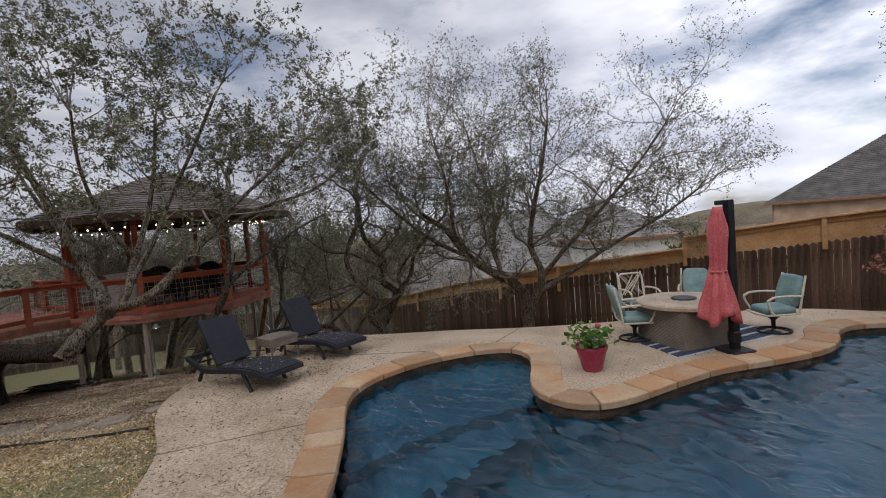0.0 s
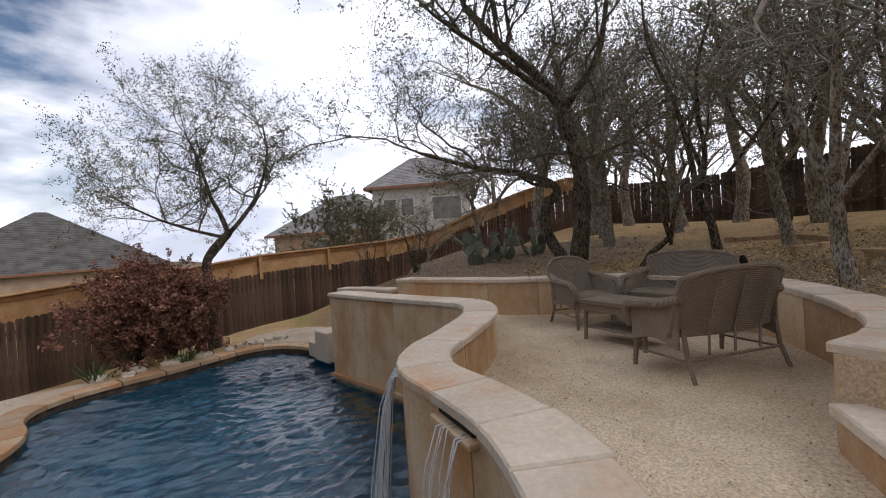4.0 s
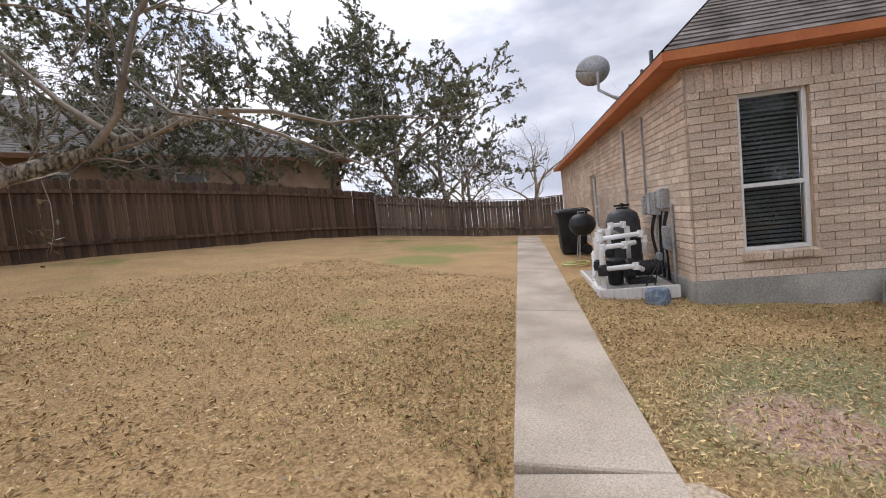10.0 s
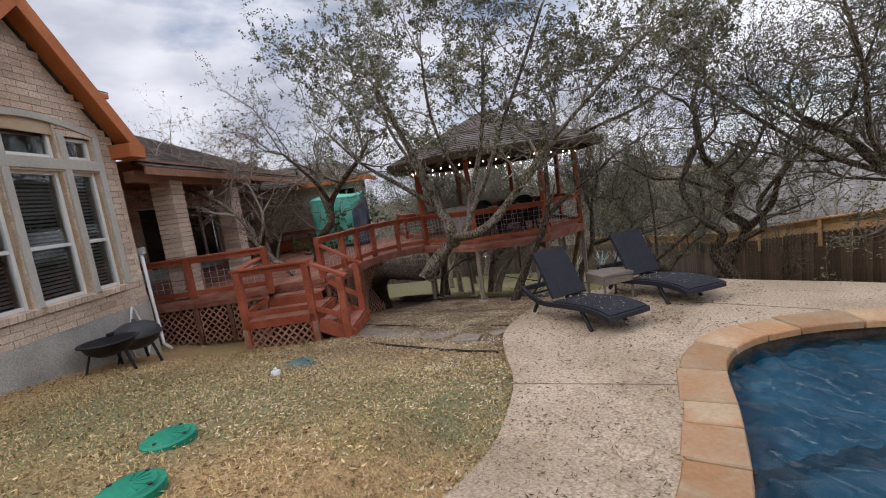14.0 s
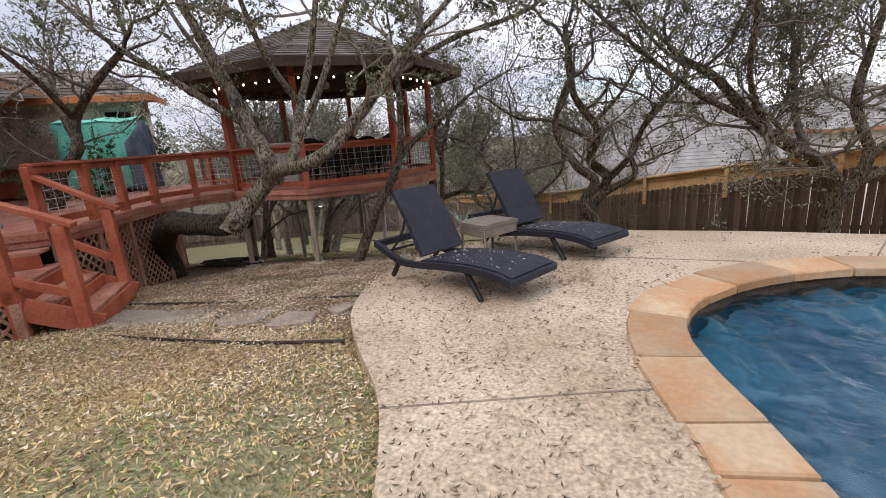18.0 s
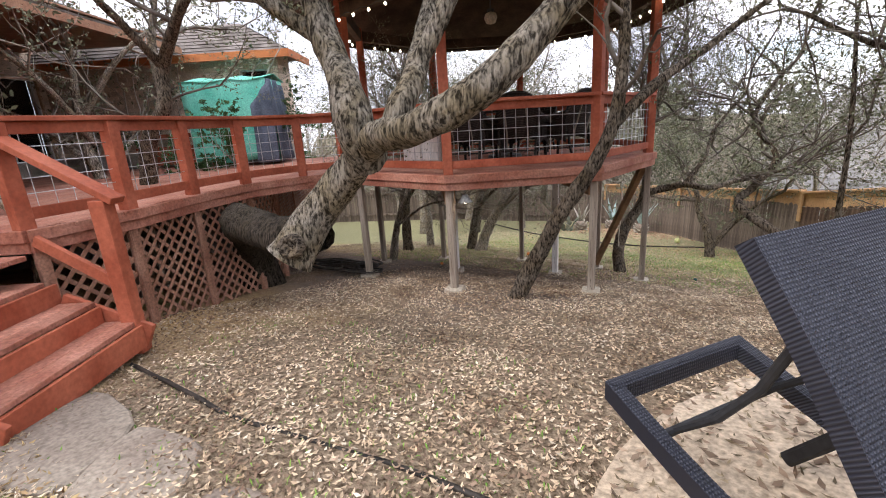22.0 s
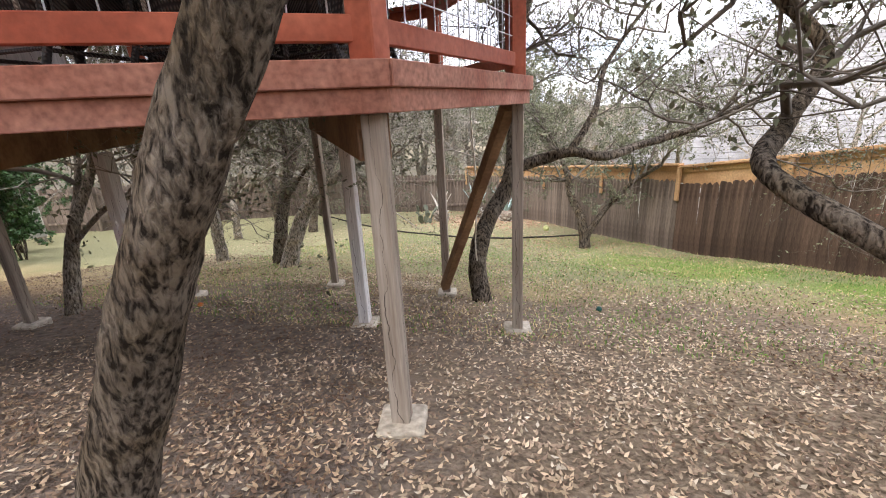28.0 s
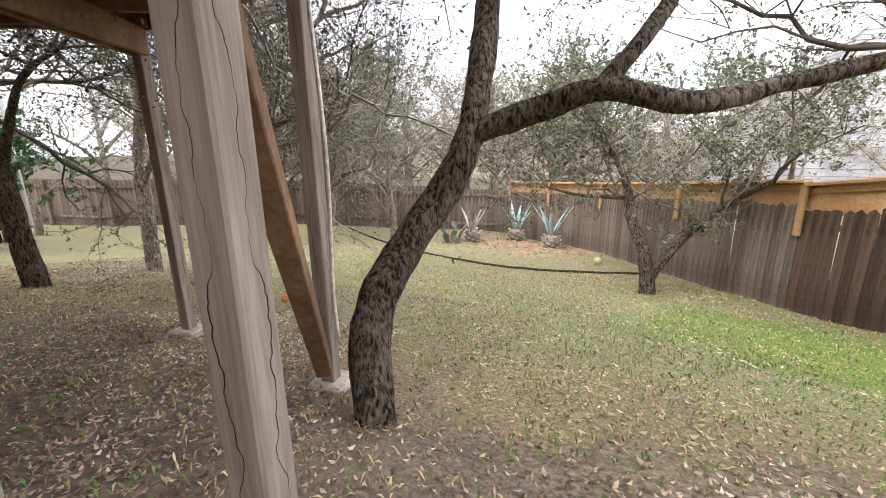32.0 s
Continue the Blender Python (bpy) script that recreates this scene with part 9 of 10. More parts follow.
ring_f = spline(RING, 0.15, True)
bedf = lambda x, y: float(land(x, y)) + 0.115 + 0.04 * noise.noise((x * 2, y * 2, 5))
mulch = tagged(part("bed_soil", sheet([tuple(p) for p in offset(ring_f, 0.02, True)], 0.12, bedf), M_CHIP), "red-brown bark mulch in the stone-edged bed", "mulch", kind="structure")
rb = np.random.default_rng(9)
mc = rb.uniform((-0.4, -4.1), (1.75, -2.3), (5200, 2))
mc = mc[inside([tuple(p) for p in ring_f], mc[:, 0], mc[:, 1])]
mz = np.array([bedf(*p) + 0.014 for p in mc])
v, q = leaf_quads(np.column_stack((mc, mz)), 0.055, rb, 0.75, 0.5)
tagged(part("mulch_chips", fast_mesh("mulch_chips", v, q, M_CHIP), None), "loose red-brown bark chips in the bed", "mulch", kind="stuff")


def rock(label, x, y, z, sx, sy, sz, seed, material=None, cat="rock", turn=0):
    bm = bmesh.new()
    bmesh.ops.create_icosphere(bm, subdivisions=3, radius=0.5)
    for w in bm.verts:
        k = 1 + 0.35 * noise.noise(Vector(w.co) * 1.7 + Vector((seed, 0, 0))) + 0.10 * noise.noise(Vector(w.co) * 6 + Vector((0, seed, 0)))
        w.co = Vector((max(-0.42, min(0.42, w.co.x * k)) * sx, max(-0.42, min(0.42, w.co.y * k)) * sy, max(-0.38, min(0.38, w.co.z * k)) * sz)) * 1.15
    me = bpy.data.meshes.new("rock")
    bm.to_mesh(me)
    bm.free()
    me.materials.append(material or M_LIME)
    tagged(part("rock", me, None, at=pose(x, y, z, 0, 0, turn)), label, cat)


rock("tan limestone rock lying in the mulch bed", 0.62, -2.62, bedf(0.62, -2.62) + 0.05, 0.26, 0.15, 0.18, 1, turn=30)
rock("tan limestone rock lying in the mulch bed", 0.92, -2.72, bedf(0.92, -2.72) + 0.05, 0.2, 0.14, 0.2, 2, turn=80)
rock("tan limestone rock lying in the mulch bed", 0.75, -2.42, bedf(0.75, -2.42) + 0.03, 0.14, 0.12, 0.12, 3)
rock("tan limestone rock lying in the mulch bed", 1.15, -2.85, bedf(1.15, -2.85) + 0.03, 0.28, 0.12, 0.12, 4, turn=-30)


def spotlight(x, y, z, turn, label="small black garden spotlight on a stake"):
    t = thing("garden_spotlight", label, "spotlight", pose(x, y, z, 0, 0, turn))
    part("stake", Shape().beam((0, 0, -0.06), (0, 0, 0.1), 0.02, 0.02, 0.003), M_BLACK, t)
    part("bracket", Shape().beam((0, 0, 0.07), (0.03, 0, 0.13), 0.03, 0.02, 0.004), M_BLACK, t)
    part("head", Shape().lathe([(0.0, -0.05), (0.03, -0.05), (0.042, 0.0), (0.048, 0.08), (0.04, 0.08), (0.036, 0.03), (0.0, 0.02)], (0, 0, 0), 16), M_BLACK, t, at=pose(0.03, 0, 0.18, 0, 25, 0))


spotlight(0.42, -2.86, bedf(0.42, -2.86), 60)
spotlight(-2.72, 10.08, float(land(-2.72, 10.08)), 120)
spotlight(5.3, -3.25, float(land(5.3, -3.25)), 90)


# plants
def blades(name, label, cat, x, y, count, length, width, material, seed, spread=0.15, droop=0.6, z=None, least=0.35):
    """A clump of long strap leaves bending outward."""
    r = random.Random(seed)
    z = float(land(x, y)) if z is None else z
    t = thing(name, label, cat, pose(x, y, z - 0.01))
    for k in range(count):
        a = k * 2.399 + r.gauss(0, 0.2)
        L = length * r.uniform(0.7, 1.1)
        up = r.uniform(least, 1.0)
        o = r.uniform(0, spread)

        def leaf(u, v, a=a, L=L, up=up, o=o):
            d = o + L * u * (0.9 - 0.5 * up) * (1 + 0.25 * u)
            h = L * (u * (0.35 + 0.75 * up) - droop * 0.5 * u * u * (1.2 - up))
            w = width * (1 - u ** 1.6) * (0.55 + 0.45 * min(1, u * 5)) * (v - 0.5)
            return (math.cos(a) * d - math.sin(a) * w, math.sin(a) * d + math.cos(a) * w, h + abs(v - 0.5) * width * 0.35)
        part("leaf", panel(leaf, 6, 2, 0.004 if width < 0.05 else 0.012), material, t, smooth=True)
    return t


M_STRAP = mat("strap_leaf", (0.03, 0.07, 0.02), (0.08, 0.15, 0.045), 3, 30, 0.5, 0.1)
M_SCALE = mat("bleached_agave_scale", (0.30, 0.26, 0.21), (0.62, 0.58, 0.50), 6, 40, 0.8, 0.3, rand=0.25)
for k, (px, py) in enumerate(((-7.5, 25.35), (-8.95, 26.3), (-9.95, 24.9))):
    ag = blades("agave", "upright pale blue agave on a scaly trimmed base" if k < 2 else "small bleached agave beside a cactus", "agave", px, py, 8 if k < 2 else 6, 0.95 if k < 2 else 0.8, 0.17, M_AGAVE if k < 2 else M_SCALE, 1 + k, 0.1, 0.05, float(land(px, py)) + 0.36, 0.82)
    part("core", Shape().lathe([(0.05, -0.4), (0.2, -0.36), (0.27, -0.2), (0.24, -0.02), (0.1, 0.08), (0.001, 0.09)], (0, 0, 0), 14), M_DIRT, ag, "dark trimmed heart", True)
    for j in range(34):
        an, hh = j * 2.4, -0.34 + 0.4 * j / 34
        rad = 0.21 + 0.07 * math.sin((hh + 0.4) * 6.5)
        part("scale", Shape().box(pose(rad * math.cos(an), rad * math.sin(an), hh, 0, -35, math.degrees(an)), 0.11, 0.09, 0.03, 0.012), M_SCALE, ag)
blades("strap_plant", "dark green strap-leaved clump in the edged bed", "plant", -2.2, 10.3, 60, 0.5, 0.022, M_STRAP, 3, 0.2, 1.5)
blades("strap_plant", "dark green strap-leaved clump in the edged bed", "plant", -1.75, 10.0, 60, 0.5, 0.022, M_STRAP, 4, 0.2, 1.5)
for k, (px, py) in enumerate(((-2.85, 9.75), (-2.95, 10.35), (-2.45, 9.62), (-2.6, 10.5), (-2.1, 9.7), (-2.95, 10.75))):
    blades("green_sprout", "young green bulb shoots in the edged bed", "plant", px, py, 16, 0.26, 0.018, M_BLADEG, 10 + k, 0.08, 0.3)
blades("spiky_plant", "grey-green spiky plant among pale rocks", "plant", 7.35, 6.75, 30, 0.45, 0.03, M_STRAP, 30, 0.1, 0.2, -0.5)
blades("spiky_plant", "grey-green spiky plant among pale rocks", "plant", 8.35, 5.75, 24, 0.35, 0.03, M_STRAP, 31, 0.1, 0.2, -0.5)
for k in range(12):
    rx, ry = 7.4 + 0.24 * k + 0.1 * math.sin(k * 5), 6.6 - 0.19 * k + 0.12 * math.cos(k * 3)
    rock("pale limestone rock beside the pool coping", rx, ry, -0.46, 0.3 + 0.08 * math.sin(k * 7), 0.22, 0.16, 40 + k, M_ROCK, turn=k * 40)


def shrub(label, x, y, z, h, wide, seed, leaf, leaves, size, stems=14, bark=None, name="shrub", density=3.2, reach=0.8):
    r = random.Random(seed)
    limbs = []
    for k in range(stems):
        a = k * 2.4 + r.random()
        d = wide * r.uniform(0.15, 0.75)
        limbs.append(([(x + math.cos(a) * 0.06, y + math.sin(a) * 0.06, z), (x + math.cos(a) * d * 0.5, y + math.sin(a) * d * 0.5, z + h * r.uniform(0.3, 0.45)), (x + math.cos(a) * d, y + math.sin(a) * d, z + h * r.uniform(0.5, 0.85))], 0.016, 0.006, 1.0))
    return make_tree(name, label, limbs, seed, bark=bark or M_BARKD, leaf=leaf, leaves=leaves, size=size, reach=reach, density=density, start=0.15, levels=2, category="shrub")


M_RUST = mat("rusty_dry_leaf", (0.15, 0.06, 0.04), (0.36, 0.18, 0.12), 2, 20, 0.7, 0, island=0.45, grain=0.2)
for k, (sx, sy, sh, sw) in enumerate(((8.15, 6.75, 1.3, 0.8), (8.6, 6.15, 1.75, 0.8), (8.95, 5.6, 1.2, 0.5), (8.7, 6.9, 1.9, 0.8))):
    shrub("red-brown leaved shrub thicket behind the pool rocks", sx, sy, -0.55, sh, sw, 90 + k, M_RUST, 20, 0.07, 14, density=4.2, reach=0.7)
shrub("leafless pink-grey crepe myrtle clump near the fence", -0.63, 14.94, float(land(-0.63, 14.94)) - 0.03, 2.2, 0.7, 97, M_LEAFR, 2, 0.03, 12)
shrub("dry leafless shrub in front of the fence", 9.9, 1.2, float(land(9.9, 1.2)) - 0.03, 1.3, 0.8, 98, M_LEAFR, 3, 0.04, 10)
shrub("dry leafless shrub in front of the fence", 10.6, 2.4, float(land(10.6, 2.4)) - 0.03, 1.2, 0.8, 99, M_LEAFR, 3, 0.04, 10)
for k, (sx, sy, sh) in enumerate(((-18.1, 14.1, 3.4), (-18.2, 14.9, 3.6), (-18.0, 15.8, 3.4), (-20.6, 14.7, 3.8), (-20.4, 15.8, 3.8), (-20.1, 16.9, 3.4))):
    shrub("dark evergreen shrub against the garden wall", sx, sy, float(land(sx, sy)) - 0.03, sh, 0.9, 110 + k, M_LEAFG, 20, 0.11, 9, density=3.6)


def prickly_pear(x, y, z, seed):
    r = random.Random(seed)
    t = thing("prickly_pear", "grey-green prickly pear cactus behind the patio wall", "cactus", pose(x, y, z))

    def pad(base, direction, size):
        m = look(tuple(base), tuple(Vector(base) - direction)) @ pose(0, 0, size * 0.5, 0, 0, r.uniform(0, 180))
        s = Shape()
        nv = [(math.cos(a) * size * 0.36, 0.0, math.sin(a) * size * 0.5) for a in np.linspace(0, 2 * math.pi, 13)[:-1]]
        top, bot = [(p[0], 0.02, p[2]) for p in nv], [(p[0], -0.02, p[2]) for p in nv]
        mm = np.array(m)
        vs = np.array(top + bot) @ mm[:3, :3].T + mm[:3, 3]
        s.add(vs, [tuple(range(12))[::-1], tuple(range(12, 24))] + [(i, (i + 1) % 12, 12 + (i + 1) % 12, 12 + i) for i in range(12)])
        part("pad", s, M_CACT, t, smooth=False)
        return Vector(base) + direction * size * 0.95
    for k in range(5):
        a = k * 1.26 + r.random()
        p = Vector((math.cos(a) * 0.12, math.sin(a) * 0.12, -0.03))
        d = Vector((math.cos(a) * 0.5, math.sin(a) * 0.5, 1)).normalized()
        for j in range(3):
            p = pad(p, d, r.uniform(0.2, 0.3))
            d = (d + Vector((r.gauss(0, 0.4), r.gauss(0, 0.4), 0.2))).normalized()


for k, (px, py) in enumerate(((8.7, -0.2), (9.1, -0.7), (9.4, -1.4))):
    prickly_pear(px, py, float(land(px, py)), k)
prickly_pear(-10.35, 24.2, float(land(-10.35, 24.2)), 9)


def ball(label, x, y, r, material, z=None, cat="ball"):
    z = float(land(x, y)) if z is None else z
    tagged(part("ball", Shape().lathe([(r * math.cos(p), r * math.sin(p)) for p in np.linspace(-1.57, 1.57, 13)], (0, 0, 0), 20), material, at=pose(x, y, z + r * 0.92), smooth=True), label, cat)


ball("orange fallen fruit lying among the leaves", -8.32, 15.54, 0.045, M_ORANGE, cat="orange")
ball("orange fallen fruit lying among the leaves", -8.63, 12.59, 0.032, M_ORANGE, cat="orange")
ball("orange fallen fruit lying among the leaves", -8.59, 12.07, 0.032, M_ORANGE, cat="orange")
ball("dark green ball lying in the grass", -4.36, 13.45, 0.03, mat("dark_green_rubber", (0.01, 0.05, 0.04), (0.03, 0.09, 0.07), 3, 30, 0.5, 0.1))
M_YEL = mat("yellow_rubber", (0.45, 0.47, 0.18), (0.55, 0.56, 0.25), 3, 30, 0.5, 0.1)
ball("faded yellow ball at the edge of the far bed", -5.8, 23.0, 0.10, M_YEL)
hp = thing("hose_pile", "tangled pile of black drip hose on bare dirt", "hose", pose(-9.15, 10.1, float(land(-9.15, 10.1))))
rr = random.Random(8)
for k in range(26):
    a0, rad = rr.uniform(0, 6.28), rr.uniform(0.25, 0.6)
    cx, cy = rr.gauss(0, 0.28), rr.gauss(0, 0.14)
    pts = [(cx + rad * math.cos(a) * 1.25, cy + rad * math.sin(a) * 0.5) for a in np.linspace(a0, a0 + rr.uniform(2, 5), 16)]
    gz0 = float(land(-9.15, 10.1))
    part("hose", Shape().tube([(p[0], p[1], float(land(p[0] - 9.15, p[1] + 10.1)) - gz0 + 0.03 + 0.007 * k * math.exp(-((p[0] - cx) ** 2))) for p in pts], 0.014, 6), M_HOSE, hp, smooth=True)

# ---- things along the house ----
def ground_h(a, b):
    return float(land(*H(a, b)[:2]))


# electrical disconnect on the front wall
eb = thing("electrical_box", "two grey electrical boxes with conduits on the brick wall", "electrical box", house_pose(2.1, 0.0, 0.0))
for k, (x, w) in enumerate(((-0.065, 0.12), (0.075, 0.13))):
    part("box", Shape().box(pose(x, -0.075, 0.66), w, 0.11, 0.25 - 0.03 * k, 0.008), M_GREY, eb)
    part("lid", Shape().box(pose(x, -0.135, 0.66), w - 0.015, 0.012, 0.2, 0.004), M_GREY, eb)
for x, z in ((-0.09, 0.3), (-0.03, 0.28), (0.09, 0.3)):
    part("conduit", Shape().tube([(x, -0.07, 0.56), (x + 0.02, -0.08, 0.42), (x + 0.03, -0.1, -0.12)], 0.014, 8), M_GREY, eb)
gb = ground_h(2.0, 0.25)
cb = thing("concrete_block", "hollow grey concrete block standing by the wall", "concrete block", house_pose(2.02, 0.27, gb - 0.03))
part("shell", Shape().box(pose(0, -0.09, 0.17), 0.40, 0.035, 0.34, 0.006).box(pose(0, 0.09, 0.17), 0.40, 0.035, 0.34, 0.006).box(pose(0, 0, 0.325), 0.40, 0.145, 0.035, 0.005).box(pose(0, 0, 0.16), 0.40, 0.145, 0.03, 0.005).box(pose(-0.08, 0, 0.16), 0.03, 0.145, 0.3, 0.005), M_FOUND, cb)
wp = thing("drain_pipe", "short white plastic cleanout pipe at the wall foot", "pipe", house_pose(2.5, 0.28, gb))
part("riser", Shape().tube([(0, 0, -0.05), (0, 0, 0.2)], 0.04, 14).lathe([(0.05, 0.16), (0.052, 0.24), (0.04, 0.25), (0.0, 0.25)], (0, 0, 0), 14), M_PVC, wp, smooth=True)
part("elbow", Shape().tube([(-0.16, -0.02, 0.03), (-0.08, -0.02, 0.035), (-0.02, -0.01, 0.03)], 0.035, 10), M_PVC, wp, smooth=True)


# black fire bowl and domed fire pit
def bowl(name, label, a, b, dome):
    t = thing(name, label, "fire pit", house_pose(a, b, ground_h(a, b) - 0.01))
    part("bowl", Shape().lathe([(0.001, 0.24), (0.15, 0.25), (0.26, 0.32), (0.31, 0.42), (0.35, 0.425), (0.35, 0.44), (0.30, 0.44), (0.24, 0.34), (0.001, 0.28)], (0, 0, 0), 28), M_DKGREY if dome else M_BLACK, t, smooth=True)
    for k in range(3):
        an = k * 2.094 + 0.4
        part("leg", Shape().beam((0.22 * math.cos(an), 0.22 * math.sin(an), 0.33), (0.33 * math.cos(an), 0.33 * math.sin(an), 0.0), 0.04, 0.02, 0.004), M_BLACK, t)
    part("handle", Shape().box(pose(0.06, 0, 0.5), 0.1, 0.05, 0.05, 0.012), M_BLACK, t)
    if dome:
        part("mesh_dome", Shape().lathe([(0.32, 0.445), (0.31, 0.5), (0.26, 0.57), (0.16, 0.62), (0.03, 0.64), (0.02, 0.68), (0.001, 0.685)], (0, 0, 0), 28), M_DKGREY, t, "dark mesh spark guard", True)
    return t


bowl("fire_bowl", "black steel fire bowl on three legs", 4.3, 1.1, False)
bowl("fire_pit", "dark grey fire pit with domed spark guard", 4.95, 1.0, True)
hs = thing("garden_hose", "loop of white hose standing by the wall", "hose", house_pose(5.35, 0.72, ground_h(5.35, 0.72)))
part("loop", Shape().tube([(0.2 * math.cos(a) * (0.8 if a < 4 else 1), 0.04 * math.sin(2 * a), 0.42 + 0.42 * math.sin(a)) for a in np.linspace(-1.3, 4.3, 26)], 0.016, 8), M_PVC, hs, smooth=True)
dp = thing("downpipe", "white rain pipe at the corner of the bay", "downpipe", house_pose(5.96, 0.62, 0.0))
part("pipe", Shape().tube([(0, 0, 1.15), (0, -0.01, 0.4), (0.02, -0.02, ground_h(5.96, 0.62) + 0.15), (0.04, -0.14, ground_h(5.96, 0.62) + 0.03)], 0.028, 10), M_PVC, dp, smooth=True)
part("tap_box", Shape().box(pose(0, -0.02, 1.2), 0.1, 0.09, 0.12, 0.01), M_GREY, dp)

# pool equipment on its pad beside the house
PZ = ground_h(-0.6, -1.2) + 0.12


def Q(a, b, z):
    return (a + 0.6, -(b + 1.2), z)


eq = thing("equipment_pad", "wooden-edged concrete pad for the pool equipment", "equipment pad", house_pose(-0.6, -1.2, PZ))
part("slab", Shape().box(pose(0, 0, -0.1), 0.92, 1.9, 0.2, 0.01), M_FOUND, eq)
part("edge_board", Shape().beam((-0.48, -0.98, -0.06), (0.48, -0.98, -0.06), 0.04, 0.16), M_POST, eq)
part("edge_board", Shape().beam((-0.48, -0.98, -0.06), (-0.48, 0.9, -0.06), 0.04, 0.16), M_POST, eq)
fl = thing("pool_filter", "dark grey pool filter tank with black clamp lid", "pool filter", house_pose(-0.42, -1.75, PZ))
part("tank", Shape().lathe([(0.0, 0.02), (0.24, 0.02), (0.26, 0.1), (0.26, 0.46), (0.275, 0.5), (0.275, 0.54), (0.26, 0.57), (0.255, 0.8), (0.22, 0.93), (0.12, 1.0), (0.001, 1.01)], (0, 0, 0), 32), M_DKGREY, fl, smooth=True)
part("clamp_band", Shape().lathe([(0.28, 0.495), (0.29, 0.505), (0.29, 0.535), (0.28, 0.545)], (0, 0, 0), 32), M_BLACK, fl)
part("top_valve", Shape().lathe([(0.09, 0.99), (0.09, 1.03), (0.03, 1.04), (0.03, 1.09), (0.001, 1.1)], (0, 0, 0), 16), M_BLACK, fl)
part("handle", Shape().beam((-0.12, 0, 1.06), (0.12, 0, 1.06), 0.03, 0.03, 0.008), M_BLACK, fl)
pu = thing("pool_pump", "black pool pump with ribbed motor and strainer pot", "pump", house_pose(-0.5, -0.65, PZ))
part("motor", Shape().lathe([(0.0, -0.2), (0.09, -0.2), (0.1, -0.18), (0.1, 0.14), (0.085, 0.16), (0.0, 0.16)], (0, 0, 0), 22), M_BLACK, pu, at=pose(0.12, 0, 0.2, 0, 90, 0))
for k in range(7):
    part("rib", Shape().lathe([(0.1, -0.004), (0.112, -0.004), (0.112, 0.004), (0.1, 0.004)], (0, 0, 0), 22), M_BLACK, pu, at=pose(0.0 + k * 0.04, 0, 0.2, 0, 90, 0))
part("volute", Shape().lathe([(0.0, -0.06), (0.13, -0.06), (0.15, -0.02), (0.13, 0.06), (0.0, 0.06)], (0, 0, 0), 22), M_BLACK, pu, at=pose(-0.12, 0, 0.2, 0, 90, 0))
part("strainer_pot", Shape().lathe([(0.0, 0.02), (0.1, 0.02), (0.11, 0.3), (0.13, 0.31), (0.13, 0.35), (0.05, 0.37), (0.0, 0.37)], (-0.3, 0, 0), 22), M_BLACK, pu)
part("foot", Shape().box(pose(0.02, 0, 0.035), 0.36, 0.2, 0.07, 0.01), M_BLACK, pu)
pp = thing("pool_pipework", "white plastic pool pipes with elbows and black valves", "pipework", house_pose(-0.6, -1.2, PZ))
runs = (((-1.02, -0.32, -0.12), (-1.02, -0.32, 0.5), (-1.0, -0.35, 0.56), (-0.7, -0.45, 0.56), (-0.55, -0.5, 0.58)), ((-1.04, -0.5, -0.1), (-1.04, -0.5, 0.6), (-1.0, -0.52, 0.66), (-0.45, -0.6, 0.68), (-0.4, -0.64, 0.6), (-0.4, -0.66, 0.4)),
        ((-1.02, -0.7, -0.1), (-1.02, -0.7, 0.62), (-0.98, -0.75, 0.7), (-0.9, -1.0, 0.72), (-0.7, -1.35, 0.7), (-0.55, -1.5, 0.62)), ((-0.8, -0.95, 0.05), (-0.8, -0.95, 0.72), (-0.76, -0.97, 0.8), (-0.58, -1.0, 0.8), (-0.52, -1.05, 0.72), (-0.52, -1.05, 0.3)),
        ((-1.05, -0.3, 0.0), (-1.05, -0.9, 0.0), (-1.03, -1.0, 0.05), (-1.0, -1.0, 0.45)), ((-0.98, -0.3, 0.28), (-0.6, -0.35, 0.28), (-0.5, -0.4, 0.22)), ((-0.85, -0.28, -0.02), (-1.05, -0.28, -0.02), (-1.08, -0.32, -0.02), (-1.08, -0.8, -0.02)),
        ((-0.97, -0.52, 0.34), (-0.97, -1.3, 0.34), (-0.9, -1.4, 0.34), (-0.66, -1.6, 0.34)))
for run in runs:
    part("pipe", Shape().tube([Q(*p) for p in run], 0.033, 12), M_PVC, pp, smooth=True)
    for p in run[1:-1]:
        part("coupling", Shape().lathe([(0.001, -0.045), (0.042, -0.045), (0.042, 0.045), (0.001, 0.045)], (0, 0, 0), 12), M_PVC, pp, at=Matrix.Translation(Q(*p)))
for p in ((-1.02, -0.32, 0.25), (-1.04, -0.5, 0.3), (-0.8, -0.95, 0.4)):
    part("valve", Shape().lathe([(0.0, -0.06), (0.06, -0.06), (0.07, 0.0), (0.06, 0.06), (0.03, 0.09), (0.0, 0.09)], (0, 0, 0), 14), M_BLACK, pp, at=Matrix.Translation(Q(*p)))
for k in range(2):
    ca = spline([Q(-0.5 + 0.1 * k, -0.3, 0.02), Q(-0.25, -0.5, 0.3), Q(-0.1, -0.8 - 0.1 * k, 0.15), Q(-0.04, -0.95 - 0.1 * k, 0.8)], 0.08)
    part("cable", Shape().tube(ca, 0.009, 6), M_BLACK, pp, smooth=True)
pn = thing("control_panels", "grey control panels with black cables on the side wall", "electrical box", house_pose(0.0, -1.0, 0.0))
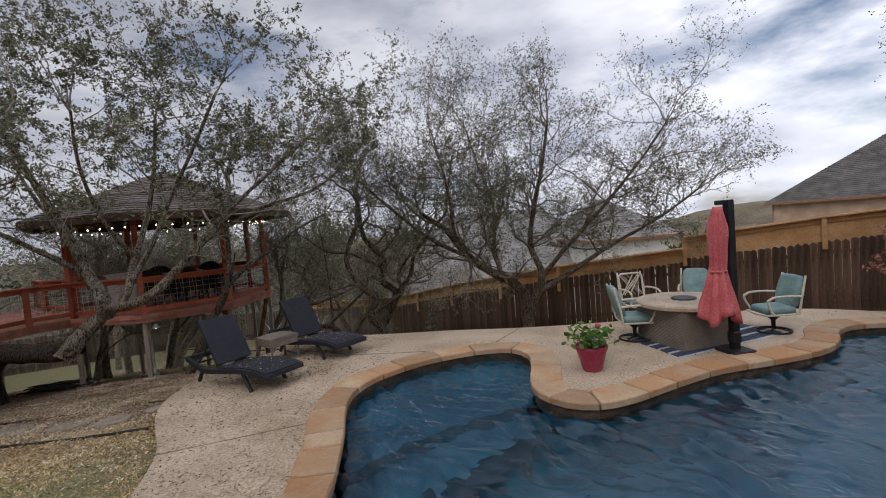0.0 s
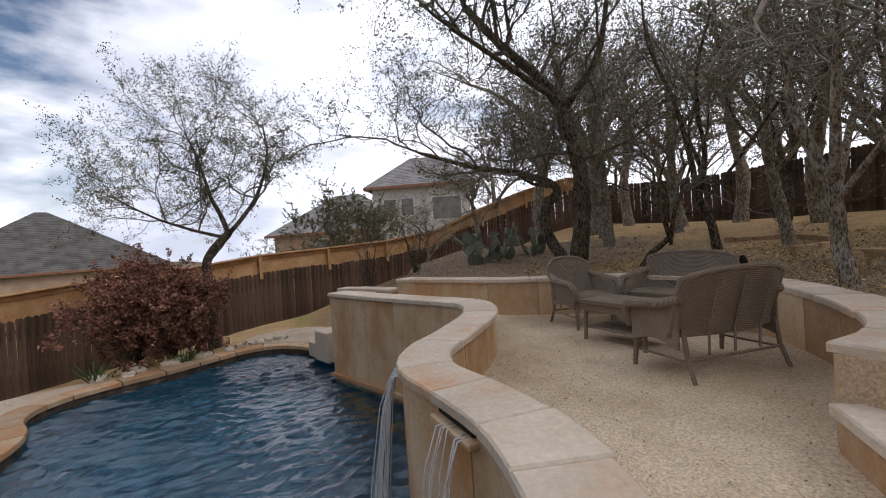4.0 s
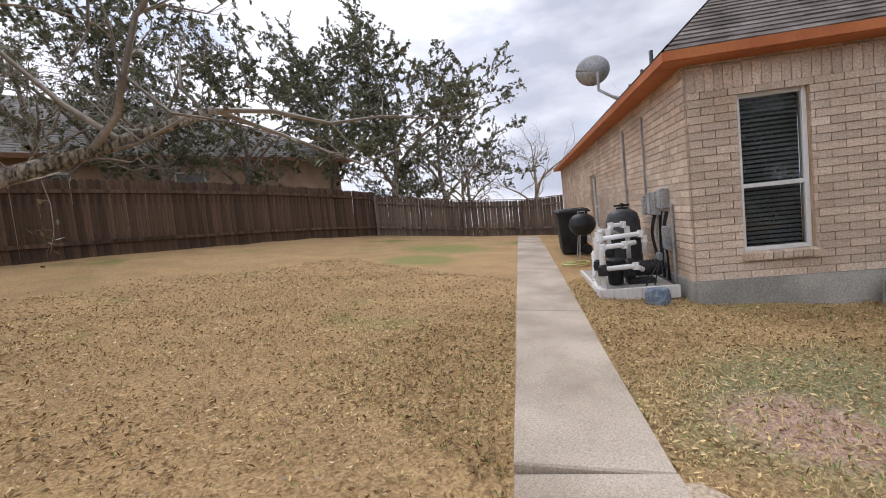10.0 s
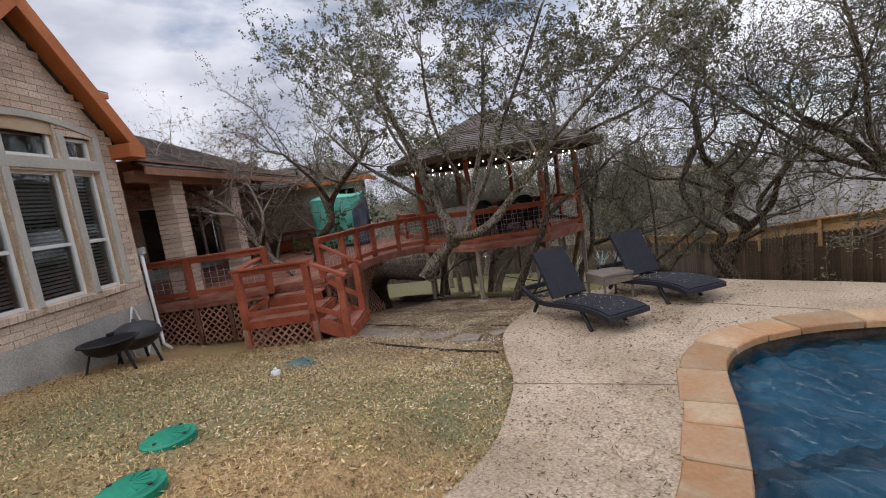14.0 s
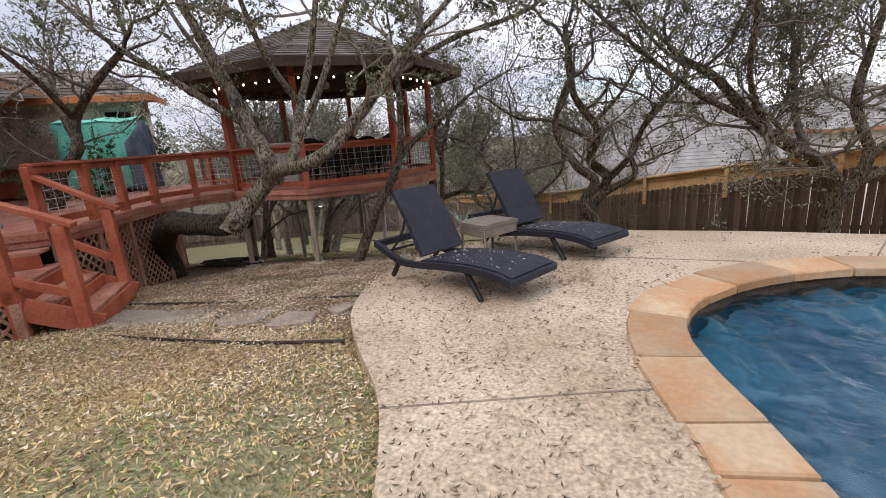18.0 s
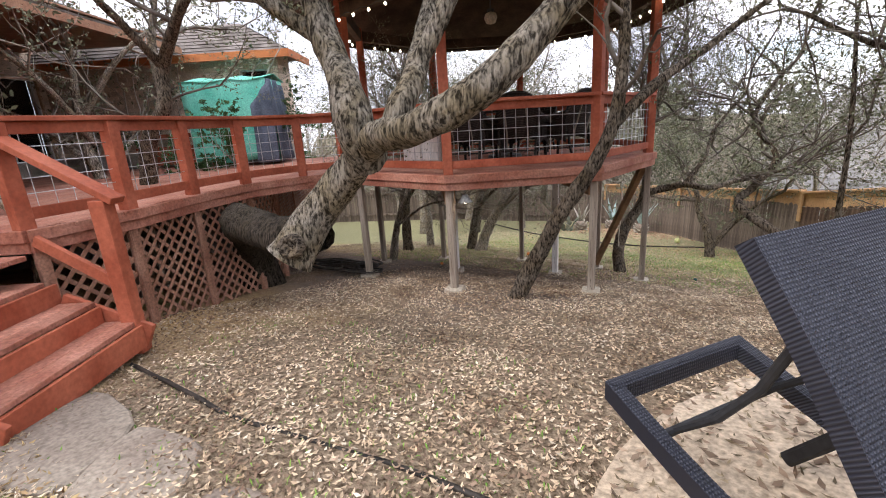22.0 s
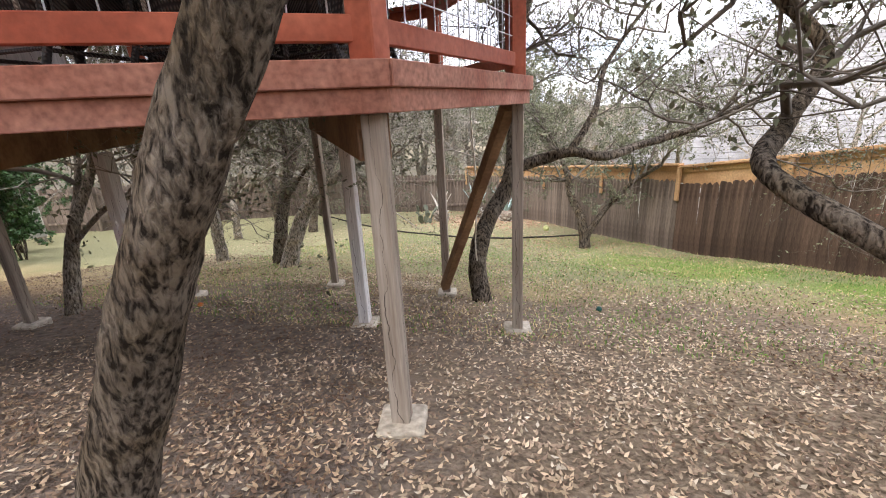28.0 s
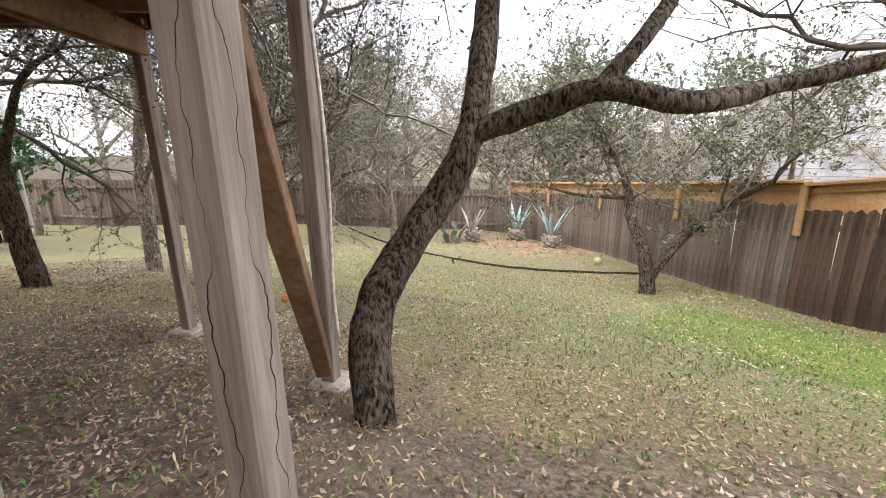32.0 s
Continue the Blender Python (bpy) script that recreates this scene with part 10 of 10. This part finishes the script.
for x, z, w, h in ((0.3, 1.42, 0.17, 0.34), (0.08, 1.42, 0.24, 0.34), (-0.2, 1.48, 0.16, 0.28), (-0.3, 0.95, 0.13, 0.32), (0.05, 0.6, 0.12, 0.22), (0.62, 1.4, 0.12, 0.3)):
    b_ = part("box", Shape().box(pose(-0.07, x, z), 0.12, w, h, 0.01), M_GREY, pn)
    part("door", Shape().box(pose(-0.135, x, z), 0.012, w - 0.02, h - 0.03, 0.004), M_GREY, pn)
for k in range(9):
    y0 = 0.38 - k * 0.085
    pts = spline([(-0.06, y0, 1.3), (-0.09 - 0.03 * math.sin(k), y0 + 0.03, 1.0), (-0.08, y0 - 0.06 * math.cos(k * 2), 0.7), (-0.06, y0 * 0.7, 0.35), (-0.08, y0, PZ)], 0.1)
    part("cable", Shape().tube(pts, 0.013, 6), M_BLACK if k % 3 else M_GREY, pn, smooth=True)
part("conduit", Shape().tube([(-0.05, -0.42, 1.4), (-0.05, -0.42, PZ - 0.1)], 0.02, 8), M_GREY, pn)
part("conduit", Shape().tube([(-0.05, 0.72, 2.75), (-0.05, 0.72, 1.5)], 0.016, 8), M_GREY, pn)
part("conduit", Shape().tube([(-0.05, 2.0, 2.75), (-0.05, 2.0, 0.4)], 0.02, 8), M_GREY, pn)


def wheelie_bin(a, b, turn, label):
    t = thing("wheeled_bin", label, "bin", house_pose(a, b, ground_h(a, b)) @ pose(0, 0, 0, 0, 0, turn), "bins beside the house")
    part("body", panel(lambda u, v: ((0.24 + 0.06 * v) * math.copysign(min(1, abs(math.cos(6.2832 * u)) * 1.35), math.cos(6.2832 * u)), (0.26 + 0.07 * v) * math.copysign(min(1, abs(math.sin(6.2832 * u)) * 1.35), math.sin(6.2832 * u)), 0.05 + 0.92 * v), 32, 4, 0.02), M_BLACK, t)
    part("lid", Shape().prism([(-0.32, -0.36), (0.32, -0.36), (0.33, 0.3), (0.26, 0.37), (-0.26, 0.37), (-0.33, 0.3)], 0.97, 1.05, 0.04), M_BLACK, t)
    part("handle", Shape().tube([(-0.25, -0.38, 0.98), (0.25, -0.38, 0.98)], 0.02, 8), M_BLACK, t)
    for s in (-1, 1):
        part("wheel", Shape().lathe([(0.0, -0.03), (0.1, -0.03), (0.12, 0.0), (0.1, 0.03), (0.0, 0.03)], (0, 0, 0), 18), M_BLACK, t, at=pose(s * 0.3, -0.26, 0.12, 0, 90, 0))


wheelie_bin(-0.85, -5.0, 90, "black wheeled rubbish bin beside the brick wall")
wheelie_bin(-0.8, -5.9, 90, "dark green wheeled bin behind another bin")
kg = thing("kettle_grill", "black kettle grill on thin legs beside the bins", "grill", house_pose(-0.75, -4.0, ground_h(-0.75, -4.0)))
part("bowl", Shape().lathe([(0.001, 0.5), (0.15, 0.53), (0.25, 0.63), (0.28, 0.74)], (0, 0, 0), 24), M_BLACK, kg, smooth=True)
part("lid", Shape().lathe([(0.285, 0.74), (0.25, 0.87), (0.15, 0.96), (0.001, 0.98)], (0, 0, 0), 24), M_BLACK, kg, smooth=True)
part("lid_handle", Shape().tube([(-0.07, 0, 0.96), (-0.07, 0, 1.02), (0.07, 0, 1.02), (0.07, 0, 0.96)], 0.012, 8), M_GREY, kg)
for k in range(3):
    a = k * 2.094
    part("leg", Shape().tube([(0.15 * math.cos(a), 0.15 * math.sin(a), 0.56), (0.26 * math.cos(a), 0.26 * math.sin(a), 0.0)], 0.013, 8), M_GREY, kg)
yh = Shape()
for k in range(5):
    c = H(-0.95, -3.3)
    yh.tube([(c[0] + (0.2 + 0.03 * k) * math.cos(a) + 0.04 * k, c[1] + (0.16 + 0.02 * k) * math.sin(a), ground_h(-0.95, -3.3) + 0.02 + 0.008 * k) for a in np.linspace(k, k + 5.6, 24)], 0.012, 6)
tagged(part("coiled_hose", yh, M_YEL, smooth=True), "loosely coiled yellow garden hose on the grass", "hose")
bp_ = H(-0.4, -0.02, 0)
rock("crumpled blue-grey ball of netting beside the pad", bp_[0] + 0.06, bp_[1] - 0.02, ground_h(-0.4, -0.1) + 0.1, 0.25, 0.25, 0.25, 77, mat("blue_grey_net", (0.10, 0.14, 0.20), (0.26, 0.31, 0.36), 16, 60, 0.8, 0.6), "netting")

# satellite dish and roof vents
sd = thing("satellite_dish", "pale grey satellite dish on a bent roof mount", "satellite dish", house_pose(-0.5, -2.45, 3.73))
dm = pose(0, 0, 0, 66, 0, 195)
part("dish", panel(lambda u, v: tuple(dm @ Vector((0.31 * v * math.cos(6.2832 * u), 0.25 * v * math.sin(6.2832 * u), 0.18 * v * v))), 36, 8, 0.008), M_GREY, sd, smooth=True)
part("feed_arm", Shape().tube([tuple(dm @ Vector((0, -0.23, 0.1))), tuple(dm @ Vector((0, -0.23, 0.36)))], 0.014, 6), M_GREY, sd)
part("feed_horn", Shape().lathe([(0.0, 0.0), (0.04, 0.0), (0.04, 0.1), (0.0, 0.11)], (0, 0, 0), 12), M_GREY, sd, at=dm @ pose(0, -0.23, 0.34))
part("mast", Shape().tube([tuple(dm @ Vector((0, 0, -0.02))), (0.0, 0.0, -0.3), (0.42, -0.4, -0.72)], 0.025, 8), M_GREY, sd)
for k in range(2):
    part("strut", Shape().tube([(0.1, -0.1, -0.42), (0.5, -0.7 + 0.5 * k, -0.72)], 0.012, 6), M_GREY, sd)
for a, b, h in ((0.6, -3.2, 0.5), (0.75, -4.4, 0.4), (0.7, -5.2, 0.35)):
    z = EAVE + 0.1 + (a + OV) * 0.62
    tagged(part("vent_pipe", Shape().tube([H(a, b, z - 0.15), H(a, b, z + h)], 0.035, 10), M_DKGREY, smooth=True), "dark vent pipe standing on the shingle roof", "vent pipe", "vents on the roof")

# tarp-covered frame, bench and wall fittings on the deck
tp = thing("covered_grill", "tall box shape covered by a green tarp on the deck", "tarp cover", house_pose(13.95, 2.1, DECK_TOP) @ pose(0, 0, 0, 0, 0, -90))


def drape(u, v):
    a = 6.2832 * u
    sx, sy = 0.82, 0.55
    k = 1 / max(abs(math.cos(a)), abs(math.sin(a)))
    w = 1 + 0.05 * math.sin(a * 9 + v * 3) * (1 - v) + 0.015 * math.sin(a * 23)
    return (sx * math.cos(a) * min(k, 1.42) * w, sy * math.sin(a) * min(k, 1.42) * w, 0.1 + 1.58 * v + 0.03 * math.sin(a * 5) * (1 - v))


part("tarp_side", panel(drape, 72, 14, 0.006), M_TARPG, tp, "green tarp", True)
part("tarp_top", panel(lambda u, v: (0.86 * (2 * u - 1), 0.58 * (2 * v - 1), 1.66 + 0.12 * (1 - abs(2 * v - 1)) + 0.02 * math.sin(u * 14)), 14, 10, 0.006), M_TARPG, tp, "green tarp", True)
part("blue_tarp", panel(lambda u, v: (0.84 + 0.10 * (1 - v) + 0.03 * math.sin(u * 17 + v * 4), -0.48 + 0.9 * u, 0.05 + 1.62 * v - 0.25 * max(0, u - 0.6) * v), 26, 12, 0.006), M_TARPB, tp, "slate-blue tarp", True)
part("blue_tarp", panel(lambda u, v: (0.52 + 0.44 * u, -0.62 - 0.05 * (1 - v) + 0.025 * math.sin(u * 13 + v * 3), 0.05 + 1.6 * v - 0.5 * (1 - u) * v), 18, 12, 0.006), M_TARPB, tp, "slate-blue tarp", True)
bn = thing("planter_bench", "red-stained timber bench box against the wing wall", "bench", house_pose(14.5, 0.3, DECK_TOP) @ pose(0, 0, 0, 0, 0, -90))
part("seat", Shape().box(pose(0, 0, 0.44), 1.5, 0.5, 0.05, 0.008), M_RED, bn)
part("front", Shape().box(pose(0, -0.22, 0.24), 1.44, 0.03, 0.35, 0.004), M_RED, bn)
part("back_rail", Shape().box(pose(0, 0.24, 0.68), 1.5, 0.04, 0.12, 0.006), M_RED, bn)
for s in (-1, 1):
    part("post", Shape().box(pose(s * 0.72, 0.22, 0.38), 0.09, 0.09, 0.76, 0.006), M_RED, bn)
    part("end_panel", Shape().box(pose(s * 0.71, 0, 0.24), 0.03, 0.44, 0.35, 0.004), M_RED, bn)
for b, z in ((-0.05, 1.5), (0.52, 1.75)):
    pl = thing("wall_plaque", "small pale plaque mounted on the brick wall", "wall plaque", house_pose(14.88, b, z) @ pose(0, 0, 0, 0, 0, -90))
    part("plate", Shape().lathe([(0.0, -0.02), (0.13, -0.02), (0.14, 0.0), (0.11, 0.012), (0.0, 0.014)], (0, 0, 0), 20), M_CREAM, pl, at=pose(0, -0.03, 0, 90, 0, 0))
    part("rim", Shape().tube([(0.125 * math.cos(q), -0.045, 0.125 * math.sin(q)) for q in np.linspace(0, 6.2832, 25)], 0.012, 6), M_GREY, pl)

# pavilion furniture
PD = DECK_TOP + 0.004
for x, y, ang in ((-7.06, 10.87, 95), (-6.44, 11.22, 100), (-6.05, 11.75, 165), (-8.0, 12.6, -40), (-7.0, 13.0, -80)):
    wicker_seat("wicker_armchair", "dark brown high-backed wicker armchair in the pavilion", "armchair", 0.64, pose(x, y, PD, 0, 0, ang), M_DKWICK, 1.0, "chairs in the pavilion")
pt = thing("pavilion_table", "dark round table between the pavilion chairs", "table", pose(-7.1, 11.95, PD))
part("top", Shape().lathe([(0.0, 0.70), (0.5, 0.70), (0.52, 0.715), (0.52, 0.73), (0.5, 0.745), (0.0, 0.745)], (0, 0, 0), 32), M_DKGREY, pt)
part("pedestal", Shape().lathe([(0.06, 0.05), (0.05, 0.3), (0.07, 0.7)], (0, 0, 0), 14), M_DKGREY, pt)
part("foot_ring", Shape().lathe([(0.0, 0.0), (0.28, 0.0), (0.26, 0.04), (0.08, 0.07), (0.0, 0.07)], (0, 0, 0), 24), M_DKGREY, pt)
cbn = thing("deck_cabinet", "weathered grey-brown timber cabinet on the pavilion floor", "cabinet", pose(-7.95, 11.0, PD, 0, 0, 12))
part("body", Shape().box(pose(0, 0, 0.42), 0.62, 0.45, 0.84, 0.01), M_POST, cbn)
part("top", Shape().box(pose(0, 0, 0.86), 0.7, 0.52, 0.04, 0.008), M_POST, cbn)
for s in (-1, 1):
    part("door", Shape().box(pose(s * 0.15, -0.235, 0.42), 0.28, 0.02, 0.72, 0.006), M_POST, cbn)
pl = thing("pendant_lamp", "bell-shaped pendant lamp glowing under the deck", "lamp", pose(-6.54, 9.8, -0.24))
part("shade", Shape().lathe([(0.012, 0.1), (0.03, 0.09), (0.055, 0.04), (0.09, 0.0), (0.086, 0.0), (0.05, 0.036), (0.01, 0.07)], (0, 0, 0), 24), M_GREY, pl, smooth=True)
part("bulb", Shape().lathe([(0.001, -0.02), (0.03, -0.01), (0.04, 0.015), (0.02, 0.045), (0.001, 0.05)], (0, 0, 0), 14), M_BULB, pl, smooth=True)
part("cord", Shape().tube([(0, 0, 0.09), (0, 0, 0.22)], 0.005, 6), M_BLACK, pl)
fan = thing("ceiling_light", "round pale light hung under the pavilion roof", "ceiling light", pose(float(OC[0]), float(OC[1]), 2.2))
part("globe", Shape().lathe([(0.001, -0.12), (0.07, -0.1), (0.1, -0.03), (0.08, 0.03), (0.03, 0.05)], (0, 0, 0), 18), M_CREAM, fan, smooth=True)
part("rod", Shape().tube([(0, 0, 0.05), (0, 0, 1.0)], 0.012, 6), M_DKGREY, fan)
part("cap", Shape().lathe([(0.05, 0.05), (0.05, 0.09), (0.012, 0.1)], (0, 0, 0), 14), M_DKGREY, fan)
rp_ = Shape().tube(spline([(-5.62, 13.35, 0.1), (-5.6, 13.36, -0.4), (-5.57, 13.35, -0.9), (-5.6, 13.36, -1.4), (-5.59, 13.36, -1.62)], 0.08), 0.008, 6)
tagged(part("hanging_rope", rp_, M_CREAM, smooth=True), "thin pale rope hanging from the deck edge", "rope")

# ---- leaf litter and grass ----
def ground_height(x, y):
    """The height of the ground sheet at plan places."""
    i = np.clip(np.searchsorted(gx, x) - 1, 0, len(gx) - 2)
    j = np.clip(np.searchsorted(gy, y) - 1, 0, len(gy) - 2)
    fx, fy = (x - gx[i]) / (gx[i + 1] - gx[i]), (y - gy[j]) / (gy[j + 1] - gy[j])
    return GZ[j, i] * (1 - fx) * (1 - fy) + GZ[j, i + 1] * fx * (1 - fy) + GZ[j + 1, i] * (1 - fx) * fy + GZ[j + 1, i + 1] * fx * fy


SIDEWALK = [H(-1.4, 4.7)[:2], H(-1.4, -12)[:2], H(-2.19, -12)[:2], H(-2.19, 4.7)[:2]]
HOUSE_PLAN = [H(-0.02, -14)[:2], H(-0.02, 0.02)[:2], H(A1, 0.02)[:2], H(A1, BAY_OUT + 0.05)[:2], H(6.2, BAY_OUT + 0.05)[:2], H(6.2, -14)[:2]]


def off_ground(x, y):
    """Which places are paved, built over or under water."""
    return inside(SLAB, x, y) | inside(PATIO, x, y) | inside(POOL_RIM, x, y) | inside(HOUSE_PLAN, x, y) | inside([tuple(p) for p in offset(POOL, 0.3)] + [(4, 3)], x, y)


def clumpy(x, y, s, seed):
    """Uneven cover, 0 to 1."""
    return np.clip(0.5 + 0.28 * (np.sin(x * s + 1.3 * np.sin(y * s * 0.7 + seed)) + np.sin(y * s * 1.17 + 1.7 * np.sin(x * s * 0.53 + seed * 2)) + np.sin((x + y) * s * 2.1 + seed)), 0, 1)


def spots(rs, x0, x1, y0, y1, n, s=1.6, seed=0.0, least=0.25):
    x, y = rs.uniform(x0, x1, n), rs.uniform(y0, y1, n)
    k = rs.uniform(0, 1, n) < least + (1 - least) * clumpy(x, y, s, seed)
    k &= ~off_ground(x, y)
    return x[k], y[k]


def litter(name, label, x, y, z, size, material, rs, flat=0.78, aspect=0.42):
    v, q = leaf_quads(np.column_stack((x, y, z + rs.uniform(0.004, 0.022, len(x)))), size, rs, flat, aspect)
    v[0::4, 2] += 0.006
    v[2::4, 2] += 0.006
    tagged(part(name, fast_mesh(name, v, q, material), None), label, "fallen leaves", kind="stuff")


def grass(name, label, x, y, size, width, material, rs, lean=0.8):
    n = len(x)
    z = ground_height(x, y) - 0.004
    a = rs.uniform(0, 2 * np.pi, n)
    L = size * rs.uniform(0.5, 1.3, n)
    k = lean * rs.uniform(0.3, 1.2, n)
    d = np.column_stack((np.cos(a) * np.sin(k), np.sin(a) * np.sin(k), np.cos(k)))
    w = np.column_stack((-np.sin(a), np.cos(a), np.zeros(n))) * (width / 2)
    p = np.column_stack((x, y, z))
    mid_ = p + d * (L * 0.55)[:, None] + np.array((0, 0, 0.006))
    tip = p + d * L[:, None] - np.array((0, 0, 0.25)) * L[:, None] * np.sin(k)[:, None]
    v = np.stack((p - w * 0.4, mid_ - w, tip, mid_ + w), 1).reshape(-1, 3)
    q = np.arange(n * 4).reshape(-1, 4)
    tagged(part(name, fast_mesh(name, v, q, material), None), label, "grass", kind="stuff")


rs = np.random.default_rng(2024)
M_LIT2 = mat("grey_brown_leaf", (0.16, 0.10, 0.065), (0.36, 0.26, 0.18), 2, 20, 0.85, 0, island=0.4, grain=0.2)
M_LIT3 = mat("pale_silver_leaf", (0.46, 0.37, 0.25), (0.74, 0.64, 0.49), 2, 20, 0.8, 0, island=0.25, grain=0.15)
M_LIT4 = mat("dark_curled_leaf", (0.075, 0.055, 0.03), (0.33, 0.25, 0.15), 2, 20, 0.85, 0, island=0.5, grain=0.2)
# thick litter round the old oak and on the slope below it
for n_, m_, sz in ((76000, M_LITTER, 0.033), (70000, M_LIT2, 0.033), (16000, M_LIT3, 0.034)):
    x, y = spots(rs, -8.6, -1.0, 5.3, 15.2, n_, 1.3, 1.0, 0.55)
    under = np.exp(-((x + 7.8) ** 2 + (y - 11.6) ** 2) / 5.0)
    k = rs.uniform(0, 1, len(x)) > np.maximum(under * 0.85, np.where(x > -6.4, np.clip((y - 12.0) / 1.8, 0, 0.86), 0))
    x, y = x[k], y[k]
    litter("leaf_litter", "thick litter of dry tan oak leaves on the slope", x, y, ground_height(x, y), sz, m_, rs)
for n_, m_ in ((11000, M_LITTER), (9000, M_LIT2)):
    x, y = spots(rs, -14, -1.0, 13.5, 23, n_, 0.9, 2.0, 0.15)
    litter("leaf_litter", "scattered dry leaves on the lower lawn", x, y, ground_height(x, y), 0.045, m_, rs)
x, y = spots(rs, -14, -5.5, 9.0, 17, 52000, 0.9, 2.0, 0.4)
litter("leaf_litter", "scattered brown leaves on bare dirt", x, y, ground_height(x, y), 0.031, M_LIT2, rs)
x, y = spots(rs, -8, 1, 20, 28, 5000, 0.9, 3.0, 0.2)
x, y = np.concatenate((x, rs.normal(-8.6, 1.6, 4200))), np.concatenate((y, rs.normal(25.4, 1.3, 4200)))
litter("leaf_litter", "red-brown chips and leaves in the agave bed", x, y, ground_height(x, y), 0.075, M_CHIP, rs)
for n_, m_ in ((2500, M_LIT2), (12000, M_LITTER)):
    x, y = spots(rs, -4, 12, -9.5, -1.2, n_, 0.9, 4.0, 0.12)
    litter("leaf_litter", "dry brown leaves scattered over the upper lawn", x, y, ground_height(x, y), 0.04, m_, rs)
x, y = spots(rs, 6.5, 14, -4, 4, 5000, 0.9, 5.0, 0.4)
litter("leaf_litter", "dry leaves behind the patio wall", x, y, ground_height(x, y), 0.06, M_LIT2, rs)
for n_, m_ in ((6500, M_LIT3), (9000, M_LITTER), (6000, M_LIT2)):
    x, y = spots(rs, -7.5, -2.3, 1.6, 5.7, n_, 1.1, 6.0, 0.3)
    k = rs.uniform(0, 1, len(x)) < np.clip((y - 1.2) / 3.2, 0, 1)
    x, y = x[k], y[k]
    litter("leaf_litter", "dry leaves scattered over the lawn", x, y, ground_height(x, y), 0.036, m_, rs)
# leaves on the pool surround and the gravel patio
x, y = rs.uniform(-4.1, 6.5, 30000), rs.uniform(0.5, 9.5, 30000)
k = inside(SLAB, x, y) & ~inside(POOL_RIM, x, y)
k &= rs.uniform(0, 1, len(x)) < np.where((x < -1.0) & (y > 2.6), 1.0, 0.2)
x, y = x[k], y[k]
litter("leaf_litter", "dry leaves scattered on the pool surround", x, y, np.array([slab_z(a, b) for a, b in zip(x, y)]), 0.038, M_LIT4, rs, 0.93, 0.27)
x, y = rs.uniform(-4.1, -1.8, 1500), rs.uniform(6.3, 9.2, 1500)
k = inside(SLAB, x, y)
x, y = x[k], y[k]
litter("leaf_litter", "dry leaves drifted over the surround's far edge", x, y, np.array([slab_z(a, b) for a, b in zip(x, y)]), 0.048, M_LIT2, rs, 0.92)
x, y = rs.uniform(0.3, 7, 6000), rs.uniform(-3, 1, 6000)
k = inside(PATIO, x, y)
x, y = x[k], y[k]
litter("gravel_debris", "pale gravel chips and leaf bits on the patio", x, y, np.full(len(x), PATIO_Z), 0.018, M_LITTER, rs, 0.85, 0.6)
# grass
for n_, m_, nm in ((70000, M_BLADE, "dry"), (11000, M_BLADEG, "green")):
    x, y = spots(rs, -8.2, -2.2, -3.5, 5.7, n_, 1.7, 7.0 if nm == "dry" else 9.0, 0.5 if nm == "dry" else 0.12)
    k = ~inside(SIDEWALK, x, y)
    grass("lawn_grass", "matted %s winter grass on the house lawn" % nm, x[k], y[k], 0.05, 0.008, m_, rs, 1.15)
for n_, m_, nm in ((76000, M_BLADE, "dry"), (4000, M_BLADEG, "green")):
    x, y = spots(rs, -5.5, 7.5, -7.5, -0.9, n_, 1.5, 3.0, 0.45)
    k = ~inside(SIDEWALK, x, y) & ~inside(RING, x, y)
    grass("lawn_grass", "matted %s winter grass on the upper lawn" % nm, x[k], y[k], 0.05, 0.008, m_, rs, 1.15)
for n_, m_, nm in ((46000, M_BLADEG, "green"), (30000, M_BLADE, "dry")):
    x, y = spots(rs, -11.5, 0.5, 12.2, 22, n_, 1.0, 5.0 if nm == "dry" else 8.0, 0.2)
    grass("lawn_grass", "thin %s grass on the lower lawn" % nm, x, y, 0.055, 0.010, m_, rs, 1.0)
x, y = spots(rs, -7.5, -3.0, 5.3, 8.0, 3000, 2.1, 2.0, 0.0)
grass("lawn_grass", "sparse yellow-green grass among the leaves", x, y, 0.05, 0.008, M_BLADEG, rs, 0.9)
# matted thatch that mottles the dormant lawns
M_THATCH = mat("bleached_thatch", (0.38, 0.26, 0.12), (0.64, 0.48, 0.25), 1.4, 20, 0.9, 0, island=0.45, grain=0.2)
M_THATCHD = mat("brown_thatch", (0.19, 0.12, 0.06), (0.36, 0.245, 0.125), 1.4, 20, 0.9, 0, island=0.4, grain=0.2)
for (x0, x1, y0, y1), n_ in (((-8.2, -2.2, -3.5, 5.7), 26000), ((-6.5, 8.0, -9.0, -0.9), 44000)):
    for m_, c_ in ((M_THATCH, 0.75), (M_THATCHD, 0.75)):
        x, y = spots(rs, x0, x1, y0, y1, int(n_ * c_), 5.5, 3.0 if m_ == M_THATCH else 8.0, 0.5)
        k = ~inside(SIDEWALK, x, y) & ~inside(RING, x, y)
        x, y = x[k], y[k]
        v, q = leaf_quads(np.column_stack((x, y, ground_height(x, y) + rs.uniform(0.006, 0.03, len(x)))), 0.042, rs, 0.7, 0.35)
        tagged(part("thatch", fast_mesh("thatch", v, q, m_), None), "matted tufts of bleached dormant grass", "grass", kind="stuff")
